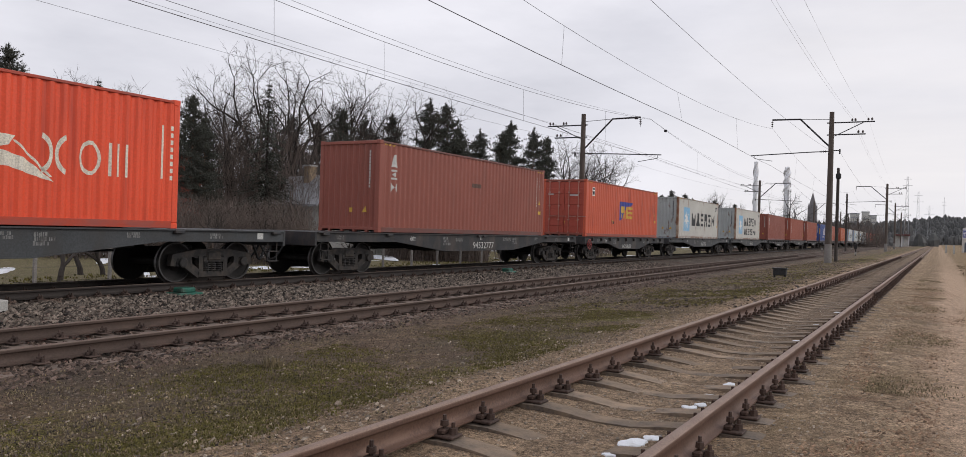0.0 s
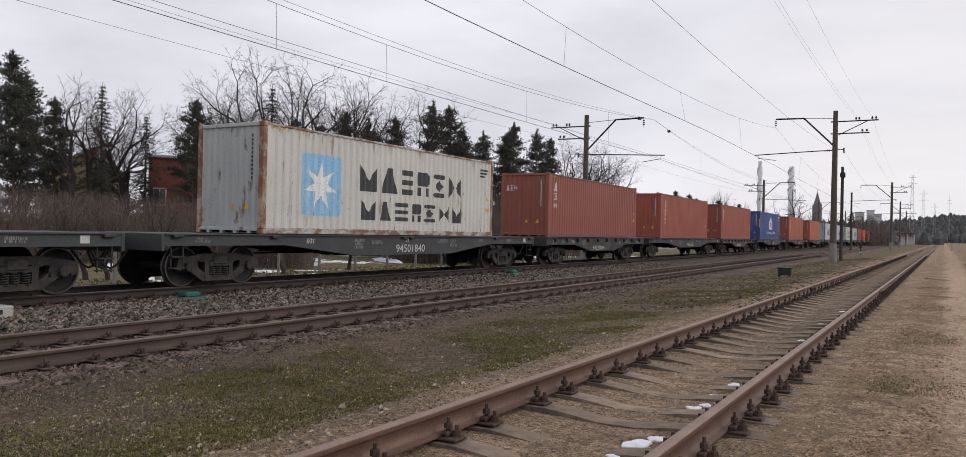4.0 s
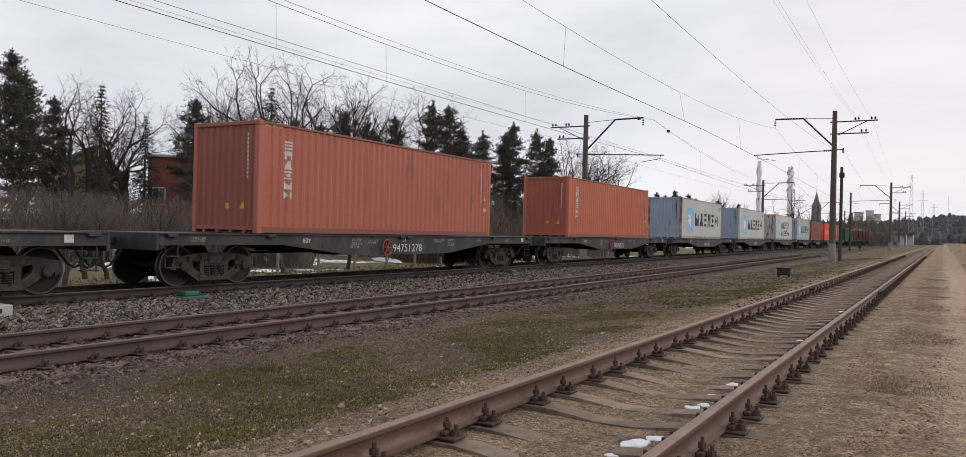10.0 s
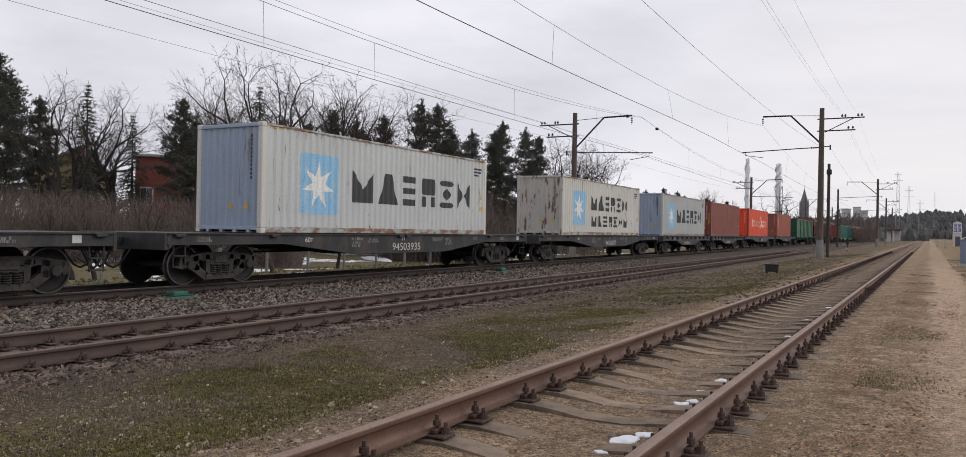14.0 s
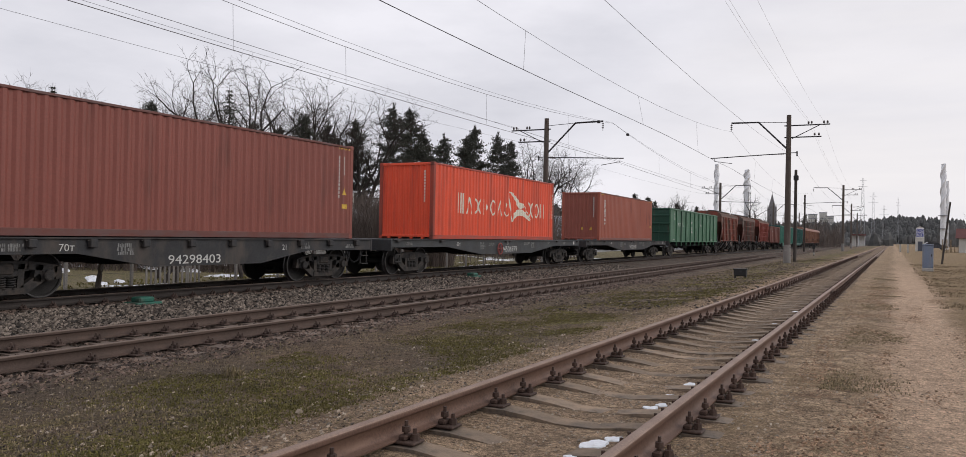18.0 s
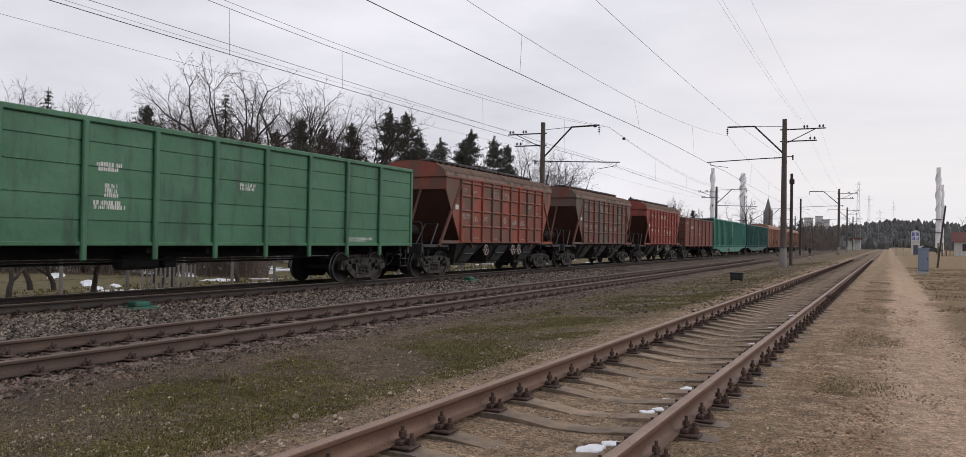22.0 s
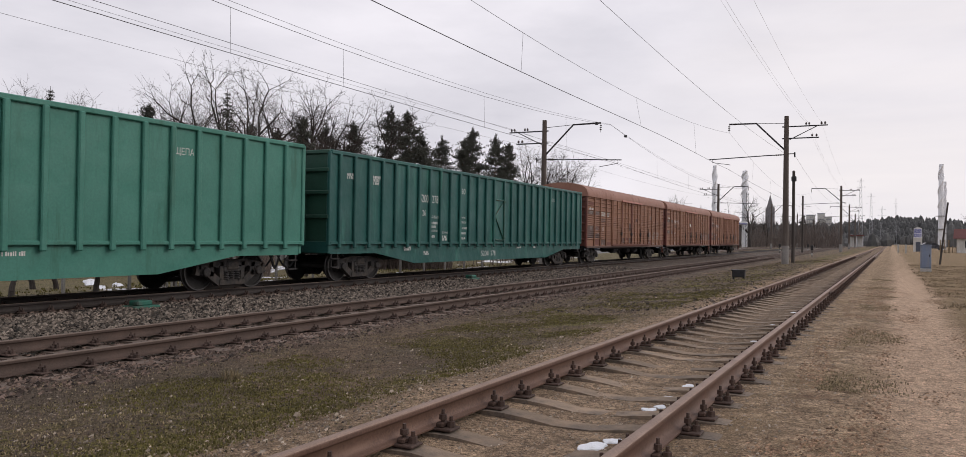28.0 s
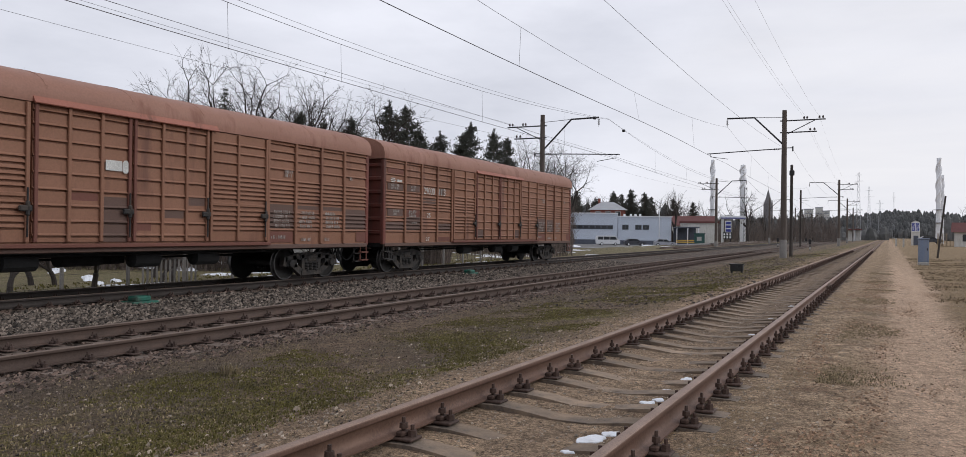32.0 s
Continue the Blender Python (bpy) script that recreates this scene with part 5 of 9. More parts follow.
def blue_marks(c):
    for k, (a, b) in enumerate(((-0.72, -0.14), (-0.05, 0.55), (0.66, 1.25))):
        on_side(c, "name_block", block(a, b - 0.06, 1.4, 2.34, (0, 3, 1)[k]), CREAM, "cream block of the painted name")
    on_side(c, "name_bar", [rect(-0.72, 1.25, 1.08, 1.33)], CREAM, "cream bar under the painted name")
    painted("slogan", lettering("YOUR INTRA-ASIA PARTNER", -2.42, 0.58, 5.36, 0.25), CREAM, c, SIDE_X, WAVE, "cream painted slogan")
    on_side(c, "container_code", [rect(5.2, 5.85, 2.5, 2.57), rect(5.2, 5.7, 2.36, 2.43), rect(5.2, 5.5, 2.22, 2.29)], CREAM)
    painted_end(c, [rect(0.80, 0.86, 2.5 - 0.11 * k, 2.58 - 0.11 * k) for k in range(11)], CREAM, "container_code")
    painted_end(c, [rect(1.08, 1.19, 1.2, 2.1), rect(-1.19, -1.08, 1.2, 2.1)], YELLOW, "height_stripes", -CL - 0.004)
    warnings(c)


def wedge_marks(c):
    on_side(c, "logo_wedge", [[(-1.03, 0.9), (-1.03, 2.0), (1.36, 2.0), (1.0, 1.8), (0.2, 1.75), (-0.6, 1.0)]], NAVY, "navy wedge of the emblem")
    for k, (a, b) in enumerate(((-0.82, -0.1), (0.0, 0.42), (0.48, 1.2))):
        painted("name_block", flat_shapes(block(a, b, 1.06, 1.74, (3, 1, 2)[k])), YELLOW, c, SIDE_X + 0.003, WAVE, "yellow block of the painted name")
    on_side(c, "lessor_sign", [rect(-5.25, -4.8, 2.1, 2.55)], STARW, "white square sign")
    painted("sign_bar", flat_shapes([rect(-5.2, -4.86, 2.42, 2.5), rect(-5.12, -4.95, 2.17, 2.34)]), LETTERDK, c, SIDE_X + 0.003, WAVE)
    on_side(c, "scrape", [rect(-2.25, -2.12, 0.72, 0.9), rect(-2.0, -1.78, 0.72, 0.86)], P_PATCH)
    on_side(c, "repair_spot", [rect(-2.1, -2.0, 0.8, 0.92)], YELLOW)
    code_bars(c, LETTER, end=False)
    warnings(c)


def patch_marks(c):
    three_marks(c, False)
    on_side(c, "dent_patch", [rect(-0.3, 0.45, 1.76, 1.91)], P_PATCH, "dark dented patch")


def plain_marks(c):
    code_bars(c, LETTER)
    warnings(c)
    painted_end(c, [rect(0.98, 1.06, 1.0, 1.95)], YELLOW, "height_stripes")


TRAIN = [
    ("long", -0.17, "94506021", None, P_RED, P_RED, P_RED, bird_marks, "bright red container with a cream bird emblem", STEELGY),
    ("long", 19.55, "94532777", None, P_MAROON, P_MAROON, P_MAROON, patch_marks, "maroon container with a dented dark patch", STEELDK),
    ("short", 36.83, "94258639", -6.35, P_ORANGE, P_MAROON, P_ORANGE, wedge_marks, "orange container with navy and yellow emblem, doors facing forward", STEELDK),
    ("long", 54.08, "94657756", None, P_GREYR, P_RUSTEND, P_RUST, star_marks, "weathered light grey container with blue star emblem and rusty posts", STEELGY),
    ("long", 73.55, "94501840", None, P_GREYR, P_RUSTEND, P_RUST, lambda c: star_marks(c, True), "weathered grey container with two-line name and rusty end", STEELGY),
    ("short", 90.94, "94327004", None, P_MAROON, P_MAROON, P_MAROON, three_marks, "scuffed maroon container with upright white name", STEELDK),
    ("long", 108.05, "94503356", None, P_TRITON, P_TRITON, P_TRITON, stacked_marks, "red-brown container with upright white name", STEELDK),
    ("short", 125.11, "94305208", None, P_TRITON, P_MAROON, P_MAROON, three_marks, "red-brown container with upright white name in three blocks", STEELDK),
    ("long", 142.47, "94722931", -1.0, P_BLUE, P_BLUE, P_BLUEPOST, blue_marks, "blue container with cream painted name and slogan", STEELDK),
    ("long", 162.13, "94751278", -1.0, P_BRICK, P_MAROON, P_BRICK, stacked_marks, "red-brown container with darker front end", STEELDK),
    ("long", 182.02, "94505575", -1.0, P_TAN, P_TRITON, P_TAN, stacked_marks, "orange-brown container with upright white name", STEELDK),
    ("long", 201.84, "94501962", None, P_GREY, P_BLUEGREY, P_RUST, star_marks, "light grey container with blue star emblem and rusty corner posts", STEELDK),
    ("long", 221.59, "94503935", None, P_GREY, P_BLUEGREY, P_GREYR, star_marks, "light grey container with blue star emblem and blue-grey end", STEELDK),
    ("long", 241.42, "94500767", None, P_GREYR, P_RUSTOLD, P_RUSTOLD, lambda c: star_marks(c, True), "old grey container with peeling rusty end and two-line name", STEELDK),
    ("short", 258.8, "94392644", None, P_GREYDIM, P_BLUEGREY, P_GREYDIM, star_marks, "dull light grey container with blue star emblem", STEELDK),
    ("short", 273.42, "94298403", None, P_MAROONDK, P_MAROONDK, P_MAROONDK, plain_marks, "plain maroon container with small white codes", STEELDK),
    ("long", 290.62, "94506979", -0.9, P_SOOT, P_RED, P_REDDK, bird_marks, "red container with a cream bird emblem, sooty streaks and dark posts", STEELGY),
    ("long", 310.3, "94522430", None, P_TRITON, P_MAROON, P_TRITON, stacked_marks, "red-brown container with white upright name and dark end", STEELDK),
]
for kind, n0, number, wheel, side, end, post, marks, label, wagon_paint in TRAIN:
    flat_wagon(kind, n0 + CL, wagon_paint, number, 9, wheel)
    container(n0, side, end, post, label, marks, door=(side is P_ORANGE))


# -- gondolas --
def frame_and_running(w, half, bogie, material, prof=None, end_w=1.5):
    """Underframe, bogies and couplers shared by the closed wagons."""
    b = Build()
    for s in (-1, 1):
        b.box(s * 0.25 - 0.03, s * 0.25 + 0.03, -half, half, 0.85, 1.2)
    n = int(half * 1.3)
    for k in range(n):
        y = -half + 0.3 + (2 * half - 0.6) * k / (n - 1)
        b.box(-1.35, 1.35, y - 0.05, y + 0.05, 1.0, 1.2)
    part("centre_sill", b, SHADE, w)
    if prof:
        for s in (-1, 1):
            part("side_sill", Build().prism(prof, "x", s * 1.45 - 0.03, s * 1.45 + 0.03), material, w)
    for s in (-1, 1):
        part("end_beam", Build().box(-end_w, end_w, s * half - 0.06, s * half + 0.06, 0.9, 1.26, 0.02), material, w)
        add_bogie(w, s * bogie)
        part("step", cached("step", step_mesh), None, w, at=pose(1.46, s * (half - 0.3), 0))
    add_couplers(w, half + 0.05)
    part("brake_gear", cached(("gear2", half), lambda: brake_gear_mesh(bogie - 1.6)), None, w)


def gondola(y_mid, half, z0, z1, posts, seams, wall, end_wall, bogie, label, post_low, sill=None, door=None, hollow=True):
    w = thing("gondola_wagon", MAIN @ pose(T2, y_mid, T2Z), label, "gondola wagon", "goods wagons of the train")
    hw = 1.53
    edges = [-half] + posts + [half]
    for s in (-1, 1):
        for a, b_ in zip(edges, edges[1:]):
            pr = [(s * (hw - 0.05), z0), (s * hw, z0)]
            for f in seams:
                z = z0 + (z1 - z0) * f
                pr += [(s * hw, z - 0.016), (s * (hw - 0.024), z - 0.008), (s * (hw - 0.024), z + 0.008), (s * hw, z + 0.016)]
            pr += [(s * hw, z1), (s * (hw - 0.05), z1)]
            b = Build().prism(pr, "y", a, b_)
            part("wall_panel", b, wall, w)
        for y in posts:
            b = Build()
            x0, x1 = sorted((s * hw, s * (hw + 0.09)))
            b.box(x0, x1, y - 0.07, y + 0.07, post_low, z1 - 0.03, 0.025)
            part("post", b, wall, w)
        x0, x1 = sorted((s * (hw - 0.06), s * (hw + 0.07)))
        part("top_rail", Build().box(x0, x1, -half, half, z1 - 0.06, z1 + 0.06, 0.02), wall, w)
        x0, x1 = sorted((s * (hw - 0.05), s * (hw + 0.05)))
        part("bottom_rail", Build().box(x0, x1, -half, half, z0 - 0.07, z0 + 0.02, 0.015), wall, w)
    for s in (-1, 1):
        b = Build()
        ya, yb = sorted((s * half, s * (half - 0.06)))
        b.box(-hw + 0.055, hw - 0.055, ya, yb, z0, z1)
        for f in (0.28, 0.55, 0.8):
            z = z0 + (z1 - z0) * f
            ya, yb = sorted((s * half, s * (half + 0.09)))
            b.box(-hw, hw, ya, yb, z - 0.06, z + 0.06, 0.02)
        for x in (-0.6, 0.6):
            ya, yb = sorted((s * half, s * (half + 0.06)))
            b.box(x - 0.05, x + 0.05, ya, yb, z0, z0 + (z1 - z0) * 0.55)
        ya, yb = sorted((s * (half - 0.08), s * (half + 0.07)))
        b.box(-hw, hw, ya, yb, z1 - 0.06, z1 + 0.06, 0.02)
        part("end_wall", b, end_wall, w)
        for sx in (-1, 1):
            b = Build()
            b.box(sx * (hw - 0.02) - 0.06, sx * (hw - 0.02) + 0.06, s * half - 0.07, s * half + 0.07, z0 - 0.1, z1 + 0.02, 0.02)
            part("corner_post", b, wall, w)
    b = Build()
    b.box(-hw + 0.05, hw - 0.05, -half + 0.06, half - 0.06, z0 - 0.02, z0 + 0.04)
    part("floor", b, SHADE, w)
    lad = Build()
    for x in (-1.35, -1.05):
        lad.tube((x, -half - 0.12, z0), (x, -half - 0.12, z1), 0.015, 0.015, 5)
    for k in range(7):
        z = z0 + 0.2 + (z1 - z0 - 0.3) * k / 6
        lad.tube((-1.35, -half - 0.12, z), (-1.05, -half - 0.12, z), 0.013, 0.013, 5)
    part("ladder", lad, wall, w)
    if door:
        ya, yb, za, zb = door
        d = part("side_door", Build().box(hw + 0.002, hw + 0.05, ya, yb, za, zb, 0.012), wall, w, "hinged side door with diagonal bars")
        f = Build()
        x = hw + 0.07
        f.pipe([(x, ya + 0.05, za + 0.05), (x, yb - 0.08, za + 0.05), (x, yb - 0.08, zb - 0.05), (x, ya + 0.05, zb - 0.05)], 0.03, 6)
        f.tube((x, ya + 0.06, za + (zb - za) * 0.55), (x, yb - 0.1, za + 0.08), 0.028, 0.028, 6)
        f.tube((x, ya + 0.06, za + (zb - za) * 0.62), (x, yb - 0.1, zb - 0.1), 0.02, 0.02, 6)
        for z in (za + 0.1, zb - 0.15):
            f.box(x - 0.03, x + 0.05, yb - 0.16, yb, z, z + 0.09, 0.01)
        part("door_frame", f, end_wall, d)
    frame_and_running(w, half - 0.05, bogie, sill[1] if sill else STEELDK, sill[0] if sill else None)
    MOVING.append((w, y_mid, 0.0))
    return w


def words(w, text, y, z, ww, hh, x, name="wagon_number"):
    painted(name, lettering(text, y, z, ww, hh), LETTER, w, x)


def scribbles(w, spots, x, seed, ink=None):
    rng = random.Random(seed)
    for y, z, ww, hh, n in spots:
        painted("small_writing", flat_shapes(rows_of_bars(y, z, ww, hh, n, rng)), ink or LETTER, w, x)


def make_gondolas():
    sp = [s * (0.895 + 1.79 * k) for k in range(5) for s in (-1, 1)]
    w = gondola(336.97, 10.02, 1.24, 3.8, sorted(sp), (0.18, 0.38, 0.62, 0.82), P_GREEN, P_GREENDK, 7.9, "freshly painted green high-sided gondola wagon", 0.86)
    x = 1.534
    words(w, "59170803", -7.35, 2.47, 1.6, 0.28, x)
    words(w, "63т", -5.35, 2.42, 0.3, 0.16, x, "load_mark")
    words(w, "20", -6.3, 2.05, 0.2, 0.16, x, "load_mark")
    ring = [(-8.6 + 0.17 * math.cos(a), 3.4 + 0.17 * math.sin(a)) for a in [2 * math.pi * k / 20 for k in range(21)]]
    hole = [(-8.6 + 0.135 * math.cos(a), 3.4 + 0.135 * math.sin(a)) for a in [2 * math.pi * k / 20 for k in range(21)]]
    painted("round_emblem", flat_shapes([[ring[k], ring[k + 1], hole[k + 1], hole[k]] for k in range(20)] + [rect(-8.71, -8.49, 3.36, 3.4), rect(-8.68, -8.52, 3.43, 3.46)]), LETTER, w, x)
    scribbles(w, [(-8.75, 2.95, 0.45, 0.22, 2), (-2.4, 2.75, 0.7, 0.2, 2), (-2.2, 2.2, 0.5, 0.3, 3), (-2.5, 1.95, 0.9, 0.18, 2), (1.7, 2.6, 0.6, 0.2, 2), (-9.2, 1.32, 0.9, 0.1, 1), (7.0, 1.35, 0.9, 0.1, 1)], x, 18)
    words(w, "59170803", 6.4, 1.3, 0.9, 0.14, x)
    w = gondola(398.46, 6.45, 1.2, 3.6, [-4.6 + 1.84 * k for k in range(6)], (0.5,), P_GONDOLA, P_HOPGREY, 4.33, "worn brown gondola wagon with dented panels", 1.0)
    words(w, "60645729", -3.9, 2.72, 1.45, 0.24, x)
    scribbles(w, [(-5.7, 3.1, 0.6, 0.18, 2), (-0.6, 2.6, 0.5, 0.22, 2), (-0.6, 2.15, 0.6, 0.2, 2), (-3.2, 2.1, 0.25, 0.16, 1), (3.0, 1.4, 0.7, 0.14, 1)], x, 22)
    ps = [0.05 - 0.765 * k for k in range(14, -1, -1)] + [1.05 + 0.774 * k for k in range(13)]
    belly_ = belly(11.0, 6.2, 8.6, 0.88, 0.5, 1.2)
    for y_mid, wall, dark, number, text2, lab in ((416.92, P_GREENLT, P_TEAL, "59613299", 0, "light green high-sided woodchip wagon with a side door"),
                                                  (440.36, P_TEAL, P_GREENDK, "52001278", 1, "dark bottle-green high-sided woodchip wagon with a side door")):
        w = gondola(y_mid, 11.1, 1.24, 3.95, ps, (), wall, dark, 8.9, lab, 1.05, sill=(belly_, wall), door=(0.07, 1.04, 1.3, 3.1))
        sx = 1.484
        words(w, number[:5] + " " + number[5:], -0.95, 0.68, 1.35, 0.21, sx)
        words(w, "ЩЕПА", 6.56, 3.25, 0.57, 0.2, x, "load_mark")
        if text2:
            words(w, "5200", -5.98, 2.68, 0.6, 0.28, x)
            words(w, "1278", -5.21, 2.68, 0.55, 0.28, x)
            words(w, "60", -2.86, 3.14, 0.34, 0.22, x, "load_mark")
            words(w, "26", -5.78, 2.2, 0.24, 0.2, x, "load_mark")
            words(w, "СОБСТВЕННИК", -5.21, 2.12, 0.6, 0.1, x, "owner_line")
            words(w, "ЭСТОНИЯ", -5.2, 1.62, 0.5, 0.08, x, "owner_line")
            words(w, "ТЕЛ. ФАКС", -4.4, 1.56, 0.5, 0.09, x, "owner_line")
            words(w, "СТАНЦИЯ", -2.9, 2.16, 0.44, 0.09, x, "owner_line")
            words(w, "ПРИПИСКИ", -2.9, 1.98, 0.46, 0.09, x, "owner_line")
            scribbles(w, [(-5.18, 1.74, 0.56, 0.28, 2), (-5.2, 1.4, 0.45, 0.1, 1), (-4.44, 1.3, 0.6, 0.2, 2), (-2.9, 1.3, 0.55, 0.6, 3), (-10.3, 3.2, 0.5, 0.18, 2), (-8.9, 3.1, 0.5, 0.3, 3), (-7.0, 0.95, 0.5, 0.14, 2), (4.4, 0.95, 0.4, 0.12, 1)], x, 24)
        else:
            words(w, "60т", -2.85, 3.38, 0.3, 0.17, x, "load_mark")
            scribbles(w, [(-3.2, 2.3, 0.55, 0.35, 3), (-3.2, 1.95, 0.5, 0.2, 2), (-1.8, 3.3, 0.35, 0.16, 1), (-9.8, 3.2, 0.5, 0.3, 3)], x, 23)
            part("brake_wheel", cached(("hw", "red"), lambda: handwheel_mesh(REDWHEEL)), None, w, "red spoked brake wheel", at=pose(1.55, -1.65, 0.72))
        scribbles(w, [(2.6, 0.95, 0.5, 0.12, 1), (-5.6, 0.78, 0.5, 0.14, 2)], sx, 25)


make_gondolas()


# -- grain hoppers --
def arch(half_w, z_edge, z_top, n=10):
    return [(half_w * math.cos(math.pi * k / n), z_edge + (z_top - z_edge) * math.sin(math.pi * k / n) ** 0.8) for k in range(n + 1)]


def hopper(y_mid, wall, number, dark, spots, seed, label):
    w = thing("hopper_wagon", MAIN @ pose(T2, y_mid, T2Z), label, "hopper wagon", "goods wagons of the train")
    hw, zt, zb, yt, yb = 1.55, 3.84, 1.38, 5.35, 4.22
    for s in (-1, 1):
        poly = [(-yb, zb), (yb, zb), (yt, zt - 0.55), (yt, zt), (-yt, zt), (-yt, zt - 0.55)]
        part("side_wall", Build().prism(poly, "x", s * hw - 0.02, s * hw + 0.02), wall, w)
        for k in range(10):
            y = -4.2 + 0.934 * k
            x0, x1 = sorted((s * hw, s * (hw + 0.11)))
            part("post", Build().box(x0, x1, y - 0.035, y + 0.035, zb - 0.04, zt - 0.02, 0.012), wall, w)
        for k in range(9):
            for z in (1.97, 2.58, 3.16, 3.68):
                part("rib", cached(("rib", wall.name), lambda: Build().prism([(0.0, -0.07), (0.05, -0.02), (0.05, 0.0), (0.0, 0.05)], "y", -0.43, 0.43).mesh("rib", wall)), None, w, at=pose(s * (hw + 0.018), -3.733 + 0.934 * k, z, 0, 0, 0 if s > 0 else 180))
        part("top_rail", Build().box(s * hw - 0.05, s * hw + 0.06, -yt, yt, zt - 0.06, zt + 0.05, 0.02), wall, w)
        part("bottom_rail", Build().box(s * hw - 0.06, s * hw + 0.05, -4.3, 4.3, zb - 0.09, zb + 0.02, 0.015), wall, w)
    for s in (-1, 1):
        # end: a short upright panel and the slope down to the outlets
        part("end_wall", Build().box(-hw + 0.02, hw - 0.02, s * yt - 0.03, s * yt + 0.03, zt - 0.5, zt), wall, w)
        a, c = (s * yt, zt - 0.48), (s * 3.0, 1.1)
        prof = [(a[0], a[1]), (c[0], c[1]), (c[0] - s * 0.08, c[1]), (a[0] - s * 0.08, a[1])]
        part("end_slope", Build().prism(prof, "x", -hw + 0.02, hw - 0.02), P_STRUT, w)
        for x in (-1.53, 1.53):
            b = Build()
            b.tube((x, s * 5.75, 1.15), (x * 1.03, s * 4.12, zt - 0.12), 0.065, 0.065, 6)
            part("strut", b, P_STRUT, w)
            part("brace", Build().box(x - 0.06, x + 0.06, min(s * 4.0, s * 5.7), max(s * 4.0, s * 5.7), zb - 0.12, zb, 0.015), wall, w)
        for x in (-0.45, 0.45):
            part("strut", Build().tube((x, s * 6.5, 1.15), (x, s * 5.3, zt - 0.4), 0.05, 0.05, 6), P_STRUT, w)
        part("platform", Build().box(-1.5, 1.5, min(s * 6.95, s * 5.0), max(s * 6.95, s * 5.0), 1.12, 1.22, 0.015), dark, w)
        rail = Build()
        rail.pipe([(-1.4, s * 6.8, 1.2), (-1.4, s * 6.8, 2.05), (1.3, s * 6.8, 2.05), (1.4, s * 6.8, 1.95), (1.4, s * 6.8, 1.2)], 0.02, 6)
        rail.pipe([(0.6, s * 5.9, 1.2), (0.7, s * 5.4, 2.0), (1.25, s * 5.4, 2.0), (1.3, s * 6.0, 1.2)], 0.03, 6)
        part("hand_rail", rail, dark, w)
    tank = Build()
    tank.lathe([(-5.9, 0.05), (-5.85, 0.2), (-5.2, 0.2), (-5.15, 0.05)], "y", 14, (0.1, 0, 1.75))
    tank.tube((-0.3, -6.6, 1.45), (-0.3, -6.0, 1.45), 0.17, 0.17, 12)
    tank.tube((-0.3, -6.0, 1.45), (-0.3, -5.7, 1.45), 0.07, 0.07, 8)
    tank.box(-0.5, 0.1, -6.5, -5.5, 1.22, 1.32)
    part("brake_cylinder", tank, dark, w)
    roof = Build()
    prof = arch(hw + 0.05, zt + 0.02, 4.42, 12)
    roof.prism(prof, "y", -yt - 0.06, yt + 0.06)
    part("roof", roof, P_ROOFGY, w, "grimy arched roof")
    for k in range(1, 6):
        for s in (-1, 1):
            p = arch(hw + 0.06, zt + 0.02, 4.43, 24)[k + 1]
            part("roof_rib", cached("roof_rib", lambda: Build().box(-0.02, 0.02, -yt, yt, -0.02, 0.035).mesh("roof_rib", P_ROOFGY)), None, w, at=pose(s * p[0], 0, p[1]))
    for s in (-1, 1):
        part("roof_end", Build().prism(arch(hw + 0.07, zt - 0.02, 4.47, 12), "y", s * yt - 0.05 + s * 0.06, s * yt + 0.05 + s * 0.06), wall, w)
    walkway = Build()
    walkway.box(-0.75, -0.4, -4.9, 4.9, 4.45, 4.49)
    part("roof_walkway", walkway, P_STRUT, w)
    for k in range(5):
        part("roof_hatch", cached("hatch", lambda: Build().box(0.05, 0.72, -0.94, 0.94, 4.47, 4.56, 0.02).mesh("roof_hatch", STEELDK)), None, w, "long dark loading hatch lid", at=pose(0, -3.92 + 1.96 * k, 0))
        for j in range(4):
            part("hatch_support", cached("hatch_support", lambda: Build().box(0.02, 0.74, -0.05, 0.05, 4.3, 4.48).mesh("hatch_support", P_STRUT)), None, w, at=pose(0, -3.92 + 1.96 * k - 0.72 + 0.48 * j, 0))
    part("roof_grip", Build().pipe([(0.2, -5.25, 4.3), (0.2, -5.25, 4.6), (0.2, -5.1, 4.64), (0.2, -4.92, 4.6), (0.2, -4.92, 4.3)], 0.012, 5), P_GONDOLA, w)
    for yc in (-2.9, 0.05, 3.0):
        b = Build()
        vs = []
        for z, yy, xx in ((zb - 0.05, 1.3, 1.45), (0.46, 0.48, 0.85)):
            vs += [(-xx, yc - yy, z), (xx, yc - yy, z), (xx, yc + yy, z), (-xx, yc + yy, z)]
        b.add(vs, [(3, 2, 1, 0), (4, 5, 6, 7), (0, 1, 5, 4), (1, 2, 6, 5), (2, 3, 7, 6), (3, 0, 4, 7)])
        b.box(-0.9, 0.9, yc - 0.52, yc + 0.52, 0.38, 0.47, 0.02)
        o = part("outlet", b, dark, w)
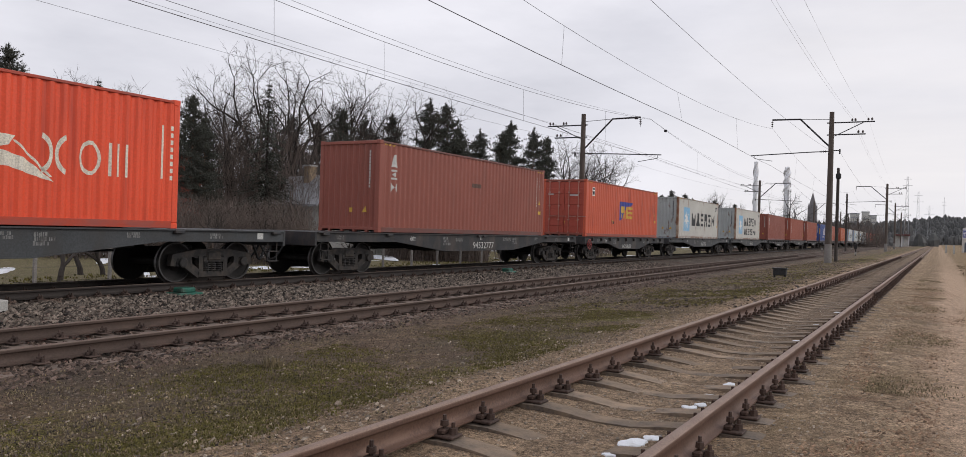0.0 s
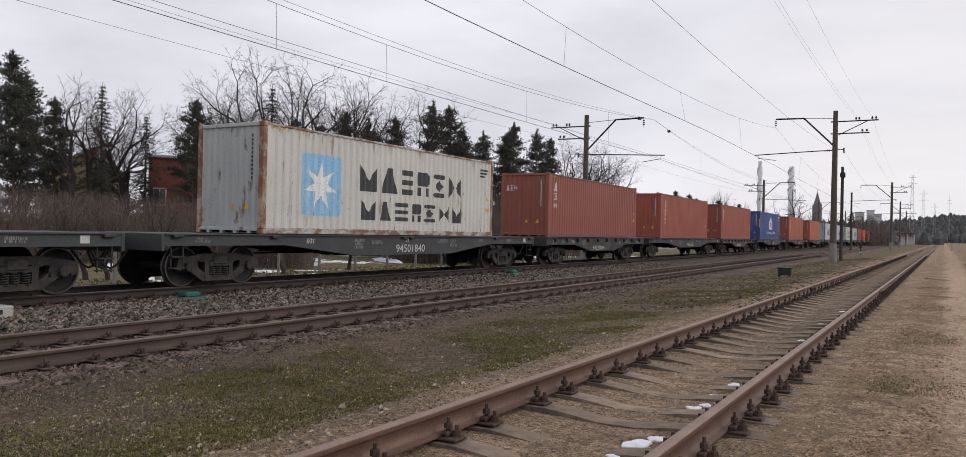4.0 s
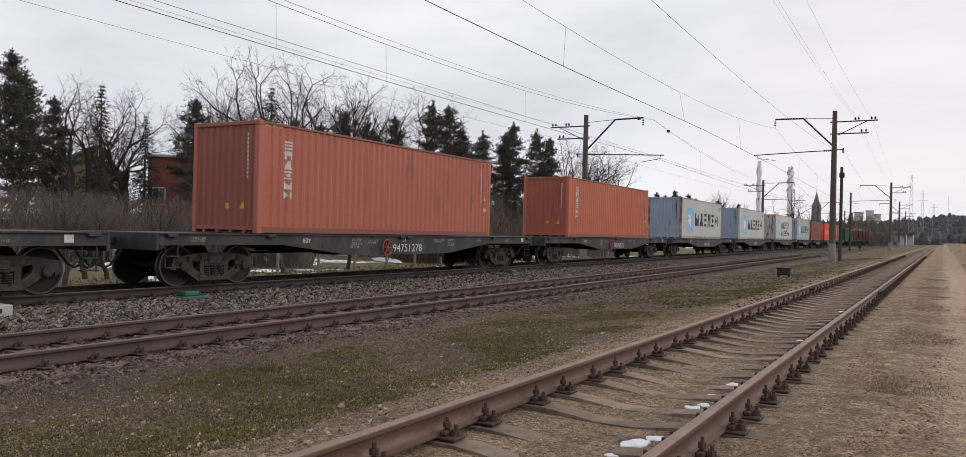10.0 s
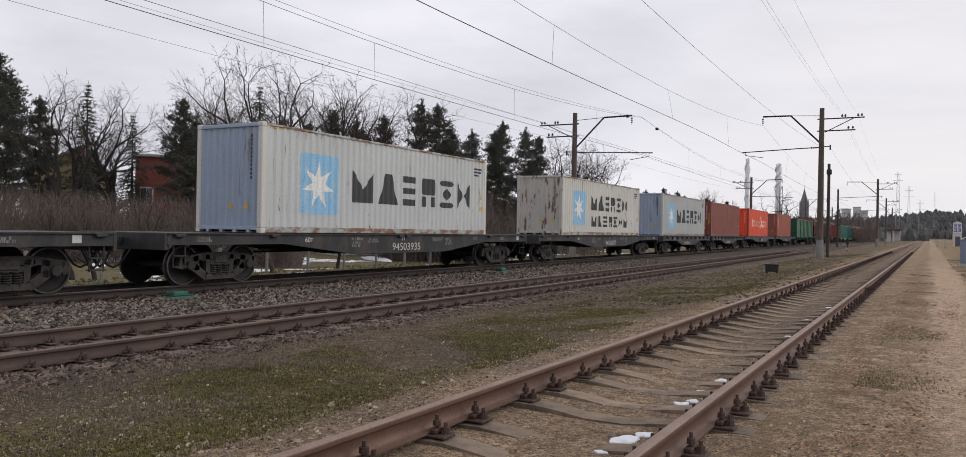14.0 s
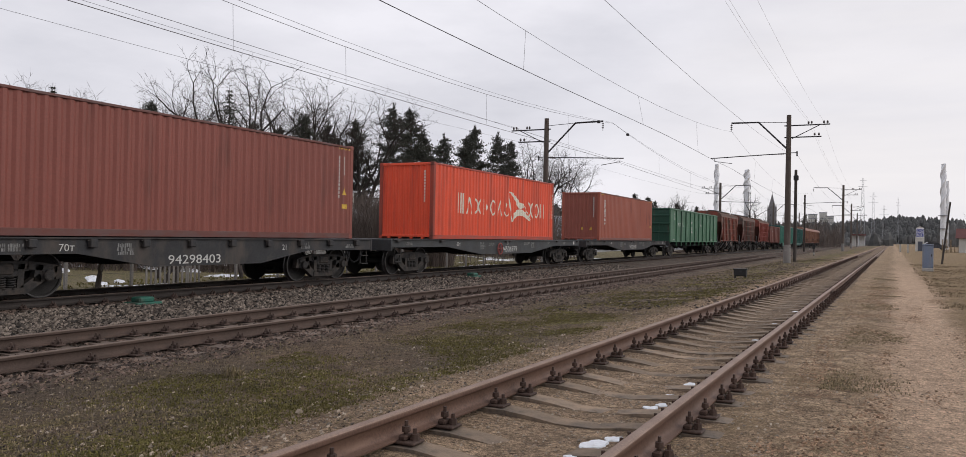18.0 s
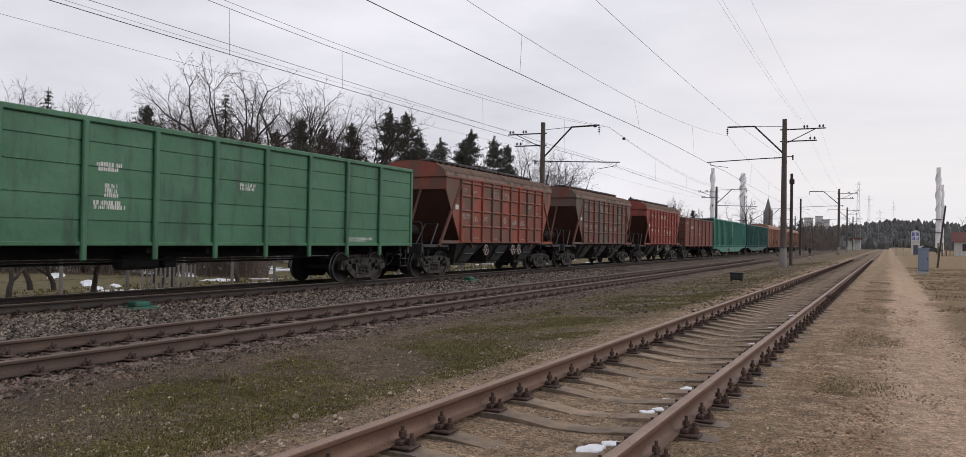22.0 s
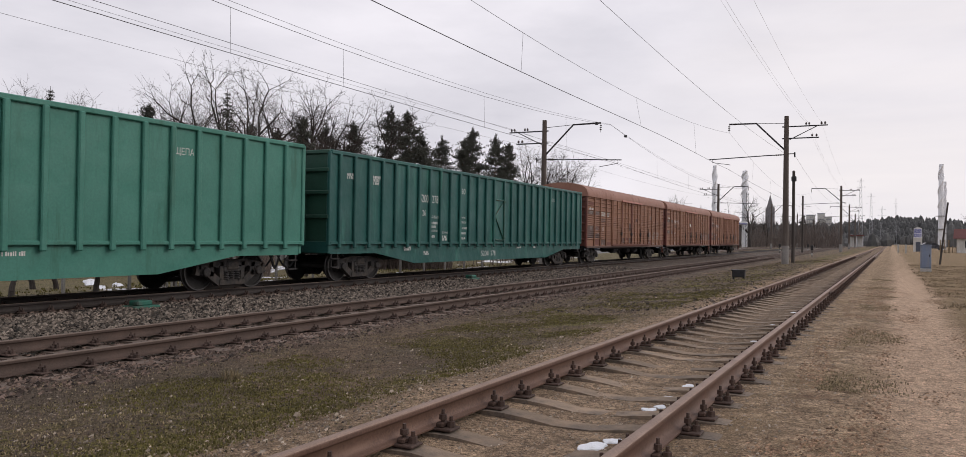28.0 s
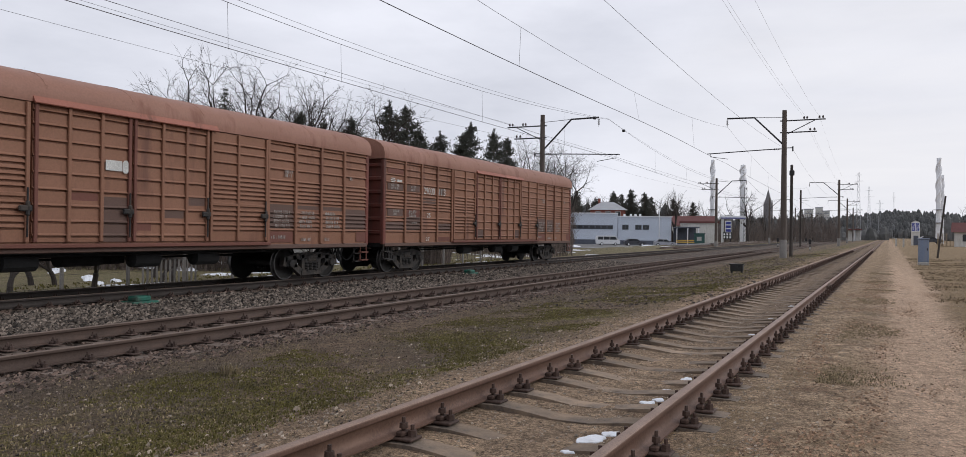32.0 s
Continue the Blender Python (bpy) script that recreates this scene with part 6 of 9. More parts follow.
        g = Build().add([(1.4, yc - 0.5, 1.2), (1.4, yc + 0.5, 1.2), (0.98, yc + 0.42, 0.56), (0.98, yc - 0.42, 0.56), (1.46, yc - 0.5, 1.17), (1.46, yc + 0.5, 1.17), (1.03, yc + 0.42, 0.53), (1.03, yc - 0.42, 0.53)],
                        [(0, 1, 2, 3), (7, 6, 5, 4), (0, 4, 5, 1), (1, 5, 6, 2), (2, 6, 7, 3), (3, 7, 4, 0)])
        part("cover_plate", g, STEELGY, o, "grey bolted cover plate")
        part("plate_bar", Build().tube((1.3, yc - 0.4, 0.86), (1.3, yc + 0.4, 0.86), 0.025, 0.025, 6), STEELGY, o)
    for y in (-1.72, 1.04, 1.69):
        part("valve_wheel", cached(("hw", seed != 20), lambda: handwheel_mesh(LETTERWORN if seed != 20 else BOGIE, 0.21)), None, w, "spoked valve wheel", at=pose(1.5, y, 1.0))
    frame_and_running(w, 6.9, 5.3, dark)
    x = hw + 0.024
    ink = LETTER if seed == 21 else LETTERWORN
    cut = 4 if seed == 21 else 3
    painted("wagon_number", lettering(number[:cut], -1.24, 3.2, 0.19 * cut, 0.28), ink, w, x)
    painted("wagon_number", lettering(number[cut:], -0.32, 3.2, 0.18 * (8 - cut), 0.28), ink, w, x)
    scribbles(w, spots, x, seed, ink)
    prng = random.Random(seed)
    painted("hazard_plate", flat_shapes([[(-4.62, 3.05), (-4.52, 2.93), (-4.42, 3.05), (-4.52, 3.17)]]), LETTER, w, x)
    painted("hazard_plate", flat_shapes([rect(-4.6, -4.34, 2.6, 2.78)]), LETTER, w, x)
    for q in ((-0.86, 0.08, 3.04, 3.42), (-3.42, -2.8, 3.14, 3.44), (-3.42, -2.8, 1.96, 2.22), (-2.55, -1.95, 1.98, 2.2), (-1.62, -1.0, 1.96, 2.22), (1.1, 1.75, 1.95, 2.2), (2.0, 2.6, 1.95, 2.2), (-3.45, -2.7, 1.32, 1.5))[:0 if seed == 21 else 8]:
        j = prng.uniform(-0.04, 0.04)
        painted("paint_patch", flat_shapes([rect(q[0] + j, q[1] + 2 * j, q[2], q[3] + j)]), P_PATCHR, w, x - 0.003)
    MOVING.append((w, y_mid, 0.0))


SPOTS = [(-4.0, 3.32, 0.4, 0.14, 2), (-3.1, 3.3, 0.45, 0.12, 1), (2.5, 2.9, 0.5, 0.18, 2), (-4.05, 2.25, 0.75, 0.2, 2), (-3.1, 2.15, 0.5, 0.24, 2), (-2.1, 2.2, 0.5, 0.2, 2), (-0.2, 2.15, 0.4, 0.26, 3), (0.75, 2.1, 0.6, 0.24, 3), (1.65, 2.1, 0.6, 0.24, 3), (3.5, 2.55, 0.24, 0.2, 2), (-3.1, 1.44, 0.7, 0.08, 1), (-1.2, 1.44, 0.5, 0.06, 1), (1.6, 1.44, 0.7, 0.06, 1)]
hopper(354.79, P_HOPPER, "95407264", STEELDK, SPOTS, 19, "grimy red-brown grain hopper wagon with arched roof")
hopper(369.3, P_HOPGREY, "95456732", STEELDK, SPOTS, 20, "very grimy grey-brown grain hopper wagon")
hopper(384.17, P_HOPRED, "95843867", STEELDK, SPOTS, 21, "repainted red grain hopper wagon")


# -- covered box cars --
def box_car(y_mid, number, seed, label):
    w = thing("box_car", MAIN @ pose(T2, y_mid, T2Z), label, "box car", "goods wagons of the train")
    half, hw, z0, z1 = 8.87, 1.53, 1.05, 3.96
    fields = [-half, -7.63, -6.53, -5.40, -4.28]
    right = [4.28, 5.40, 6.53, 7.63, half]
    post_y = fields[1:] + right[:-1]
    tight = (1.43, 1.54, 1.67, 1.79, 1.91, 2.22, 2.33, 2.44, 2.55, 2.67, 2.79, 3.1, 3.36, 3.58, 3.78)
    wide = (1.28, 1.56, 1.87, 2.19, 2.51, 2.83, 3.15, 3.45, 3.72)

    def field(a, c, z_a, z_b, s, proud=0.0, ribs=tight):
        """One pressed sheet with lying ribs, each hollow below its lip."""
        o = hw + proud
        pr = [(s * (o - 0.06), z_a), (s * o, z_a)]
        for z in ribs:
            if z_a + 0.03 < z < z_b - 0.06:
                pr += [(s * o, z - 0.045), (s * (o - 0.03), z - 0.038), (s * (o - 0.03), z - 0.004), (s * (o + 0.032), z + 0.0), (s * (o + 0.032), z + 0.014), (s * (o + 0.006), z + 0.05)]
        pr += [(s * o, z_b), (s * (o - 0.06), z_b)]
        return Build().prism(pr, "y", a, c)

    for s in (-1, 1):
        for a, c in list(zip(fields, fields[1:])) + list(zip(right, right[1:])):
            part("wall_panel", field(a, c, z0, z1, s), P_BOX, w)
        part("wall_panel", Build().box(min(s * (hw - 0.03), s * hw), max(s * (hw - 0.03), s * hw), -4.28, 4.28, z0, z1), P_BOX, w)
        for y in post_y:
            x0, x1 = sorted((s * hw, s * (hw + 0.075)))
            part("post", Build().box(x0, x1, y - 0.05, y + 0.05, z0, z1 - 0.05, 0.015), P_BOX, w)
        for a, c, uprights, ribs in ((-4.22, -2.34, (-4.17, -3.22, -2.39), tight), (-2.28, -0.05, (-2.22, -1.52, -0.78, -0.1), wide), (-0.01, 2.16, (0.04, 0.79, 1.48, 2.11), wide), (2.2, 4.22, (2.25, 3.15, 4.17), tight)):
            d = part("sliding_door", field(a, c, z0 + 0.1, z1 - 0.12, s, 0.045, ribs), P_BOX, w, "ribbed sliding door")
            for k, y in enumerate(uprights):
                x0, x1 = sorted((s * (hw + 0.045), s * (hw + 0.105)))
                part("door_post", Build().box(x0, x1, y - 0.04, y + 0.04, z0 + 0.1, z1 - 0.12, 0.012), P_PATCHR if y in (-2.22, -0.1, 0.04) else P_BOX, d)
            lock = Build()
            x0, x1 = sorted((s * (hw + 0.09), s * (hw + 0.16)))
            e = c if c < 3 else c - 0.05
            lock.box(x0, x1, e - 0.24, e + 0.02, 1.74, 1.86, 0.02)
            lock.box(x0, x1, e - 0.1, e - 0.02, 1.66, 1.94, 0.02)
            lock.tube((s * (hw + 0.12), e - 0.06, 1.25), (s * (hw + 0.12), e - 0.06, 2.2), 0.018, 0.018, 6)
            part("door_lock", lock, BOGIE, d)
        x0, x1 = sorted((s * (hw + 0.0), s * (hw + 0.15)))
        part("door_rail", Build().box(x0, x1, -4.3, 4.3, z0 - 0.02, z0 + 0.06, 0.012), P_PATCHR, w)
        part("door_hood", Build().prism([(s * (hw + 0.05), z1 - 0.06), (s * (hw + 0.15), z1 - 0.13), (s * (hw + 0.165), z1 - 0.11), (s * (hw + 0.08), z1 + 0.02)], "y", -2.3, 2.4), P_HOOD, w, "battered door hood")
        part("bottom_rail", Build().box(s * hw - 0.05, s * hw + 0.05, -half, half, z0 - 0.12, z0, 0.015), P_PATCH, w)
    for s in (-1, 1):
        o = s * half
        pr = [(o - s * 0.06, z0), (o, z0)]
        for k in range(6):
            z = z0 + 0.35 + 0.45 * k
            pr += [(o, z - 0.08), (o + s * 0.07, z - 0.04), (o + s * 0.07, z + 0.04), (o, z + 0.08)]
        pr += [(o, z1), (o - s * 0.06, z1)]
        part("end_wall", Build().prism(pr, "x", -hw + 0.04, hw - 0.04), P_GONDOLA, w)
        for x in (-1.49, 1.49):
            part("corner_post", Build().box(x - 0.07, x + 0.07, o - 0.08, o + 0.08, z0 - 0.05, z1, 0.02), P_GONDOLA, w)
    prof = [(hw + 0.075, z1 - 0.1), (hw + 0.085, z1 + 0.06)] + arch(hw + 0.07, z1 + 0.08, 4.66, 14)[1:-1] + [(-hw - 0.085, z1 + 0.06), (-hw - 0.075, z1 - 0.1)]
    part("roof", Build().prism(prof, "y", -half - 0.12, half + 0.12), P_BOXROOF, w, "rounded sheet roof", smooth=True)
    for k in range(9):
        part("roof_seam", cached("roof_seam", lambda: Build().prism(arch(hw + 0.075, z1 + 0.08, 4.668, 14), "y", -0.02, 0.02).mesh("roof_seam", P_BOXROOF)), None, w, at=pose(0, -8 + 2 * k, 0))
    for k, y in enumerate((-half + 0.14, half - 0.14)):
        st = Build()
        for dy in (-0.16, 0.16):
            st.tube((1.52, y + dy, 0.5), (1.52, y + dy, 1.0), 0.022, 0.022, 6)
        for z in (0.5, 0.75):
            st.box(1.44, 1.6, y - 0.18, y + 0.18, z, z + 0.035)
        part("ladder_step", st, P_PATCHR if k else BOGIE, w)
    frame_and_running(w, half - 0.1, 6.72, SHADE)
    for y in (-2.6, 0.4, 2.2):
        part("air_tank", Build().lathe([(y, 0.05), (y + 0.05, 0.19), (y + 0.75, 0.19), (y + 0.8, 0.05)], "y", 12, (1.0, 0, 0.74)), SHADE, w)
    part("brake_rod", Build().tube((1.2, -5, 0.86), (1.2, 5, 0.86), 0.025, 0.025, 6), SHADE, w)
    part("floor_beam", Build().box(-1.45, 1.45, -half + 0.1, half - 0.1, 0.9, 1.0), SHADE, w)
    x = hw + 0.026
    words(w, number[:5], -6.38, 2.8, 0.78, 0.25, x + 0.012)
    words(w, number[5:], -5.3, 2.8, 0.5, 0.25, x + 0.012)
    words(w, "25", -6.15, 1.96, 0.26, 0.16, x + 0.01, "load_mark")
    words(w, "27", -6.2, 1.1, 0.26, 0.13, x + 0.01, "load_mark")
    emblem = [rect(-8.5, -8.28, 3.22, 3.25), rect(-8.55, -8.22, 3.16, 3.19), rect(-8.5, -8.3, 3.1, 3.13), rect(-8.14, -7.84, 3.13, 3.21)]
    painted("owner_emblem", flat_shapes(emblem), LETTER, w, x + 0.01)
    for q in ((-8.7, -7.75, 2.84, 3.06), (-7.5, -6.65, 2.84, 3.06), (-6.4, -5.5, 2.46, 2.64), (-8.7, -7.75, 1.96, 2.2), (-5.3, -4.9, 2.84, 3.06)):
        painted("paint_patch", flat_shapes([rect(*q)]), P_PATCH, w, x - 0.003)
    for q in ((-7.5, -6.65, 1.95, 2.2), (4.35, 5.3, 1.1, 1.4), (8.3, 8.8, 1.1, 1.4), (-8.7, -7.75, 3.4, 3.56), (-5.3, -4.4, 1.1, 1.25)):
        painted("paint_patch", flat_shapes([rect(*q)]), P_PATCHR, w, x - 0.003)
    scribbles(w, [(-8.55, 2.86, 0.6, 0.2, 2), (-8.4, 1.98, 0.45, 0.2, 2), (-7.3, 2.86, 0.5, 0.2, 2), (-7.4, 1.95, 0.6, 0.24, 3), (-7.2, 1.72, 0.4, 0.07, 1), (4.5, 1.5, 0.75, 0.5, 4), (5.55, 1.5, 0.8, 0.5, 4), (6.7, 1.5, 0.75, 0.5, 4), (4.9, 2.9, 0.4, 0.2, 2), (5.6, 1.12, 0.6, 0.12, 1), (6.7, 1.12, 0.3, 0.12, 1), (4.4, 1.2, 0.6, 0.1, 1), (7.9, 2.95, 0.2, 0.2, 1)], x + 0.008, seed, LETTERWORN)
    repaint = {26: ((4.34, 5.34, 1.45, 2.14, 0), (5.46, 6.47, 1.9, 2.14, 0), (6.59, 7.57, 1.9, 2.14, 0), (7.69, 8.8, 1.45, 2.1, 0), (4.34, 5.34, 1.1, 1.4, 1), (-0.74, -0.12, 1.15, 2.1, 0), (-1.45, -0.85, 1.9, 2.15, 1), (0.06, 0.5, 1.3, 1.56, 1), (0.85, 1.42, 1.58, 1.86, 0), (1.54, 2.06, 1.9, 2.25, 0)),
               25: ((-8.8, -7.7, 1.45, 2.1, 0), (-7.57, -6.6, 1.45, 1.75, 0), (-7.57, -6.6, 1.1, 1.42, 1), (-6.47, -5.47, 1.1, 1.4, 0), (-2.16, -1.58, 1.2, 1.55, 0), (-1.46, -0.84, 1.3, 1.6, 1), (-0.72, -0.16, 1.2, 1.55, 0), (-0.72, -0.16, 1.9, 2.5, 0), (0.85, 1.42, 2.5, 2.85, 0)),
               27: ((-8.8, -7.7, 1.45, 1.75, 0), (-7.57, -6.6, 1.45, 2.1, 0), (-5.34, -4.34, 1.45, 1.75, 0), (-2.16, -1.58, 1.2, 1.6, 0), (1.54, 2.06, 1.2, 1.6, 0), (5.46, 6.47, 1.5, 2.1, 0), (4.34, 5.34, 1.45, 2.14, 0))}[seed]
    for a, c, za, zb, tone in repaint:
        part("repainted_field", field(a, c, za, zb, 1, 0.049 if -4.3 < a < 4.2 else 0.004, wide if -2.3 < a < 2.2 else tight), (P_PATCH, P_PATCHR, P_BOXROOF)[tone], w)
    for y0, y1 in ((-4.22, -2.34), (2.2, 4.22)):
        part("door_beam", Build().box(hw + 0.05, hw + 0.1, y0, y1, 2.02, 2.1, 0.012), P_BOX, w)
    if seed == 26:
        painted("paper_poster", flat_shapes([rect(-0.7, -0.3, 2.66, 2.88), rounded(-0.29, -0.13, 2.62, 2.9, 0.05)]), LETTER, w, hw + 0.085)
    MOVING.append((w, y_mid, 0.0))


box_car(461.35, "29000627", 25, "brown covered box car with ribbed sides")
box_car(480.21, "29000973", 26, "brown covered box car with paper notice on its door")
box_car(498.96, "29000113", 27, "brown covered box car, the last of the train")


def motions():
    """The whole train rolls towards the camera and past it; the wheelsets turn with it."""
    for ob, y0, dz in MOVING:
        walk(ob, [(t, MAIN @ pose(T2, y0 - s, T2Z + dz)) for t, s in TRAVEL])
    ts, ss = [p[0] for p in TRAVEL], [p[1] for p in TRAVEL]
    first = WHEELS[0]
    walk(first, [(k / 30, pose(0, 0, 0, math.degrees(float(np.interp(k / 30, ts, ss)) / 0.475) % 360)) for k in range(961)])
    keys = first.animation_data
    for ws in WHEELS[1:]:
        ws.rotation_mode = "QUATERNION"
        data = ws.animation_data_create()
        data.action = keys.action
        data.action_slot = keys.action_slot


# ---- masts and wires of the overhead line ----
MAST = mat("mast_concrete", (0.105, 0.085, 0.072), (0.075, 0.06, 0.052), rough=0.9, big=0.8, fine=25, bump=0.3, stain=(0.16, 0.14, 0.125), stain_scale=(2, 2, 0.2), stain_size=2)
MASTB = mat("mast_base", (0.26, 0.25, 0.235), (0.18, 0.165, 0.155), rough=0.9, big=1.5, fine=30, bump=0.3)
IRON = mat("line_iron", (0.05, 0.05, 0.055), (0.035, 0.033, 0.035), rough=0.6, metal=0.5, big=4, fine=30)
WIRE = mat("wire_copper_dark", (0.075, 0.07, 0.075), (0.055, 0.05, 0.055), rough=0.5, metal=0.6, big=2, fine=20, bump=0)
PORC = mat("insulator_brown", (0.06, 0.04, 0.035), (0.04, 0.03, 0.03), rough=0.25, big=6, fine=30, bump=0)


def pin_insulator():
    b = Build()
    b.tube((0, 0, 0), (0, 0, 0.1), 0.012, 0.012, 6)
    b.lathe([(0.06, 0.05), (0.09, 0.075), (0.13, 0.06), (0.15, 0.075), (0.2, 0.05), (0.24, 0.03)], "z", 10)
    return b.mesh("insulator", PORC, True)


def disc_string(p, q):
    b = Build()
    p, q = Vector(p), Vector(q)
    for k in range(3):
        a = p.lerp(q, 0.2 + 0.22 * k)
        c = p.lerp(q, 0.2 + 0.22 * k + 0.1)
        b.tube(a, c, 0.09, 0.04, 10)
    b.tube(p, q, 0.015, 0.015, 6)
    return b


def mast(x, y, zb, top, s, arm, feeders, label):
    """s: +1 carries its arm towards +x, -1 towards -x. arm: metres from the mast to the wires."""
    m = thing("catenary_mast", MAIN @ pose(x, y, zb), label, "catenary mast", "masts along the main line")
    h = top - zb
    part("shaft", Build().lathe([(1.2 + (h - 1.2) * k / 6, 0.225 - 0.07 * k / 6) for k in range(7)], "z", 14), MAST, m, smooth=True)
    part("foot", Build().tube((0, 0, -0.6), (0, 0, 1.25), 0.26, 0.24, 14), MASTB, m, "pale concrete foot", smooth=True)
    z_s, z_t = h - 2.4, h - 0.42
    b = Build()
    b.pipe([(s * 0.12, 0, z_s), (s * arm * 0.52, 0, z_t), (s * arm, 0, z_t + 0.03)], 0.06, 8)
    part("bracket_arm", b, IRON, m, "dark bent steel bracket arm")
    part("tie_rod", Build().tube((s * arm * 0.52, 0, z_t), (s * 0.1, 0, z_t - 0.1), 0.018, 0.018, 6), IRON, m)
    part("insulator_string", disc_string((s * arm, 0, z_t), (s * arm, 0, z_t - 0.62)), PORC, m)
    zc = h - 2.75
    b = Build()
    b.pipe([(s * 0.15, 0, zc), (s * arm * 0.35, 0, zc - 0.03), (s * arm * 1.36, 0, zc - 0.2)], 0.035, 6)
    b.pipe([(s * arm * 1.30, 0, zc - 0.2), (s * arm * 1.30, 0, zc - 0.42), (s * arm * 0.98, 0, zc - 0.62)], 0.02, 6)
    part("steady_arm", b, IRON, m)
    part("arm_insulator", disc_string((s * 0.2, 0, zc), (s * 0.85, 0, zc - 0.02)), PORC, m)
    f = -s
    if feeders:
        for z, reach, pins in ((h - 0.76, 2.7, (1.3, 1.5, 2.3, 2.53)), (h - 1.6, 2.15, (1.7, 1.98))):
            part("cross_arm", Build().box(min(-0.3 * f, f * reach), max(-0.3 * f, f * reach), -0.04, 0.04, z - 0.04, z + 0.04, 0.01), IRON, m)
            for p in pins:
                part("insulator", cached("pin", pin_insulator), None, m, at=pose(f * p, 0, z + 0.03))
        part("arm_brace", Build().tube((f * 0.2, 0, h - 1.7), (f * 2.0, 0, h - 0.8), 0.03, 0.03, 6), IRON, m)
    b = Build()
    b.tube((f * 0.1, 0, h - 2.7), (f * 0.6, 0, h - 2.7), 0.03, 0.03, 6)
    b.tube((f * 0.57, 0, h - 2.95), (f * 0.57, 0, h - 2.6), 0.05, 0.05, 8)
    part("side_bracket", b, IRON, m)
    return m


mast(-5.65, 59.2, -0.32, 10.18, -1, 3.95, True, "dark concrete catenary mast beside the siding")
mast(-20.7, 50.5, -0.9, 9.47, 1, 4.1, True, "dark concrete catenary mast behind the goods train")
mast(-4.75, 137.0, -0.32, 10.3, -1, 4.4, True, "distant concrete catenary mast")
mast(-20.4, 117.0, -0.9, 9.5, 1, 4.2, True, "distant concrete catenary mast")
for yy in (205, 270, 340):
    mast(-5.3, yy, -0.3, 10.3, -1, 4.2, yy < 300, "distant concrete catenary mast")
    mast(-20.4, yy - 22, -0.5, 9.6, 1, 4.2, False, "distant concrete catenary mast")


def spans(knots, x_of, low, high, rad, sag_at=None):
    """A hanging wire over the given supports."""
    pts = []
    for (a, b) in zip(knots, knots[1:]):
        n = 16 if a < 100 else 6
        for k in range(n):
            t = k / n
            y = a + (b - a) * t
            z = high - (high - low) * (1 - (2 * t - 1) ** 2)
            pts.append((x_of(y), y, z))
    pts.append((x_of(knots[-1]), knots[-1], high))
    b = Build()
    b.pipe(pts, rad, 5)
    return b


ALUWIRE = mat("wire_aluminium", (0.4, 0.4, 0.41), (0.33, 0.33, 0.34), rough=0.5, metal=0.4, big=1, fine=10, bump=0)


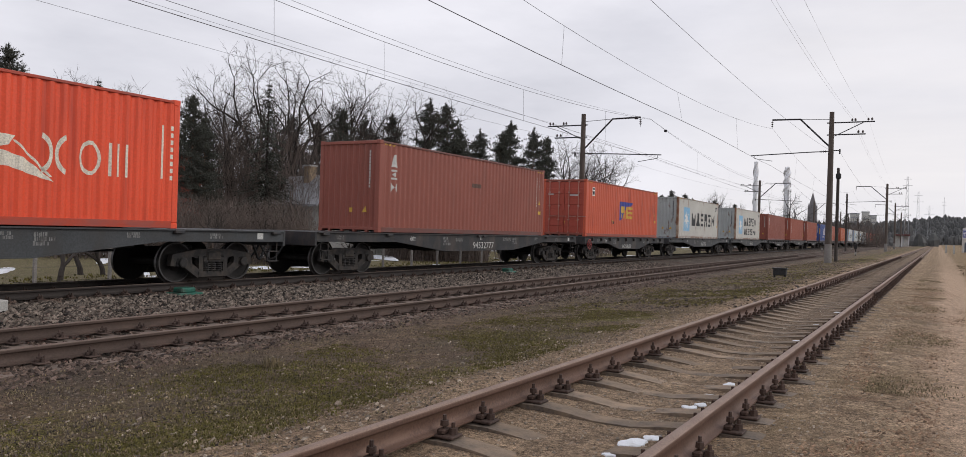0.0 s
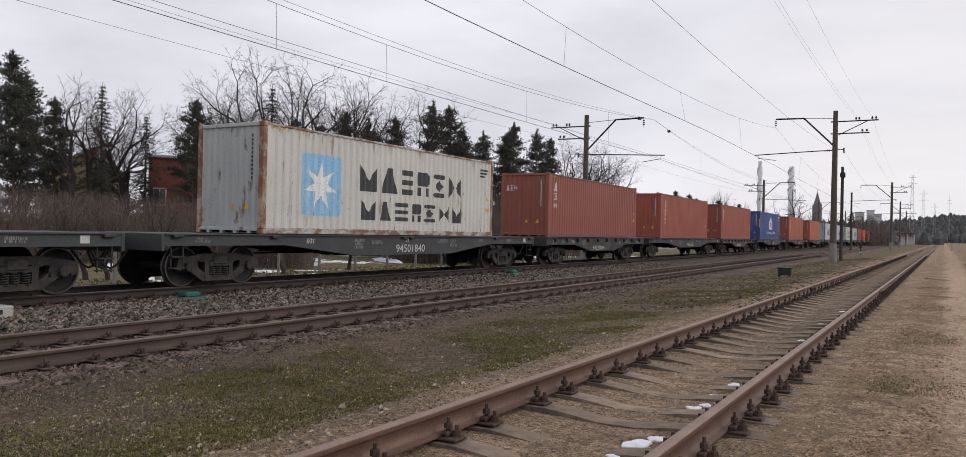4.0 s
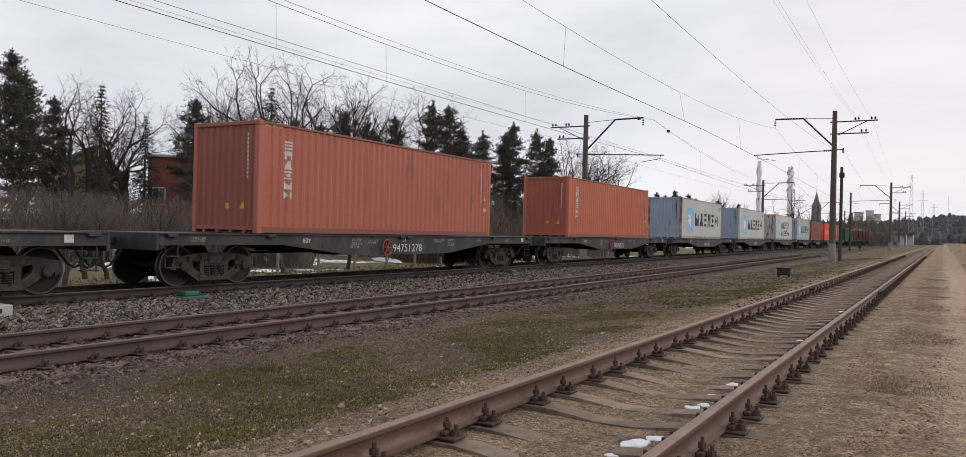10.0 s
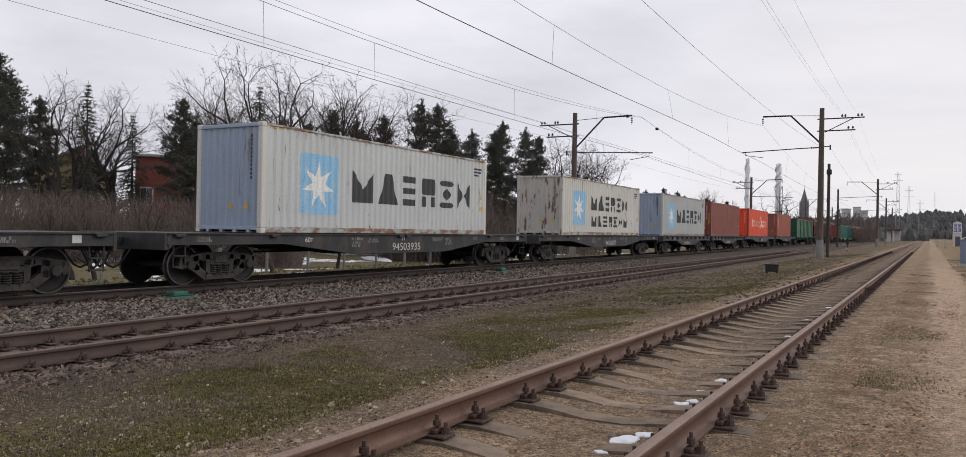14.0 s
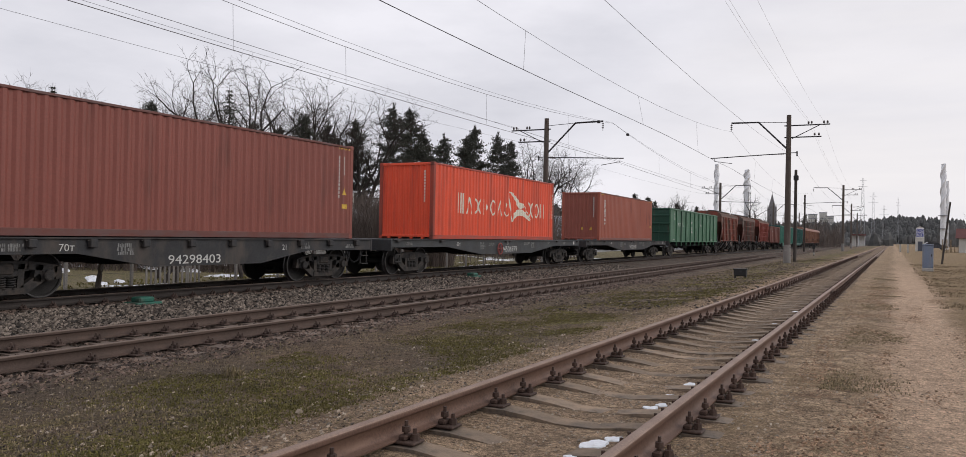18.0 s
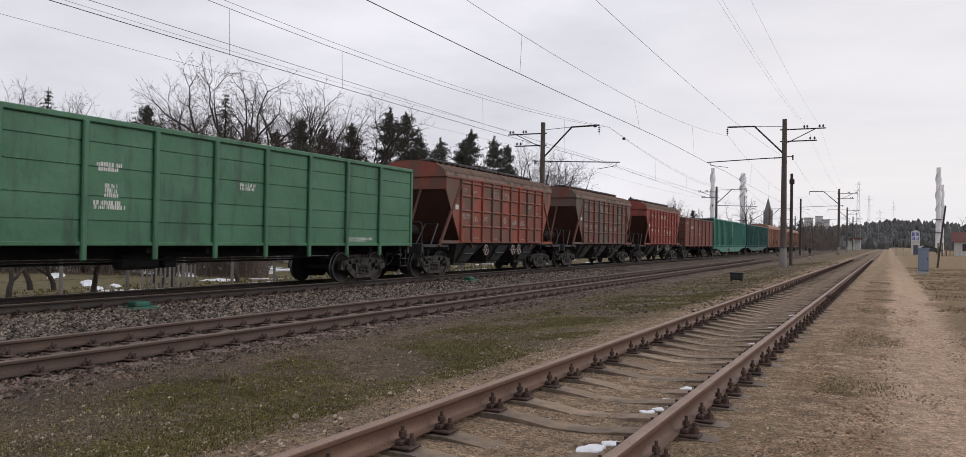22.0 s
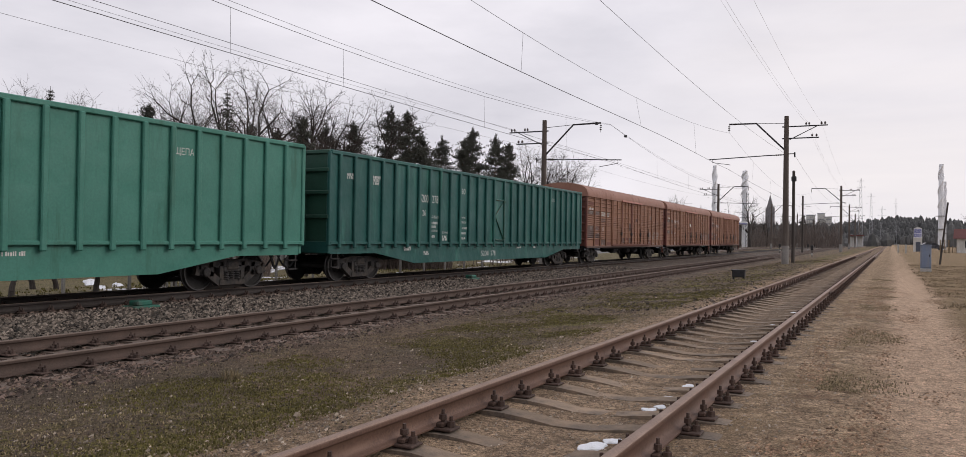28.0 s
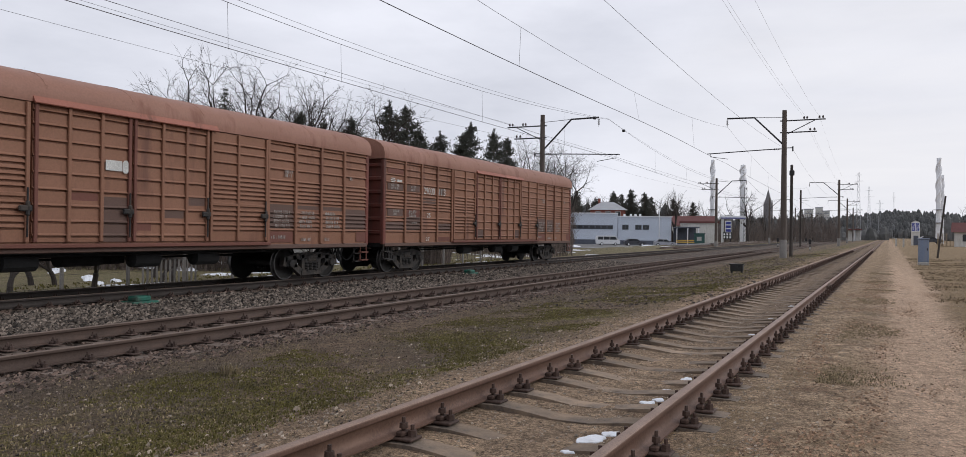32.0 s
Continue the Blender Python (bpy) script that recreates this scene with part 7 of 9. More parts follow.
def overhead():
    o = thing("overhead_line", MAIN.copy(), "dark contact wires, carrying cables and feeders over the tracks", "overhead line", kind="structure")
    k1 = [-11, 59.2, 137, 205, 270, 340]
    k2 = [-10, 50.5, 117, 183, 248, 318]
    zig1 = lambda y: M1 - 0.13 + 0.42 * math.exp(-((y - 38) / 13) ** 2)
    part("contact_wire", spans([-60] + k1, zig1, 6.25, 6.5, 0.011), WIRE, o)
    part("carrying_cable", spans([-60] + k1, lambda y: M1, 7.42, 9.15, 0.0065), WIRE, o)
    part("contact_wire", spans([-60] + k2, lambda y: -15.85 + 0.1 * math.sin(y * 0.05), 6.15, 6.4, 0.01), WIRE, o)
    part("contact_wire", spans([-60] + k2, lambda y: -15.75, 6.42, 6.48, 0.007), WIRE, o)
    part("carrying_cable", spans([-60] + k2, lambda y: -15.9, 7.42, 8.9, 0.008), WIRE, o)
    part("carrying_cable", spans([-60] + k2, lambda y: -15.95, 7.62, 8.95, 0.006), WIRE, o)
    for x, lo, hi in ((-4.35, 8.75, 9.62), (-4.2, 8.73, 9.62), (-3.35, 8.6, 9.62)):
        part("feeder_wire", spans([-60] + k1, lambda y, x=x: x, lo, hi, 0.0036), ALUWIRE, o, "thin pale aluminium wire")
    part("feeder_wire", spans([-60] + k1[:2], lambda y: -5.86, 6.86, 7.6, 0.006), WIRE, o)
    part("feeder_wire", spans(k1[1:], lambda y: -5.15, 6.5, 7.5, 0.006), WIRE, o)
    for x, lo, hi in ((-23.1, 8.6, 8.95), (-22.7, 7.5, 7.9)):
        part("feeder_wire", spans([-60] + k2, lambda y, x=x: x, lo, hi, 0.006), WIRE, o)
    def height(knots, low, high, y):
        for a, b in zip(knots, knots[1:]):
            if a <= y <= b:
                t = (y - a) / (b - a)
                return high - (high - low) * (1 - (2 * t - 1) ** 2)
        return low
    for y in (9.0, 21.5, 34.0, 46.5, 72, 85, 98, 111, 124):
        part("dropper", Build().tube((M1, y, height(k1, 7.42, 9.15, y)), (zig1(y), y, height(k1, 6.25, 6.5, y)), 0.005, 0.005, 4), WIRE, o)
    for y in (4.0, 15.9, 21.0, 31.5, 42.0, 63, 75, 87, 99):
        part("dropper", Build().tube((-15.9, y, height(k2, 7.42, 8.9, y)), (-15.85, y, height(k2, 6.15, 6.4, y)), 0.005, 0.005, 4), WIRE, o)
    for y in (47.5, 54.0):
        b = Build()
        b.box(-16.0, -15.8, y - 0.1, y + 0.1, height(k2, 7.42, 8.9, y) - 0.12, height(k2, 7.42, 8.9, y) + 0.05, 0.03)
        part("wire_clamp", b, IRON, o)


overhead()

# ---- small fixtures on the ground ----
TIMBER = mat("post_timber", (0.06, 0.05, 0.045), (0.04, 0.034, 0.03), rough=0.95, big=1.5, fine=30, bump=0.4, stain=(0.1, 0.085, 0.075), stain_scale=(3, 3, 0.2))
BLACKBOX = mat("box_black_paint", (0.022, 0.022, 0.024), (0.015, 0.015, 0.016), rough=0.5, big=3, fine=30)
CABGREY = mat("cabinet_blue_grey", (0.17, 0.215, 0.30), (0.145, 0.18, 0.25), rough=0.55, big=1.2, fine=30, bump=0.05, stain=(0.22, 0.23, 0.26), stain_scale=(2, 2, 0.3))
COVERGREEN = mat("cover_green", (0.02, 0.12, 0.085), (0.015, 0.085, 0.06), rough=0.5, big=2, fine=25, stain=(0.09, 0.08, 0.065), stain_at=0.62)
TROUGH = mat("trough_dark", (0.04, 0.055, 0.045), (0.03, 0.038, 0.033), rough=0.7, big=2, fine=25)
PALEBOX = mat("pale_concrete", (0.42, 0.41, 0.38), (0.33, 0.32, 0.3), rough=0.85, big=2, fine=40, bump=0.2)


def track_box():
    m = thing("track_circuit_box", MAIN @ pose(-5.0, 33.6, -0.42), "black steel track box on short legs", "track box")
    part("body", Build().box(-0.25, 0.25, -0.15, 0.15, 0.14, 0.41, 0.025), BLACKBOX, m)
    part("lid", Build().box(-0.29, 0.29, -0.18, 0.18, 0.4, 0.45, 0.012), BLACKBOX, m)
    part("hinge", Build().tube((-0.2, 0.18, 0.41), (0.2, 0.18, 0.41), 0.015, 0.015, 8), BLACKBOX, m)
    part("latch", Build().box(-0.04, 0.04, -0.17, -0.15, 0.3, 0.42, 0.006), IRON, m)
    for x in (-0.2, 0.2):
        part("leg", Build().box(x - 0.04, x + 0.04, -0.06, 0.06, -0.12, 0.16), BLACKBOX, m)


def cabinet():
    m = thing("relay_cabinet", pose(1.58, 45.7, -0.3), "blue-grey steel relay cabinet on a pale concrete base", "cabinet")
    part("base", Build().box(-0.25, 0.25, -0.23, 0.23, -0.1, 0.26, 0.02), PALEBOX, m)
    part("body", Build().box(-0.24, 0.24, -0.22, 0.22, 0.255, 1.42, 0.02), CABGREY, m)
    part("roof", Build().box(-0.27, 0.27, -0.25, 0.25, 1.41, 1.47, 0.015), CABGREY, m)
    d = part("door", Build().box(-0.21, 0.21, -0.235, -0.22, 0.32, 1.36, 0.006), CABGREY, m)
    part("handle", Build().box(0.14, 0.18, -0.26, -0.232, 0.85, 0.98, 0.008), IRON, d)


def cover(x, y, turn=0.0):
    m = thing("point_cover", MAIN @ pose(x, y, -0.47, 0, 0, turn), "green painted sheet cover beside the rail", "cover", "green covers at the track")
    part("hood", Build().box(-0.16, 0.16, -0.2, 0.2, 0.05, 0.17, 0.03), COVERGREEN, m)
    part("foot_plate", Build().box(-0.24, 0.24, -0.34, 0.34, -0.1, 0.06, 0.02), COVERGREEN, m)


def line_post(x, y, h, lean, r, m0=None, head=False, label="dark weathered timber post"):
    m = thing("timber_post", (m0 or MAIN) @ pose(x, y, -0.3, 0, lean, 0), label, "post")
    part("shaft", Build().tube((0, 0, -0.6), (0, 0, h), r, r * 0.8, 10), TIMBER, m, smooth=True)
    if head:
        part("lamp_box", Build().box(-0.16, 0.2, -0.14, 0.14, h - 0.75, h - 0.35, 0.05), BLACKBOX, m)
        part("cap", Build().tube((0, 0, h), (0, 0, h + 0.08), r * 0.9, r * 0.5, 10), TIMBER, m)


track_box()
cabinet()
cover(-14.62, 12.1)
cover(-14.4, 27.6)
line_post(-5.55, 64.0, 6.9, 0, 0.13, head=True, label="dark timber post with a small lamp box")
line_post(-9.0, 118.0, 8.0, 0, 0.14)
line_post(2.98, 62.0, 4.4, 6.0, 0.07, Matrix(), label="leaning weathered timber post")
bx = thing("cable_box", MAIN @ pose(-14.27, 7.58, -0.5), "pale concrete cable box with a dark plate", "cable box")
part("body", Build().box(-0.2, 0.2, -0.3, 0.3, -0.05, 0.22, 0.02), PALEBOX, bx)
part("plate", Build().box(0.2, 0.215, -0.08, 0.1, 0.08, 0.16, 0.004), BLACKBOX, bx)
tr_ = thing("cable_trough", MAIN @ pose(-19.6, 13.4, -0.75), "dark green lidded cable trough", "cable trough")
part("body", Build().box(-0.25, 0.25, -0.55, 0.55, -0.1, 0.2, 0.02), TROUGH, tr_)
part("lid", Build().box(-0.28, 0.28, -0.6, 0.6, 0.19, 0.25, 0.012), PALEBOX, tr_)


# ---- trees ----
BARK = mat("bark_grey_brown", (0.048, 0.039, 0.034), (0.03, 0.025, 0.022), rough=0.95, big=1.0, fine=20, bump=0.4)
TWIG = mat("twigs_brown", (0.05, 0.039, 0.033), (0.034, 0.027, 0.023), rough=0.95, big=0.5, fine=10, bump=0)
PINEBARK = mat("pine_bark", (0.13, 0.075, 0.05), (0.07, 0.05, 0.04), rough=0.95, big=0.6, fine=15, bump=0.3)
NEEDLE = mat("pine_needles", (0.082, 0.084, 0.068), (0.052, 0.054, 0.045), rough=0.8, big=0.4, fine=8, bump=0, island=0.35)
BRUSH = mat("brush_stems", (0.135, 0.105, 0.09), (0.08, 0.063, 0.055), rough=0.95, big=0.3, fine=10, bump=0, island=0.3)


def plain_mesh(name, b, material):
    me = bpy.data.meshes.new(name)
    me.from_pydata(b.v, [], b.f)
    me.materials.append(material)
    return me


def bare_tree_meshes(seed, spread, last=5):
    """A trunk that parts into rising limbs; branches and fine twigs leave along their whole length and bend upwards."""
    rng = random.Random(seed)
    limbs, twigs = Build(), Build()
    reach = (4.0, 6.6, 3.6, 1.8, 1.1, 0.75)
    count = (0, 3, 4, 3, 2, 0, 0)
    sides = (9, 7, 5, 4, 3, 3, 3)

    def grow(p, d, length, r, level):
        if level == last:
            e = d.orthogonal().normalized() * 0.011
            f = d.cross(e)
            twigs.add([p + e, p - e * 0.5 + f * 0.87, p - e * 0.5 - f * 0.87, p + d * length], [(0, 1, 3), (1, 2, 3), (2, 0, 3)])
            return
        n = (5, 7, 5, 4, 3, 2)[level]
        r_end = r * (0.8 if level == 0 else 0.45)
        turn = rng.uniform(0, 6.28)
        left = count[level]
        for k in range(n):
            d = (d + Vector((rng.gauss(0, 0.12 + 0.03 * level), rng.gauss(0, 0.12 + 0.03 * level), (0.0, 0.03, 0.04, 0.02, 0.0, 0.0)[level]))).normalized()
            q = p + d * length / n
            ra, rb = r + (r_end - r) * k / n, r + (r_end - r) * (k + 1) / n
            (limbs if level < 3 else twigs).tube(p, q, max(ra, 0.009), max(rb, 0.007), sides[level], cap=False)
            p = q
            want = left * (k + 1) // n - left * k // n
            for _ in range(want if level else 0):
                if k == 0 and rng.uniform(0, 1) < 0.5:
                    continue
                turn += rng.uniform(1.9, 2.9)
                branch(p, d, level, rng.uniform(0.5, 1.15), turn, max(rb, 0.01) * rng.uniform(0.4, 0.62), rng.uniform(0.6, 1.1) * (1.1 - 0.55 * k / n))
        tips = rng.choice((3, 3, 4)) if level == 0 else 2
        for k in range(tips):
            turn += 6.28 / tips + rng.uniform(-0.4, 0.4)
            branch(p, d, level, rng.uniform(0.3, 0.85) if level else rng.uniform(0.2, 0.65), turn, r_end * rng.uniform(0.7, 0.9), rng.uniform(0.75, 1.1))

    def branch(p, d, level, tilt, turn, r, k):
        side = Matrix.Rotation(turn, 3, d) @ d.orthogonal().normalized()
        c = (d * math.cos(tilt * spread) + side * math.sin(tilt * spread)).normalized()
        grow(p, c, reach[level + 1] * k, r, level + 1)

    grow(Vector((0, 0, -0.3)), Vector((rng.uniform(-0.06, 0.06), rng.uniform(-0.06, 0.06), 1)).normalized(), reach[0], 0.42, 0)
    hs = sorted(v[2] for v in twigs.v)
    m = Matrix.Scale(15.0 / hs[int(len(hs) * 0.998)], 4)
    return plain_mesh("trunk", limbs.turned(m), BARK), plain_mesh("crown", twigs.turned(m), TWIG)


def needle_spray(b, c, d, size, rng):
    """A shoot with a brush of narrow needle blades."""
    d = Vector(d).normalized()
    u = d.orthogonal().normalized()
    a = Vector(c)
    for k in range(5):
        s = Matrix.Rotation(k * 1.257 + rng.uniform(0, 1), 3, d) @ u
        e = (d + s * rng.uniform(0.3, 1.1)).normalized()
        w = e.cross(d).normalized() * size * 0.085
        b.add([a - w * 1.3, a + w * 1.3, a + e * size], [(0, 1, 2)])


def pine_meshes(seed):
    rng = random.Random(seed)
    trunk, crown = Build(), Build()
    p, r = Vector((0, 0, -0.3)), 0.2
    axis = []
    for k in range(8):
        q = p + Vector((rng.gauss(0, 0.09), rng.gauss(0, 0.09), 1.95))
        trunk.tube(p, q, r, r * 0.82, 7, cap=False)
        axis.append(q)
        p, r = q, r * 0.82
    z, lean = (3.0, 5.2, 4.0)[seed % 3], rng.uniform(0, 6.28)
    while z < 15.2:
        f = (15.6 - z) / 12.6
        wide = (0.32 + 5.0 * f * (1 - 0.95 * max(0.0, f - 0.3))) * rng.uniform(0.82, 1.12)
        for _ in range(rng.choice((4, 5))):
            a = rng.uniform(0, 2 * math.pi)
            reach = wide * rng.uniform(0.35, 1.25) * (1 + 0.22 * math.cos(a - lean))
            k = min(int(z / 1.95), 7)
            base = Vector((axis[k].x, axis[k].y, z + rng.uniform(-0.2, 0.2)))
            tip = base + Vector((math.cos(a) * reach, math.sin(a) * reach, reach * rng.uniform(0.0, 0.42)))
            trunk.tube(base, tip, 0.035, 0.012, 3, cap=False)
            for _ in range(int(10 + 30 * reach)):
                t = rng.uniform(0.25, 1.05) ** 0.8
                sp = 0.15 + 0.26 * t * min(1.0, reach)
                c = base.lerp(tip, t) + Vector((rng.gauss(0, sp), rng.gauss(0, sp), rng.gauss(0.05, 0.13)))
                needle_spray(crown, c, (math.cos(a) + rng.gauss(0, 0.7), math.sin(a) + rng.gauss(0, 0.7), rng.gauss(0.6, 0.5)), rng.uniform(0.2, 0.36), rng)
        z += rng.uniform(0.3, 0.52)
    for _ in range(40):
        c = axis[-1] + Vector((rng.gauss(0, 0.1), rng.gauss(0, 0.1), rng.uniform(-1.3, 0.4)))
        needle_spray(crown, c, (rng.gauss(0, 0.6), rng.gauss(0, 0.6), 1), 0.36, rng)
    return plain_mesh("trunk", trunk, PINEBARK), plain_mesh("crown", crown, NEEDLE)


def spruce_meshes(seed):
    rng = random.Random(seed)
    trunk, crown = Build(), Build()
    trunk.tube((0, 0, -0.3), (0, 0, 15), 0.2, 0.015, 7, cap=False)
    z = 1.0
    while z < 14.7:
        reach = 0.08 + 0.27 * (15.0 - z) ** 0.92
        for _ in range(max(5, int(13 * (15.6 - z) / 14))):
            a = rng.uniform(0, 2 * math.pi)
            rr = reach * rng.uniform(0.45, 1.15)
            d = Vector((math.cos(a), math.sin(a), 0))
            n = max(2, int(rr / 0.17))
            for k in range(n + 1):
                t = (k + 0.4) / (n + 1)
                c = Vector((0, 0, z)) + d * rr * t + Vector((rng.gauss(0, 0.05), rng.gauss(0, 0.05), -0.42 * rr * t * t + 0.12 * rr * t ** 4 + rng.uniform(-0.06, 0.06)))
                needle_spray(crown, c, d + Vector((rng.gauss(0, 0.5), rng.gauss(0, 0.5), rng.uniform(-0.7, 0.2))), min(rng.uniform(0.2, 0.38), 0.1 + 0.14 * (15.3 - z)), rng)
        z += 0.33
    return plain_mesh("trunk", trunk, BARK), plain_mesh("crown", crown, NEEDLE)


def planted(kind, x, y, h, r, variant, turn, label):
    far = y > 100
    make = {"bare": lambda: bare_tree_meshes(11 + variant, (0.95, 0.8, 1.05)[variant % 3], 4 if far else 5), "pine": lambda: pine_meshes(31 + variant), "spruce": lambda: spruce_meshes(51 + variant)}[kind]
    trunk, crown = cached((kind, variant, far and kind == "bare"), make)
    t = thing("tree", pose(x, y, ground_z(x, y) - 0.05, 0, 0, turn), label, "tree", {"bare": "bare trees behind the line", "pine": "pines behind the line", "spruce": "spruces behind the line"}[kind])
    k = h / (15.0 if kind != "pine" else 15.6)
    w = k * {"pine": 0.84, "bare": 0.88, "spruce": 1.15}[kind]
    m = Matrix.Diagonal((w, w, k, 1))
    part("trunk", trunk, None, t, at=m)
    part("crown", crown, None, t, at=m)


TREES = [("pine", -54.9, 29.4, 13.1), ("pine", -51.0, 29.7, 9.8), ("bare", -48.8, 29.5, 10.9), ("bare", -50.7, 32.0, 11.2), ("spruce", -55.4, 36.0, 12.3), ("spruce", -46.9, 30.6, 6.6), ("bare", -49.6, 33.7, 10.5),
         ("bare", -51.8, 35.9, 10.8), ("spruce", -47.4, 34.1, 9.3), ("pine", -42.7, 34.7, 10.1), ("pine", -43.8, 36.5, 9.1), ("pine", -58.1, 31.3, 12.2), ("bare", -54.8, 46.7, 12.7),
         ("bare", -49.2, 44.0, 13.9), ("spruce", -43.2, 41.6, 12.5), ("bare", -46.6, 46.8, 15.7), ("bare", -45.9, 50.2, 16.1), ("bare", -47.7, 55.3, 15.5), ("pine", -43.0, 50.1, 11.5), ("bare", -46.9, 57.2, 14.5),
         ("bare", -46.6, 60.1, 14.2), ("pine", -47.7, 63.0, 12.9), ("bare", -43.7, 59.7, 15.2), ("pine", -42.7, 62.9, 14.4), ("pine", -42.8, 65.2, 14.3), ("pine", -42.7, 67.7, 12.5), ("pine", -43.4, 72.0, 12.6),
         ("pine", -41.2, 73.2, 12.5), ("pine", -41.1, 75.6, 14.0), ("pine", -38.9, 76.7, 13.5), ("pine", -38.4, 79.2, 12.7), ("bare", -39.0, 86.6, 13.3), ("bare", -37.7, 88.3, 14.3), ("bare", -36.3, 91.0, 13.2),
         ("bare", -57.0, 53.2, 13.9), ("pine", -51.6, 63.8, 13.0),
         ("bare", -55.0, 47.6, 12.2), ("bare", -54.2, 49.6, 12.8), ("bare", -57.6, 50.2, 13.0), ("pine", -54.8, 55.5, 12.0), ("pine", -52.2, 57.0, 11.6), ("spruce", -56.1, 51.3, 11.4),
         ("bare", 17.5, 152, 10.5), ("bare", 21, 160, 11.5), ("bare", 13.5, 190, 9.5), ("bare", -45.5, 184.5, 12.8), ("bare", -35.0, 227.3, 14.9), ("bare", -46.6, 190.2, 13.5), ("bare", -60, 205, 13), ("bare", -72, 195, 12), ("pine", -64, 196, 13.5), ("pine", -60, 198, 14), ("pine", -57, 200, 13.2), ("pine", -83, 214, 13.5), ("pine", -79, 210, 14.5), ("bare", -76, 220, 14), ("pine", -74, 226, 15), ("pine", -70, 222, 14), ("bare", -68, 230, 15), ("pine", -66, 236, 14.5), ("bare", -62, 238, 14), ("pine", -59, 240, 13.5), ("bare", -56, 235, 13), ("bare", -52, 242, 13), ("bare", -88, 205, 13),
         ("pine", -92, 215, 14), ("pine", -86, 228, 15), ("bare", -81, 226, 14), ("pine", -77, 218, 13), ("bare", -72, 216, 13), ("pine", -71, 234, 15), ("bare", -66, 222, 13), ("pine", -63, 230, 13.5), ("bare", -60, 226, 12.5), ("bare", -58, 246, 13), ("pine", -54, 244, 12.5), ("bare", -50, 230, 11.5), ("pine", -89, 222, 14), ("bare", -95, 226, 14), ("bare", -48, 250, 12), ("bare", -40, 262, 12), ("bare", -31, 270, 11), ("pine", -27, 290, 11), ("bare", -24, 300, 11), ("bare", -34, 255, 10)]
WORDS = {"bare": "tall bare deciduous tree with fine grey-brown twigs", "pine": "dark green pine with an irregular crown", "spruce": "narrow dark spruce with drooping branches"}
t_rng = random.Random(8)
for k, (kind, x, y, h) in enumerate(TREES):
    planted(kind, x, y, h, 0.75, k % (4 if kind == "bare" else 3 if kind == "pine" else 2), t_rng.uniform(0, 360), WORDS[kind])


def brushwood(name, label, n, place, h0, h1, seed, rad=0.016):
    """Bare bushes too fine to count: leaning stems, each with a few side shoots."""
    rng = random.Random(seed)
    b = Build()
    for _ in range(n):
        x, y = place(rng)
        z = ground_z(x, y) - 0.1
        h = rng.uniform(h0, h1)
        p = Vector((x, y, z))
        d = Vector((rng.gauss(0, 0.16), rng.gauss(0, 0.16), 1)).normalized()
        for k in range(3):
            q = p + d * h / 3
            b.tube(p, q, rad * (1 - 0.25 * k), rad * (0.8 - 0.25 * k), 3, cap=False)
            for _ in range(2):
                s = (d + Vector((rng.gauss(0, 0.6), rng.gauss(0, 0.6), 0.2))).normalized()
                b.tube(q, q + s * h * rng.uniform(0.12, 0.28), rad * 0.5, rad * 0.25, 3, cap=False)
            p, d = q, (d + Vector((rng.gauss(0, 0.16), rng.gauss(0, 0.16), 0.05))).normalized()
    return tagged(new(name, plain_mesh(name, b, BRUSH)), label, "bushes", kind="stuff")


def along(d0, d1, a0, a1):
    """Random places between two distances and two bearings (degrees left of +y)."""
    def f(rng):
        d, a = rng.uniform(d0, d1), radians(rng.uniform(a0, a1))
        return -d * math.sin(a), d * math.cos(a)
    return f


brushwood("thicket", "dense leafless grey-brown thicket in front of the trees", 4000, along(44, 52, 43, 66), 1.8, 3.4, 3, 0.016)
brushwood("tall_thicket", "tall leafless thicket beside the white house", 1800, along(54, 62, 30, 37.6), 2.5, 4.8, 9, 0.02)
brushwood("undergrowth", "tall bare undergrowth between the trunks of the wood", 3600, along(76, 100, 21, 49), 2.2, 5.4, 14, 0.026)
brushwood("saplings", "crowded thin bare saplings at the edge of the wood", 1200, along(60, 76, 40, 50.3), 4.5, 9.0, 21, 0.024)
brushwood("far_thicket", "leafless brown bushes along the far side of the yard", 3200, along(232, 300, 3, 30), 3.0, 7.5, 5, 0.06)
brushwood("bank_brush", "leafless bushes on the bank behind the tracks", 500, along(60, 85, 22, 42), 2.0, 4.0, 6, 0.02)

# young fruit trees, fence and planks in the gardens behind the line
for k, (x, y, h) in enumerate(((-26.2, 16.4, 3.0), (-29.8, 19.6, 3.3), (-29.2, 20.2, 3.0), (-26.4, 19.8, 3.2), (-26.7, 23.1, 2.8), (-27.0, 24.0, 3.1), (-27.5, 28.5, 3.0), (-26.0, 12.5, 2.9), (-28.0, 34.0, 3.2), (-30.5, 26.0, 3.4), (-27.0, 9.5, 3.0))):
    trunk, crown = cached("fruit", lambda: bare_tree_meshes(17, 0.62, 4))
    t = thing("fruit_tree", MAIN @ pose(x, y, -1.3, 0, 0, 70 * k), "small bare fruit tree in a garden", "tree", "garden fruit trees")
    s = h / 15
    m = Matrix.Diagonal((s * 1.3, s * 1.3, s, 1))
    part("trunk", trunk, None, t, at=m)
    part("crown", crown, None, t, at=m)

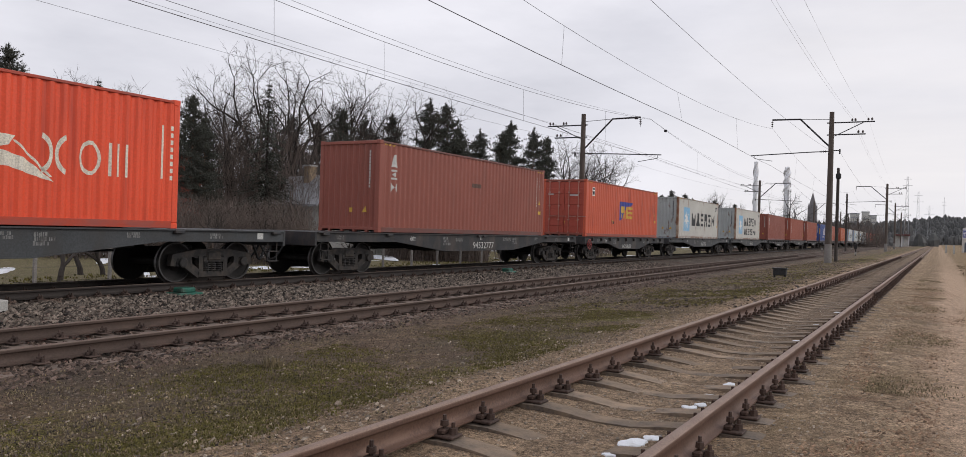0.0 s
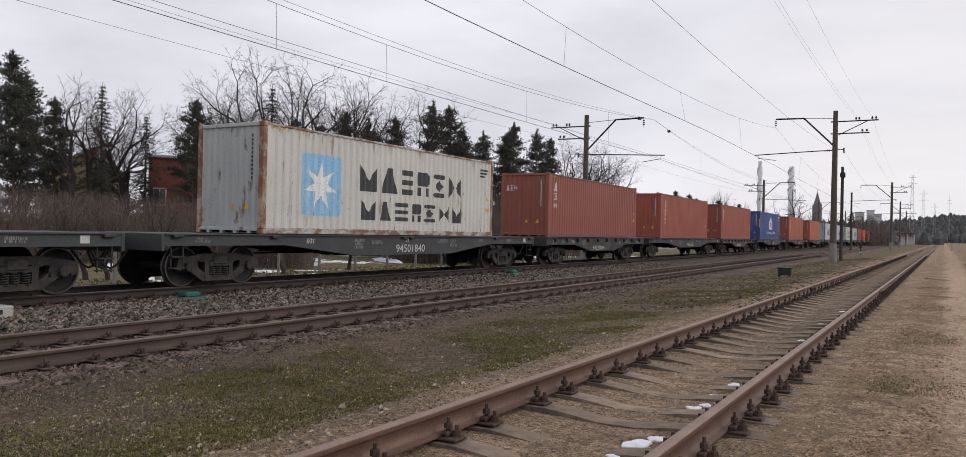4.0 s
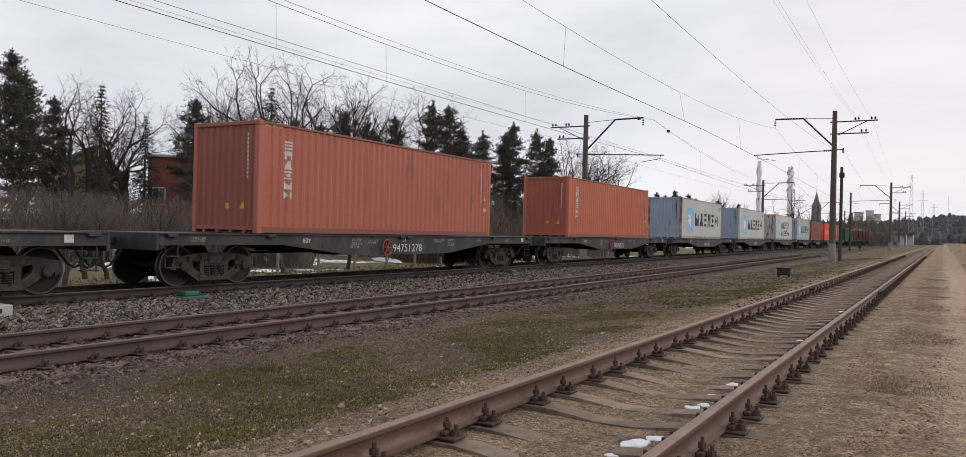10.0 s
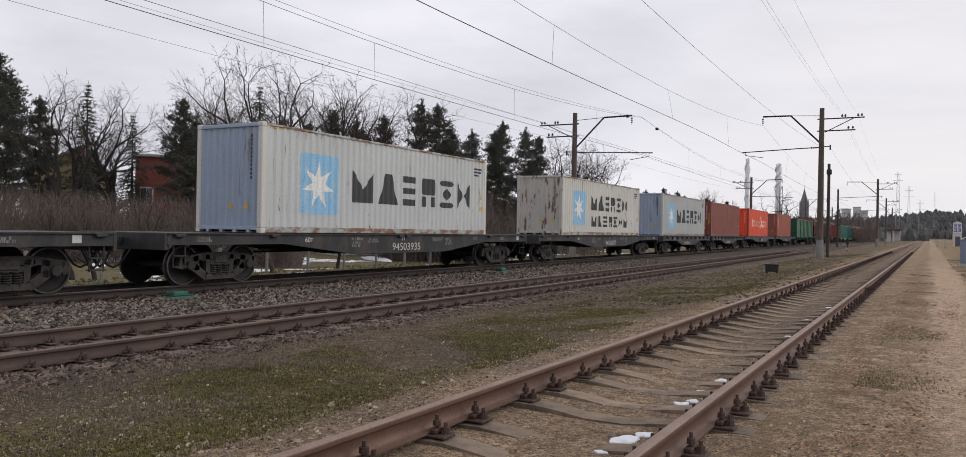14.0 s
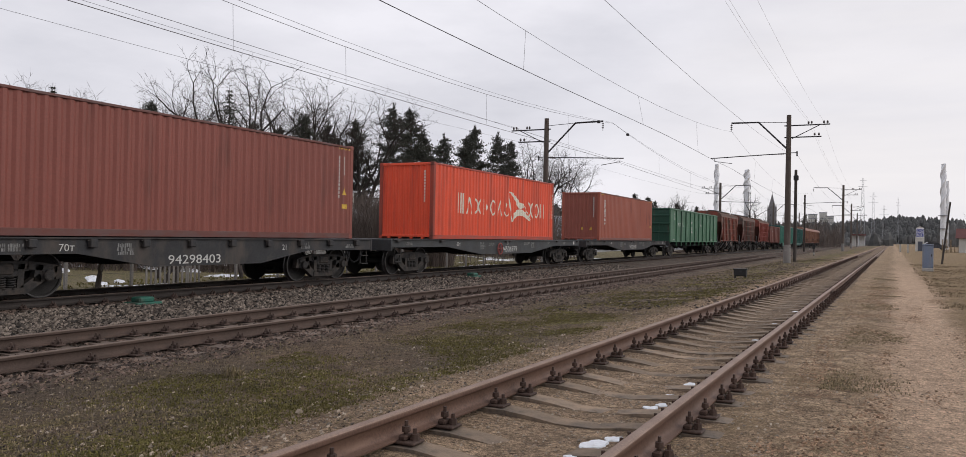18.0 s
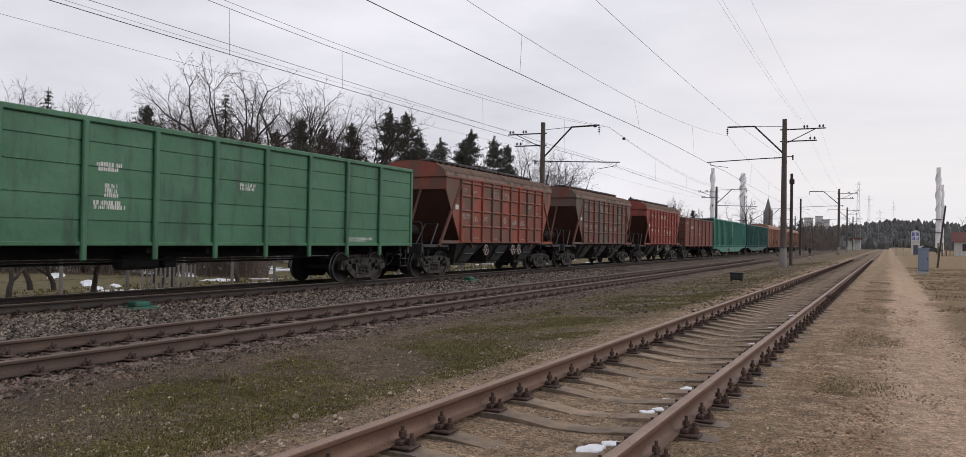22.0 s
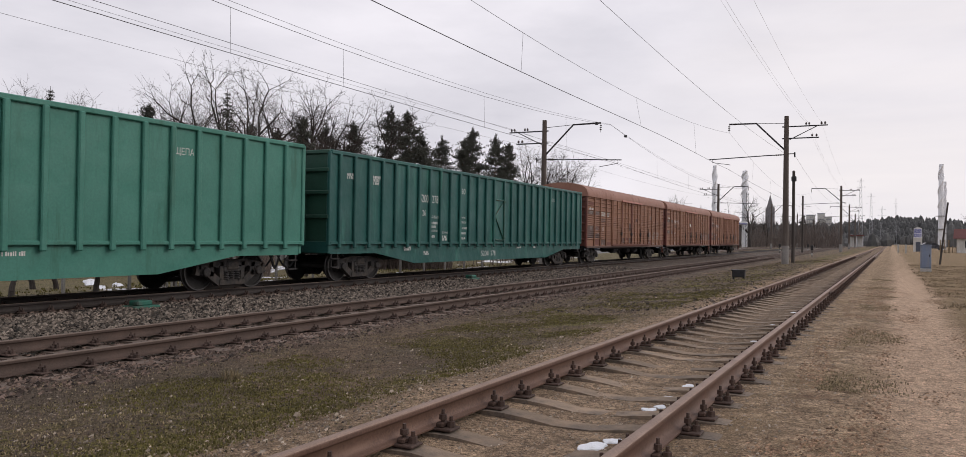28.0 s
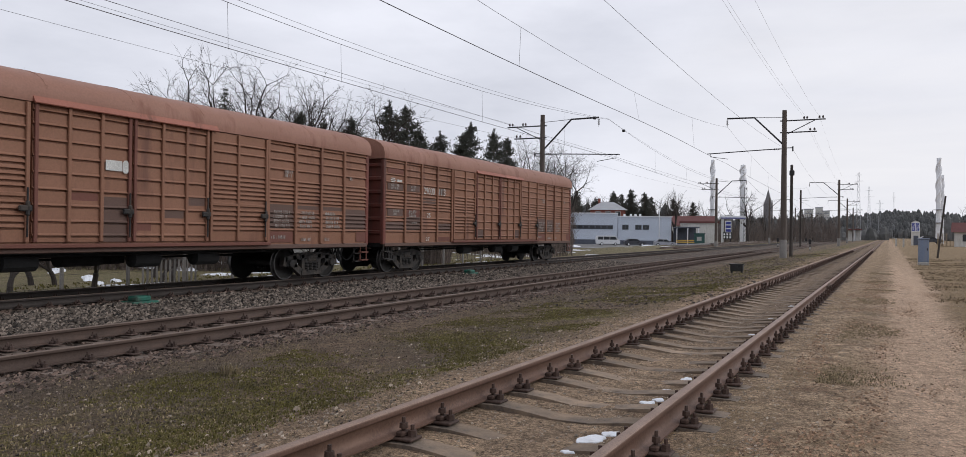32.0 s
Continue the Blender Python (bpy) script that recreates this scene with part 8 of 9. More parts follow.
FENCE = mat("fence_grey", (0.22, 0.21, 0.2), (0.15, 0.14, 0.13), rough=0.9, big=2, fine=30, bump=0.2, rand=0.25)


def garden_fence():
    f = thing("garden_fence", MAIN @ pose(-24.3, 0, -1.15), "grey wire fence with weathered posts behind the line", "fence")
    pm = Build().box(-0.05, 0.05, -0.05, 0.05, -0.3, 1.45, 0.01).mesh("post", FENCE)
    for k in range(18):
        part("post", pm, None, f, at=pose(0, 4 + 2.6 * k, 0))
    for z in (0.3, 0.75, 1.2):
        part("wire", Build().tube((0, 4, z), (0, 48.2, z), 0.006, 0.006, 4), IRON, f)
    sl = Build().box(-0.012, 0.012, -0.04, 0.04, 0.0, 1.15).mesh("slat", FENCE)
    for k in range(13):
        part("slat", sl, None, f, at=pose(0.06, 20.2 + 0.21 * k, 0))


garden_fence()
SNOW = mat("old_snow", (0.78, 0.8, 0.84), (0.66, 0.68, 0.72), rough=0.7, big=3, fine=35, bump=0.5, bump_size=0.02, stain=(0.45, 0.42, 0.38), stain_at=0.68, stain_size=8, grain=0.1)


def snow_patch(x, y, rx, ry, h, seed, turn=0.0, zoff=0.0):
    rng = random.Random(seed)
    n, rings = 26, 5
    vs = [(0, 0, h)]
    lob = [rng.choice((0.45, 0.7, 1.0, 1.25)) * rng.uniform(0.8, 1.15) for _ in range(n)]
    for _ in range(2):
        lob = [(lob[i - 1] + 2 * lob[i] + lob[(i + 1) % n]) / 4 for i in range(n)]
    for k in range(1, rings + 1):
        f = k / rings
        for i in range(n):
            a = 2 * math.pi * i / n
            z = h * (1 - f ** 4) * rng.uniform(0.55, 1.1) if k < rings else -0.03
            vs.append((rx * lob[i] * f * math.cos(a), ry * lob[i] * f * math.sin(a), z))
    fs = [(0, 1 + i, 1 + (i + 1) % n) for i in range(n)]
    for k in range(rings - 1):
        for i in range(n):
            j = (i + 1) % n
            fs.append((1 + k * n + i, 1 + (k + 1) * n + i, 1 + (k + 1) * n + j, 1 + k * n + j))
    b = Build()
    b.add(vs, fs)
    ob = new("snow_patch", b.mesh("snow_patch", SNOW, True))
    ob.matrix_basis = pose(x, y, ground_z(x, y) + 0.005 + zoff, 0, 0, turn)
    tagged(ob, "melting rest of old snow on the ground", "snow", "rests of snow")


for k, (x, y, rx, ry, h) in enumerate(((-1.84, 5.2, 0.15, 0.22, 0.028), (-1.78, 5.42, 0.1, 0.15, 0.024), (-1.87, 4.84, 0.08, 0.06, 0.02), (-1.82, 6.56, 0.1, 0.13, 0.022), (-1.77, 6.76, 0.08, 0.1, 0.018), (-1.81, 7.14, 0.07, 0.1, 0.016),
                                       (-1.77, 7.84, 0.09, 0.16, 0.022), (-1.76, 11.84, 0.07, 0.13, 0.02), (-1.75, 12.96, 0.09, 0.19, 0.025), (-1.79, 14.26, 0.1, 0.22, 0.025), (-1.75, 17.0, 0.08, 0.3, 0.025))):
    snow_patch(x, y, rx * 0.9, ry * 0.9, h * 0.35, 40 + k)
for k, (x, y, rx, ry, h) in enumerate(((-32.2, 23.0, 2.2, 0.35, 0.1), (-29.9, 22.6, 1.6, 0.3, 0.1), (-28.7, 21.0, 1.2, 0.25, 0.08), (-37.8, 30.4, 4.5, 0.8, 0.15), (-34.2, 30.2, 2.5, 0.6, 0.15), (-38.5, 36.0, 4, 1.2, 0.15), (-33, 17.5, 2, 0.4, 0.1), (-36.0, 24.0, 2.5, 0.5, 0.12),
                                       (-49.5, 128, 2.8, 1.6, 0.35), (-36.5, 118, 2.6, 1.5, 0.22), (-33.8, 122, 2.8, 1.4, 0.25), (-34, 44, 3, 1, 0.2))):
    snow_patch(x, y, rx, ry, h, 70 + k, -35)

# ---- houses ----
PLASTER = mat("plaster_white", (0.6, 0.59, 0.56), (0.5, 0.49, 0.46), rough=0.9, big=0.8, fine=20, bump=0.15, stain=(0.42, 0.4, 0.36), stain_scale=(2, 2, 0.3))
ROOFSL = mat("roof_grey_sheet", (0.36, 0.37, 0.39), (0.28, 0.285, 0.3), rough=0.7, big=1, fine=18, bump=0.2)
BRICKY = mat("brick_yellow", (0.36, 0.27, 0.17), (0.28, 0.2, 0.13), rough=0.9, big=2, fine=25, bump=0.3)
BRICKR = mat("brick_red", (0.25, 0.085, 0.062), (0.175, 0.06, 0.046), rough=0.9, big=1, fine=22, bump=0.3)
YELLOWP = mat("plaster_yellow", (0.5, 0.42, 0.24), (0.42, 0.35, 0.2), rough=0.9, big=1, fine=20, bump=0.1)
DARKGLASS = mat("window_glass", (0.03, 0.035, 0.04), (0.02, 0.022, 0.025), rough=0.12, big=2, fine=10, bump=0, spec=0.6)
FACTORY = mat("cladding_blue_grey", (0.52, 0.57, 0.65), (0.46, 0.51, 0.59), rough=0.6, big=0.3, fine=6, bump=0.05)
FACTORYB = mat("cladding_dark_foot", (0.09, 0.1, 0.13), (0.07, 0.08, 0.1), rough=0.7, big=0.5, fine=10)
REDROOF = mat("roof_red", (0.13, 0.045, 0.04), (0.1, 0.037, 0.034), rough=0.7, big=1, fine=15)
# Light mast grey, with the haze of distance put into the colour.
LATTICE = mat("lattice_haze_grey", (0.4, 0.41, 0.43), (0.33, 0.34, 0.36), rough=0.6, metal=0.3, big=0.5, fine=6, bump=0)
WHITEST = mat("white_steel", (0.78, 0.79, 0.81), (0.68, 0.69, 0.71), rough=0.45, metal=0.2, big=0.5, fine=10, bump=0.03)
GREENK = mat("kiosk_green", (0.03, 0.09, 0.08), (0.02, 0.06, 0.055), rough=0.6, big=2, fine=20)
RUBBER = mat("tyre_rubber", (0.02, 0.02, 0.021), (0.015, 0.015, 0.015), rough=0.85, big=4, fine=30)
CARWHITE = mat("car_white", (0.66, 0.67, 0.69), (0.6, 0.61, 0.63), rough=0.3, big=1, fine=15, bump=0)
CARGREY = mat("car_silver", (0.36, 0.37, 0.4), (0.3, 0.31, 0.34), rough=0.3, metal=0.4, big=1, fine=15, bump=0)
CARDARK = mat("car_dark_grey", (0.06, 0.065, 0.075), (0.05, 0.05, 0.06), rough=0.3, metal=0.3, big=1, fine=15, bump=0)


def window(parent, x, y, z, w, h, frame_mat=None):
    """A window in a wall that looks to -y."""
    f = Build()
    t = 0.09
    f.box(x - w / 2 - t, x + w / 2 + t, y - 0.06, y, z - t, z)
    f.box(x - w / 2 - t, x + w / 2 + t, y - 0.06, y, z + h, z + h + t)
    f.box(x - w / 2 - t, x - w / 2, y - 0.06, y, z, z + h)
    f.box(x + w / 2, x + w / 2 + t, y - 0.06, y, z, z + h)
    f.box(x - 0.03, x + 0.03, y - 0.04, y, z, z + h)
    wd = part("window", f, frame_mat or PLASTER, parent)
    part("pane", Build().box(x - w / 2, x + w / 2, y - 0.025, y - 0.005, z, z + h), DARKGLASS, wd)


def gable_house(m, w, d, eave, ridge, wall, roof, label, windows, chimneys, across=False):
    hs = thing("house", m, label, "house")
    prof = [(-w / 2, -1.2), (w / 2, -1.2), (w / 2, eave), (0, ridge), (-w / 2, eave)]
    part("wall", Build().prism(prof, "y", -d / 2, d / 2), wall, hs)
    for s in (-1, 1):
        ex, ez = s * (w / 2 + 0.45), eave - 0.45 * (ridge - eave) / (w / 2)
        pr = [(0, ridge + 0.02), (ex, ez + 0.02), (ex, ez + 0.2), (0, ridge + 0.22)]
        part("roof", Build().prism(pr, "y", -d / 2 - 0.45, d / 2 + 0.45), roof, hs)
    for x, z, ww, hh in windows:
        window(hs, x, -d / 2, z, ww, hh)
    for x, y, z0, z1, mt in chimneys:
        c = part("chimney", Build().box(x - 0.35, x + 0.35, y - 0.35, y + 0.35, z0, z1, 0.02), mt, hs)
        part("chimney_cap", Build().box(x - 0.42, x + 0.42, y - 0.42, y + 0.42, z1, z1 + 0.12), PALEBOX, c)
    return hs


def make_houses():
    h = gable_house(pose(-43.6, 47.6, 0.0, 0, 0, 80), 5.4, 7, 2.9, 5.0, PLASTER, ROOFSL, "white plastered house with grey sheet roof and two chimneys", [(-0.35, 3.2, 0.5, 0.7), (0.55, 3.2, 0.5, 0.7), (-1.2, 0.6, 0.8, 1.2), (1.2, 0.6, 0.8, 1.2)],
                    [(-0.5, 0.4, 4.3, 5.9, BRICKY), (1.5, -1.2, 3.6, 5.9, BRICKY)])
    part("porch_wall", Build().box(-2.4, 4.0, -6.2, -4.05, -1.2, 1.9), PLASTER, h)
    part("porch_roof", Build().prism([(-6.7, 1.85), (-3.95, 1.85), (-3.95, 3.1), (-4.3, 3.1), (-6.7, 2.05)], "x", -2.7, 4.3), ROOFSL, h)
    for x in (-1.4, 0.2, 1.8, 3.2):
        window(h, x, -6.2, 0.3, 0.9, 1.1)
    part("side_wing", Build().box(2.65, 4.8, -3.4, 2.5, -1.2, 4.5), PLASTER, h)
    part("wing_roof", Build().box(2.66, 5.0, -3.6, 2.7, 4.5, 4.66, 0.03), ROOFSL, h)
    window(h, 3.75, -3.4, 2.6, 0.9, 1.5)
    r = thing("brick_house", pose(-48.6, 37.6, 0, 0, 0, 52), "tall red brick building among the pines", "house")
    part("wall", Build().box(-1.85, 1.95, -2, 2, -1.4, 5.9), BRICKR, r)
    window(r, -1.1, -2, 2.6, 0.7, 1.1)
    part("roof", Build().box(-2.0, 2.1, -2.2, 2.2, 5.9, 6.1, 0.03), ROOFSL, r)
    gable_house(pose(-59.6, 37.2, 0, 0, 0, 60), 5.6, 6, 5.0, 6.55, YELLOWP, ROOFSL, "yellow plastered house with grey roof behind bushes", [(-1.2, 3.5, 0.85, 1.0), (0.9, 3.5, 0.85, 1.0)], [(0.8, 0.5, 5.6, 7.1, BRICKR)])
    hb = thing("brick_house", pose(-61.9, 185, 0, 0, 0, 20), "brick house with a grey hipped roof behind the factory", "house")
    part("wall", Build().box(-4.2, 4.2, -4, 4, -1.2, 7.0), BRICKR, hb)
    bb = Build()
    bb.add([(-4.8, -4.6, 6.95), (4.8, -4.6, 6.95), (4.8, 4.6, 6.95), (-4.8, 4.6, 6.95), (-1.6, 0, 9.0), (1.6, 0, 9.0)], [(0, 1, 5, 4), (1, 2, 5), (2, 3, 4, 5), (3, 0, 4), (3, 2, 1, 0)])
    part("roof", bb, ROOFSL, hb)
    part("chimney", Build().box(-2.3, -1.7, -0.3, 0.3, 7.7, 9.9), BRICKR, hb)
    for wx in (-2.4, 0, 2.4):
        window(hb, wx, -4, 5.2, 1.1, 1.3)


make_houses()


def factory():
    f = thing("factory_building", pose(-52.3, 163.6, 0, 0, 0, 19.5), "long blue-grey clad factory hall with a flat roof", "factory")
    part("wall", Build().box(-14.5, -0.1, 0, 14, -1.4, 5.55), FACTORY, f)
    part("roof", Build().box(-14.7, 0.0, -0.2, 14.2, 5.55, 5.75), WHITEST, f)
    part("plinth", Build().box(-14.5, -0.1, -0.06, 0, -1.4, -0.1), FACTORYB, f)
    for k in range(7):
        window(f, -9.5 + 1.3 * k, 0, 2.25, 1.1, 0.7, FACTORYB)
    g = thing("factory_wing", pose(-52.3, 163.6, 0, 0, 0, 19.5), "blue-grey clad factory wing with small windows", "factory")
    part("wall", Build().box(0.0, 11.4, 0.5, 13, -1.4, 4.9), FACTORY, g)
    part("roof", Build().box(0.0, 11.6, 0.3, 13.2, 4.9, 5.08), WHITEST, g)
    part("plinth", Build().box(0.0, 11.4, 0.44, 0.5, -1.4, -0.2), FACTORYB, g)
    for x, w in ((1.6, 1.2), (4.4, 1.2), (6.0, 1.2)):
        window(g, x, 0.5, 2.2, w, 0.9, FACTORYB)
    for x in (1.2, 2.6, 3.6, 4.6):
        part("roof_vent", Build().box(x, x + 0.5, 2, 2.6, 5.05, 5.55, 0.05), WHITEST, g)
    part("vent_pipe", Build().tube((8.8, 0.3, 0.5), (8.8, 0.3, 6.3), 0.1, 0.1, 8), WHITEST, g)
    p = thing("loading_porch", pose(-40.9, 167.6, 0, 0, 0, 19.5), "open dark loading porch with a yellow rail", "porch")
    part("roof", Build().box(0, 4.8, -3, 3, 2.6, 2.85), FACTORYB, p)
    part("back_wall", Build().box(0, 4.8, 2.8, 3, -1.3, 2.6), FACTORYB, p)
    for x in (0.15, 2.4, 4.65):
        part("post", Build().box(x - 0.08, x + 0.08, -2.9, -2.75, -1.3, 2.6), WHITEST, p)
    part("rail", Build().box(0, 4.8, -3.05, -2.95, -0.5, -0.3), YELLOW, p)
    part("rail", Build().box(0, 4.8, -3.05, -2.95, -0.1, 0.05), YELLOW, p)
    s = thing("shop_building", pose(-38.0, 176.0, 0, 0, 0, 14), "low white shop with a red roof edge", "shop")
    part("wall", Build().box(-3.5, 4.5, 0, 8, -1.2, 3.8), PLASTER, s)
    part("roof", Build().box(-3.8, 4.8, -0.3, 8.3, 3.8, 4.2), REDROOF, s)
    k = thing("kiosk", pose(-33.6, 158, -1.1, 0, 0, 12), "dark green metal kiosk", "kiosk")
    part("body", Build().box(-1.0, 1.0, -1.0, 1.0, 0, 2.5, 0.04), GREENK, k)
    part("roof", Build().box(-1.15, 1.15, -1.15, 1.15, 2.48, 2.62, 0.02), GREENK, k)
    part("hatch", Build().box(-0.5, 0.4, -1.03, -1.0, 1.1, 1.9), PALEBOX, k)


factory()


def car(m, paint_, label, van=False):
    c = thing("van" if van else "car", m, label, "van" if van else "car", "parked vehicles")
    if van:
        prof = [(-2.3, 0.35), (2.3, 0.35), (2.35, 0.9), (2.1, 1.15), (1.45, 1.9), (1.2, 2.0), (-2.2, 2.0), (-2.35, 1.7), (-2.35, 0.5)]
        w, wins = 0.95, [[(0.3, 1.2), (1.75, 1.2), (1.35, 1.8), (0.3, 1.8)], [(-1.0, 1.2), (0.2, 1.2), (0.2, 1.8), (-1.0, 1.8)], [(-2.1, 1.2), (-1.1, 1.2), (-1.1, 1.8), (-2.1, 1.8)]]
    else:
        prof = [(-2.1, 0.3), (2.1, 0.3), (2.15, 0.7), (1.9, 0.85), (1.0, 0.95), (0.35, 1.42), (-1.2, 1.45), (-1.9, 1.0), (-2.15, 0.9), (-2.15, 0.45)]
        w, wins = 0.85, [[(-0.3, 0.95), (0.75, 0.95), (0.3, 1.34), (-0.3, 1.36)], [(-1.5, 0.97), (-0.38, 0.97), (-0.38, 1.36), (-1.15, 1.36)]]
    part("body", Build().prism(prof, "x", -w, w), paint_, c)
    for s in (-1, 1):
        for poly in wins:
            part("window", Build().prism(poly, "x", s * w - 0.012, s * w + 0.012), DARKGLASS, c)
        for y in (-1.35, 1.4):
            wheel = part("wheel", Build().lathe([(s * (w - 0.16), 0.1), (s * (w - 0.16), 0.32), (s * (w + 0.02), 0.32), (s * (w + 0.02), 0.2)], "x", 14, (0, y, 0.32)), RUBBER, c)
            part("rim", Build().lathe([(s * (w + 0.0), 0.19), (s * (w + 0.03), 0.17), (s * (w + 0.03), 0.03)], "x", 12, (0, y, 0.32)), WHITEST, wheel)
    return c


car(pose(-50.2, 150.5, -1.2, 0, 0, -62), CARWHITE, "white van parked before the factory", True)
car(pose(-45.3, 152.5, -1.2, 0, 0, -60), CARDARK, "dark grey car parked before the factory")
car(pose(-39.2, 152.5, -1.2, 0, 0, -70), CARGREY, "silver estate car parked before the factory")
car(pose(7.2, 176, 0.0, 0, 0, -80), CARDARK, "dark car parked at the crossing")


def pallet_stack(x, y, n, turn, label):
    p = thing("pallet_stack", pose(x, y, ground_z(x, y), 0, 0, turn), label, "pallets", "stacked pallets at the crossing")
    board = cached("pallet_board", lambda: Build().box(-0.6, 0.6, -0.05, 0.05, 0, 0.022).mesh("board", PALLET))
    bearer = cached("pallet_bearer", lambda: Build().box(-0.05, 0.05, -0.4, 0.4, -0.1, 0.0).mesh("bearer", PALLET))
    for k in range(n):
        z = 0.1 + 0.145 * k
        for i in range(5):
            part("board", board, None, p, at=pose(0, -0.36 + 0.18 * i, z))
        for i in (-0.53, 0, 0.53):
            part("bearer", bearer, None, p, at=pose(i, 0, z))


PALLET = mat("pallet_wood", (0.36, 0.27, 0.17), (0.25, 0.19, 0.125), rough=0.9, big=2, fine=30, bump=0.2, rand=0.2)
for k, (x, y, n) in enumerate(((6.9, 131.0, 13), (8.5, 132.5, 7), (10.0, 133.5, 14))):
    pallet_stack(x, y, n, 7 * k - 10, "tall stack of pale wooden pallets" if n > 7 else "low stack of pale wooden pallets")


def steel_chimney(x, y, h, r, zb, label, low=0.5, ladder=False):
    c = thing("steel_chimney", pose(x, y, zb), label, "chimney", "white steel chimneys")
    part("shaft", Build().tube((0, 0, -1), (0, 0, h), r * 1.05, r * 0.85, 16), WHITEST, c, smooth=True)
    for k in range(2):
        pts = []
        for i in range(31):
            a = 2 * math.pi * (k / 2 + i / 30 * 1.35)
            pts.append((math.cos(a) * r * 0.82, math.sin(a) * r * 0.82, h * (low + (1 - low) * i / 30)))
        part("helical_strake", Build().pipe(pts, r * 0.46, 8), WHITEST, c, smooth=True)
    for z in (0.25, 0.4):
        part("platform", Build().lathe([(h * z, r * 1.1), (h * z, r * 1.9), (h * z + 0.1, r * 1.9), (h * z + 0.1, r * 1.1)], "z", 16), IRON, c)
    if ladder:
        for sx in (-0.35, 0.35):
            part("ladder_rail", Build().tube((sx + r * 1.1, -r * 1.15, -1), (sx + r * 1.1, -r * 1.15, h * 0.72), 0.07, 0.07, 5), IRON, c)
        for k in range(14):
            part("ladder_brace", Build().tube((r * 1.1 - 0.35, -r * 1.15, h * 0.05 * k), (r * 1.1 + 0.35, -r * 1.15, h * 0.05 * (k + 1)), 0.045, 0.045, 4), IRON, c)
    return c


steel_chimney(-46.4, 235.5, 24.6, 0.66, -1.2, "white steel chimney with spiral strakes")
steel_chimney(-37.2, 232.0, 22.5, 0.82, -1.2, "thick white steel chimney with spiral strakes and a ladder mast", 0.7, True)
steel_chimney(9.25, 189.8, 18.3, 0.5, -0.3, "white steel chimney with spiral strakes")
steel_chimney(10.25, 195.0, 15.0, 0.32, -0.3, "slender white steel chimney with spiral strakes")


SPIRE = mat("church_dark_stone", (0.2, 0.187, 0.19), (0.16, 0.15, 0.152), rough=0.9, big=0.5, fine=5, bump=0.1)


def church():
    c = thing("church", pose(-54.4, 416.5, 0), "distant church with a slender dark spire", "church")
    part("tower", Build().box(-2.0, 2.0, -2.0, 2.0, -1, 17.2), SPIRE, c)
    for sx in (-1.75, 1.75):
        for sy in (-1.75, 1.75):
            part("pinnacle", Build().tube((sx, sy, 17.1), (sx, sy, 19.2), 0.35, 0.05, 6), SPIRE, c)
    b = Build()
    b.add([(-1.75, -1.75, 17.1), (1.75, -1.75, 17.1), (1.75, 1.75, 17.1), (-1.75, 1.75, 17.1), (0, 0, 25.0)], [(0, 1, 4), (1, 2, 4), (2, 3, 4), (3, 0, 4), (3, 2, 1, 0)])
    part("spire", b, SPIRE, c)
    part("cross", Build().tube((0, 0, 24.8), (0, 0, 26.2), 0.07, 0.07, 5), SPIRE, c)
    part("nave", Build().prism([(-4, -1), (4, -1), (4, 5), (0, 8.5), (-4, 5)], "y", 2.0, 20), SPIRE, c)


church()


def lattice(x, y, h, w, label, arms):
    t = thing("lattice_mast", pose(x, y, -0.5), label, "lattice mast", "steel lattice masts")
    corner = [(-1, -1), (1, -1), (1, 1), (-1, 1)]
    for sx, sy in corner:
        part("leg", Build().tube((sx * w, sy * w, 0), (sx * w * 0.25, sy * w * 0.25, h), 0.06, 0.04, 4), LATTICE, t)
    n = 12
    br = Build()
    for k in range(n):
        za, zb = h * k / n, h * (k + 1) / n
        wa, wb = w * (1 - 0.75 * k / n), w * (1 - 0.75 * (k + 1) / n)
        for (ax, ay), (bx_, by_) in zip(corner, corner[1:] + corner[:1]):
            br.tube((ax * wa, ay * wa, za), (bx_ * wb, by_ * wb, zb), 0.022, 0.022, 3)
            br.tube((bx_ * wa, by_ * wa, za), (ax * wb, ay * wb, zb), 0.022, 0.022, 3)
    tagged(part("bracing", br, LATTICE, t), kind="stuff")
    for z, reach in arms:
        part("cross_arm", Build().tube((-reach, 0, z), (reach, 0, z), 0.07, 0.07, 4), LATTICE, t)
    return t


lattice(-10.4, 330, 26.3, 0.95, "distant grey lattice power mast", ((23, 1.6), (25.3, 1.2)))
lattice(-8.6, 420, 26, 0.9, "distant grey lattice power mast", ((21, 2.2), (24, 1.7)))
lattice(-4.5, 480, 22, 0.9, "distant grey lattice power mast", ((17, 2.4), (20, 1.8)))
lattice(2.8, 600, 32.5, 0.6, "slender radio mast on the skyline", ((29, 1.2), (27, 1.4)))


